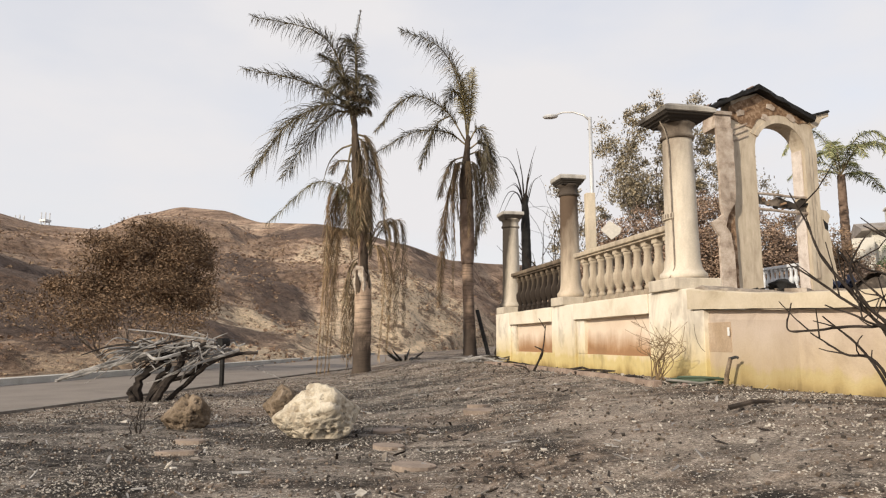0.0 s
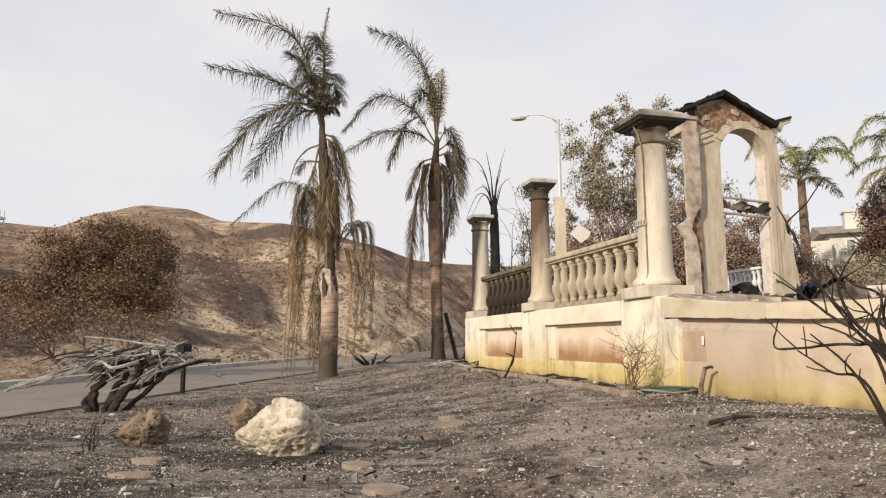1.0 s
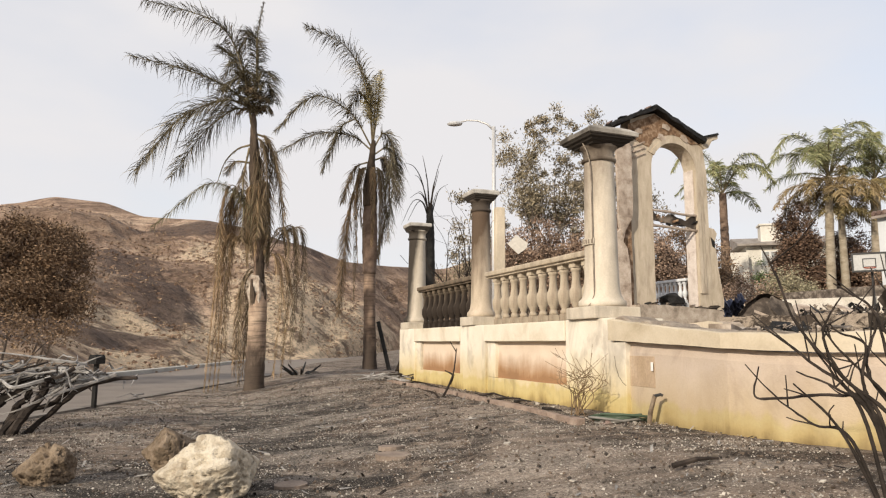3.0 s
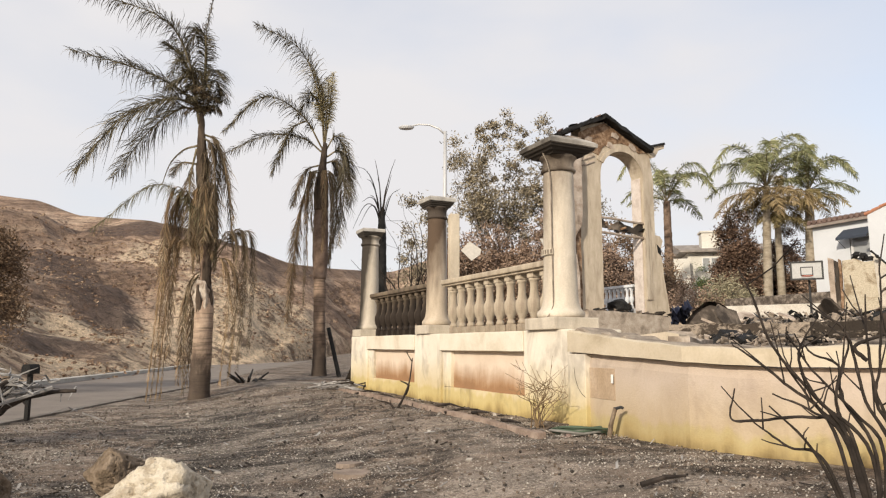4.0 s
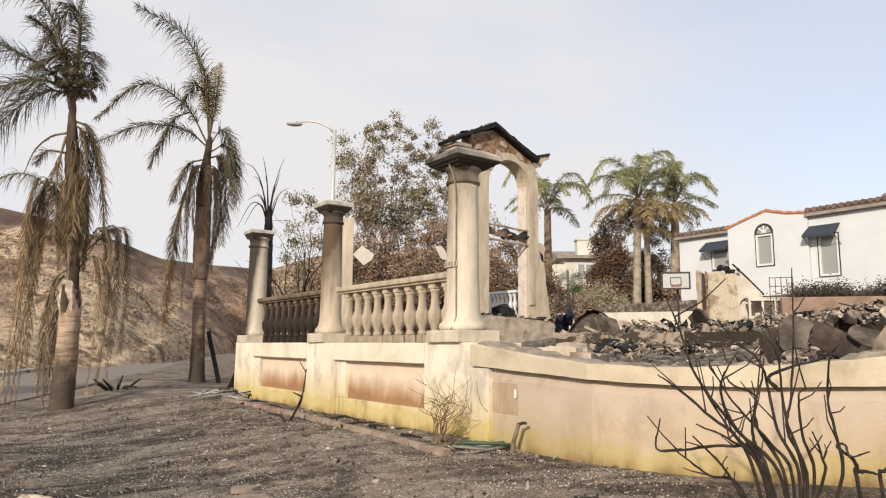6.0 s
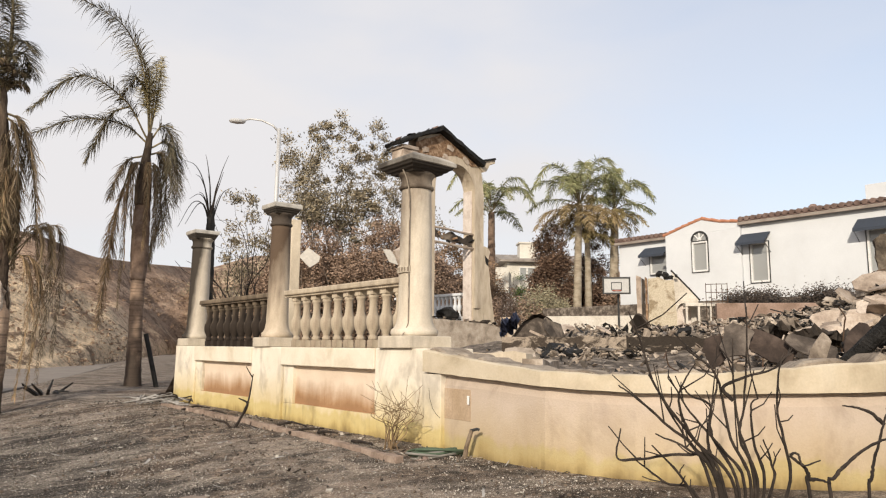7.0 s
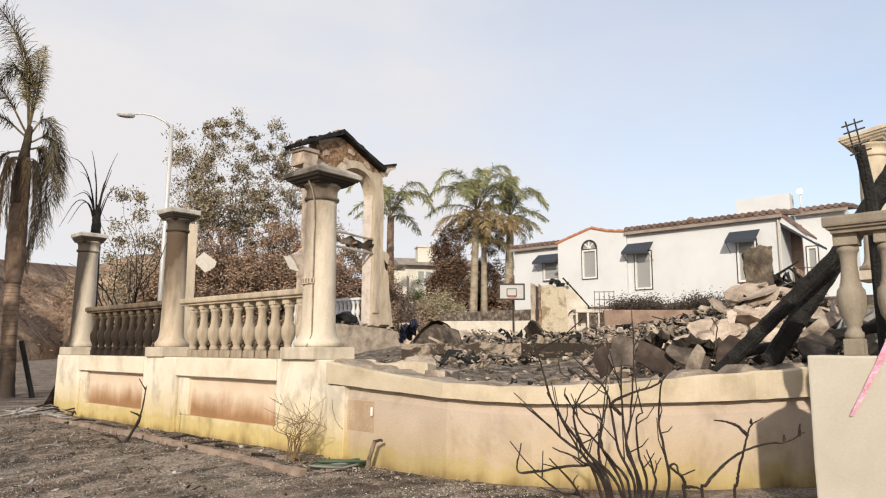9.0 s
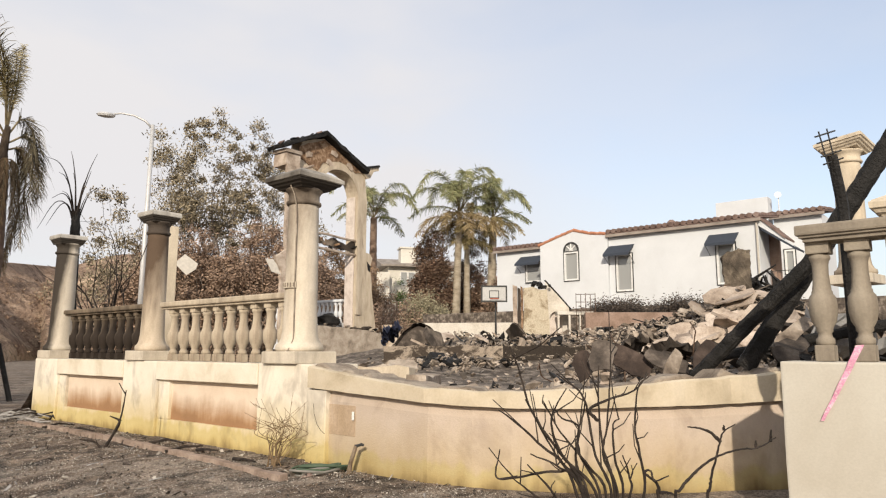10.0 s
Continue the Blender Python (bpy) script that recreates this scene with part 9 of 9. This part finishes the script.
tagged(part("white_tag", bm, plain("tag_white", (0.8, 0.8, 0.78)), m=pose(1.505, 7.36, 0.965, 0, 0, -66)), "small white tag fixed to the wall", "tag")

# fallen sticks by the far pier and along the bed
sticks = [(-2.95, 15.2, 0.9, 20), (-3.2, 15.6, 0.7, 80), (-2.5, 14.4, 0.8, -50), (-2.2, 13.6, 0.6, -62), (-0.3, 10.2, 0.5, -30), (0.15, 9.1, 0.6, -70), (-0.1, 9.4, 0.45, 10), (-1.9, 13.0, 0.5, 30), (0.5, 8.3, 0.4, -60), (-1.5, 12.2, 0.5, -40), (1.35, 4.9, 0.35, 20), (-2.7, 14.9, 0.7, -20)]
for k, (x, y, long, deg) in enumerate(sticks):
    bm = bmesh.new()
    tube(bm, [(-long / 2, 0, 0), (0, R.uniform(-0.06, 0.06), R.uniform(0, 0.05)), (long / 2, 0, R.uniform(0, 0.06))], [0.022, 0.018, 0.009], 6)
    pale = k in (0, 1, 2, 3, 11)
    tagged(part("fallen_stick", bm, M_grey if pale else M_twig, m=pose(x, y, ground_height(x, y) + 0.025, 0, 0, deg)), "pale bleached stick on the ash" if pale else "charred stick lying on the bed", "stick", "fallen sticks")

# pale tangle of dry sticks at the far pier's foot
heap = thing("stick_heap", pose(-2.75, 14.75, 0), "heap of bleached dry sticks at the wall's far end", "stick heap")
for k in range(26):
    a, long = R.uniform(0, tau), R.uniform(0.18, 0.55)
    ox, oy = R.gauss(0, 0.28), R.gauss(0, 0.4)
    zz = ground_height(-2.75 + ox, 14.75 + oy) + 0.03
    bm = bmesh.new()
    tube(bm, [(ox - cos(a) * long, oy - sin(a) * long, zz), (ox, oy + R.gauss(0, 0.05), zz + R.uniform(0.03, 0.14)), (ox + cos(a) * long, oy + sin(a) * long, zz + R.uniform(0, 0.1))], [0.014, 0.018, 0.007], 5)
    part("stick", bm, M_grey if k % 4 else M_twig, heap)

# loose litter nobody could count
def scatter(name, material, n, size, label, rnd, flat=0.4, where=None, long=1.0):
    bm_v, bm_f = [], []
    for _ in range(n):
        while True:
            y = 2.2 + 13.5 * rnd.random() ** 1.6
            x = rnd.uniform(-7.5, 3.2)
            if x > road_edge(y) + 0.2 and outside_wall(x, y) > 0.05 and (x < 1.6 or y < 6.9 - 1.1 * (x - 1.6)) and (where is None or where(x, y)):
                break
        s = size * (0.35 + rnd.random() ** 2 * 1.3)
        z = ground_height(x, y) + 0.012
        m = pose(x, y, z, rnd.gauss(0, 20), rnd.gauss(0, 20), rnd.uniform(0, 360))
        o = len(bm_v)
        k = [rnd.uniform(0.5, 1.0) for _ in range(8)]
        for j, (a, b, c) in enumerate(((-1, -1, -1), (1, -1, -1), (1, 1, -1), (-1, 1, -1), (-1, -1, 1), (1, -1, 1), (1, 1, 1), (-1, 1, 1))):
            bm_v.append(m @ Vector((a * s * k[j] * long, b * s * k[(j + 3) % 8] / long, c * s * flat)))
        bm_f += [tuple(o + i for i in f) for f in ((0, 3, 2, 1), (4, 5, 6, 7), (0, 1, 5, 4), (1, 2, 6, 5), (2, 3, 7, 6), (3, 0, 4, 7))]
    me = bpy.data.meshes.new(name)
    me.from_pydata(bm_v, [], bm_f)
    me.materials.append(material)
    return tagged(new(name, me), label, "litter", kind="stuff")


rnd = random.Random(91)
M_chip = weathered("pale_chips", (0.40, 0.35, 0.30), (0.58, 0.53, 0.46), (0.74, 0.69, 0.61), 9, 40, 0.95, island=0.4)
M_clod = weathered("dark_clods", (0.03, 0.026, 0.022), (0.075, 0.064, 0.055), (0.15, 0.13, 0.11), 9, 40, 0.95, island=0.5)
scatter("pale_chips", M_chip, 13000, 0.0052, "pale chips of ash and plaster strewn over burnt earth", rnd)
scatter("ash_flecks", M_chip, 22000, 0.0045, "drifts of fine pale ash flecks over burnt earth", rnd, 0.3, lambda x, y: noise.noise(Vector((x * 0.9, y * 1.5, 4.0))) + 0.5 * noise.noise(Vector((x * 3.1, y * 3.1, 7.0))) > 0.12)
scatter("pale_flakes", M_chip, 190, 0.021, "larger pale flakes of plaster on burnt earth", rnd, 0.18)
scatter("bark_scraps", weathered("bark_scraps", (0.12, 0.10, 0.085), (0.26, 0.225, 0.19), (0.42, 0.38, 0.33), 9, 40, 0.95, island=0.5), 420, 0.024, "grey-brown scraps of bark and ash lying on burnt earth", rnd, 0.16, None, 1.35)
scatter("dark_clods", M_clod, 3800, 0.009, "dark clods and cinders strewn over burnt earth", rnd, 0.6)
scatter("brown_clods", weathered("brown_clods", (0.09, 0.068, 0.052), (0.17, 0.13, 0.10), (0.27, 0.21, 0.165), 9, 40, 0.95, island=0.5), 6000, 0.009, "brown crumbs of earth over the burnt lot", rnd, 0.6)
scatter("charred_twigs", M_twig, 800, 0.020, "charred twigs strewn over burnt earth", rnd, 0.1, None, 2.2)
scatter("pale_twigs", M_grey, 900, 0.022, "bleached twigs strewn over burnt earth", rnd, 0.08, None, 2.4)
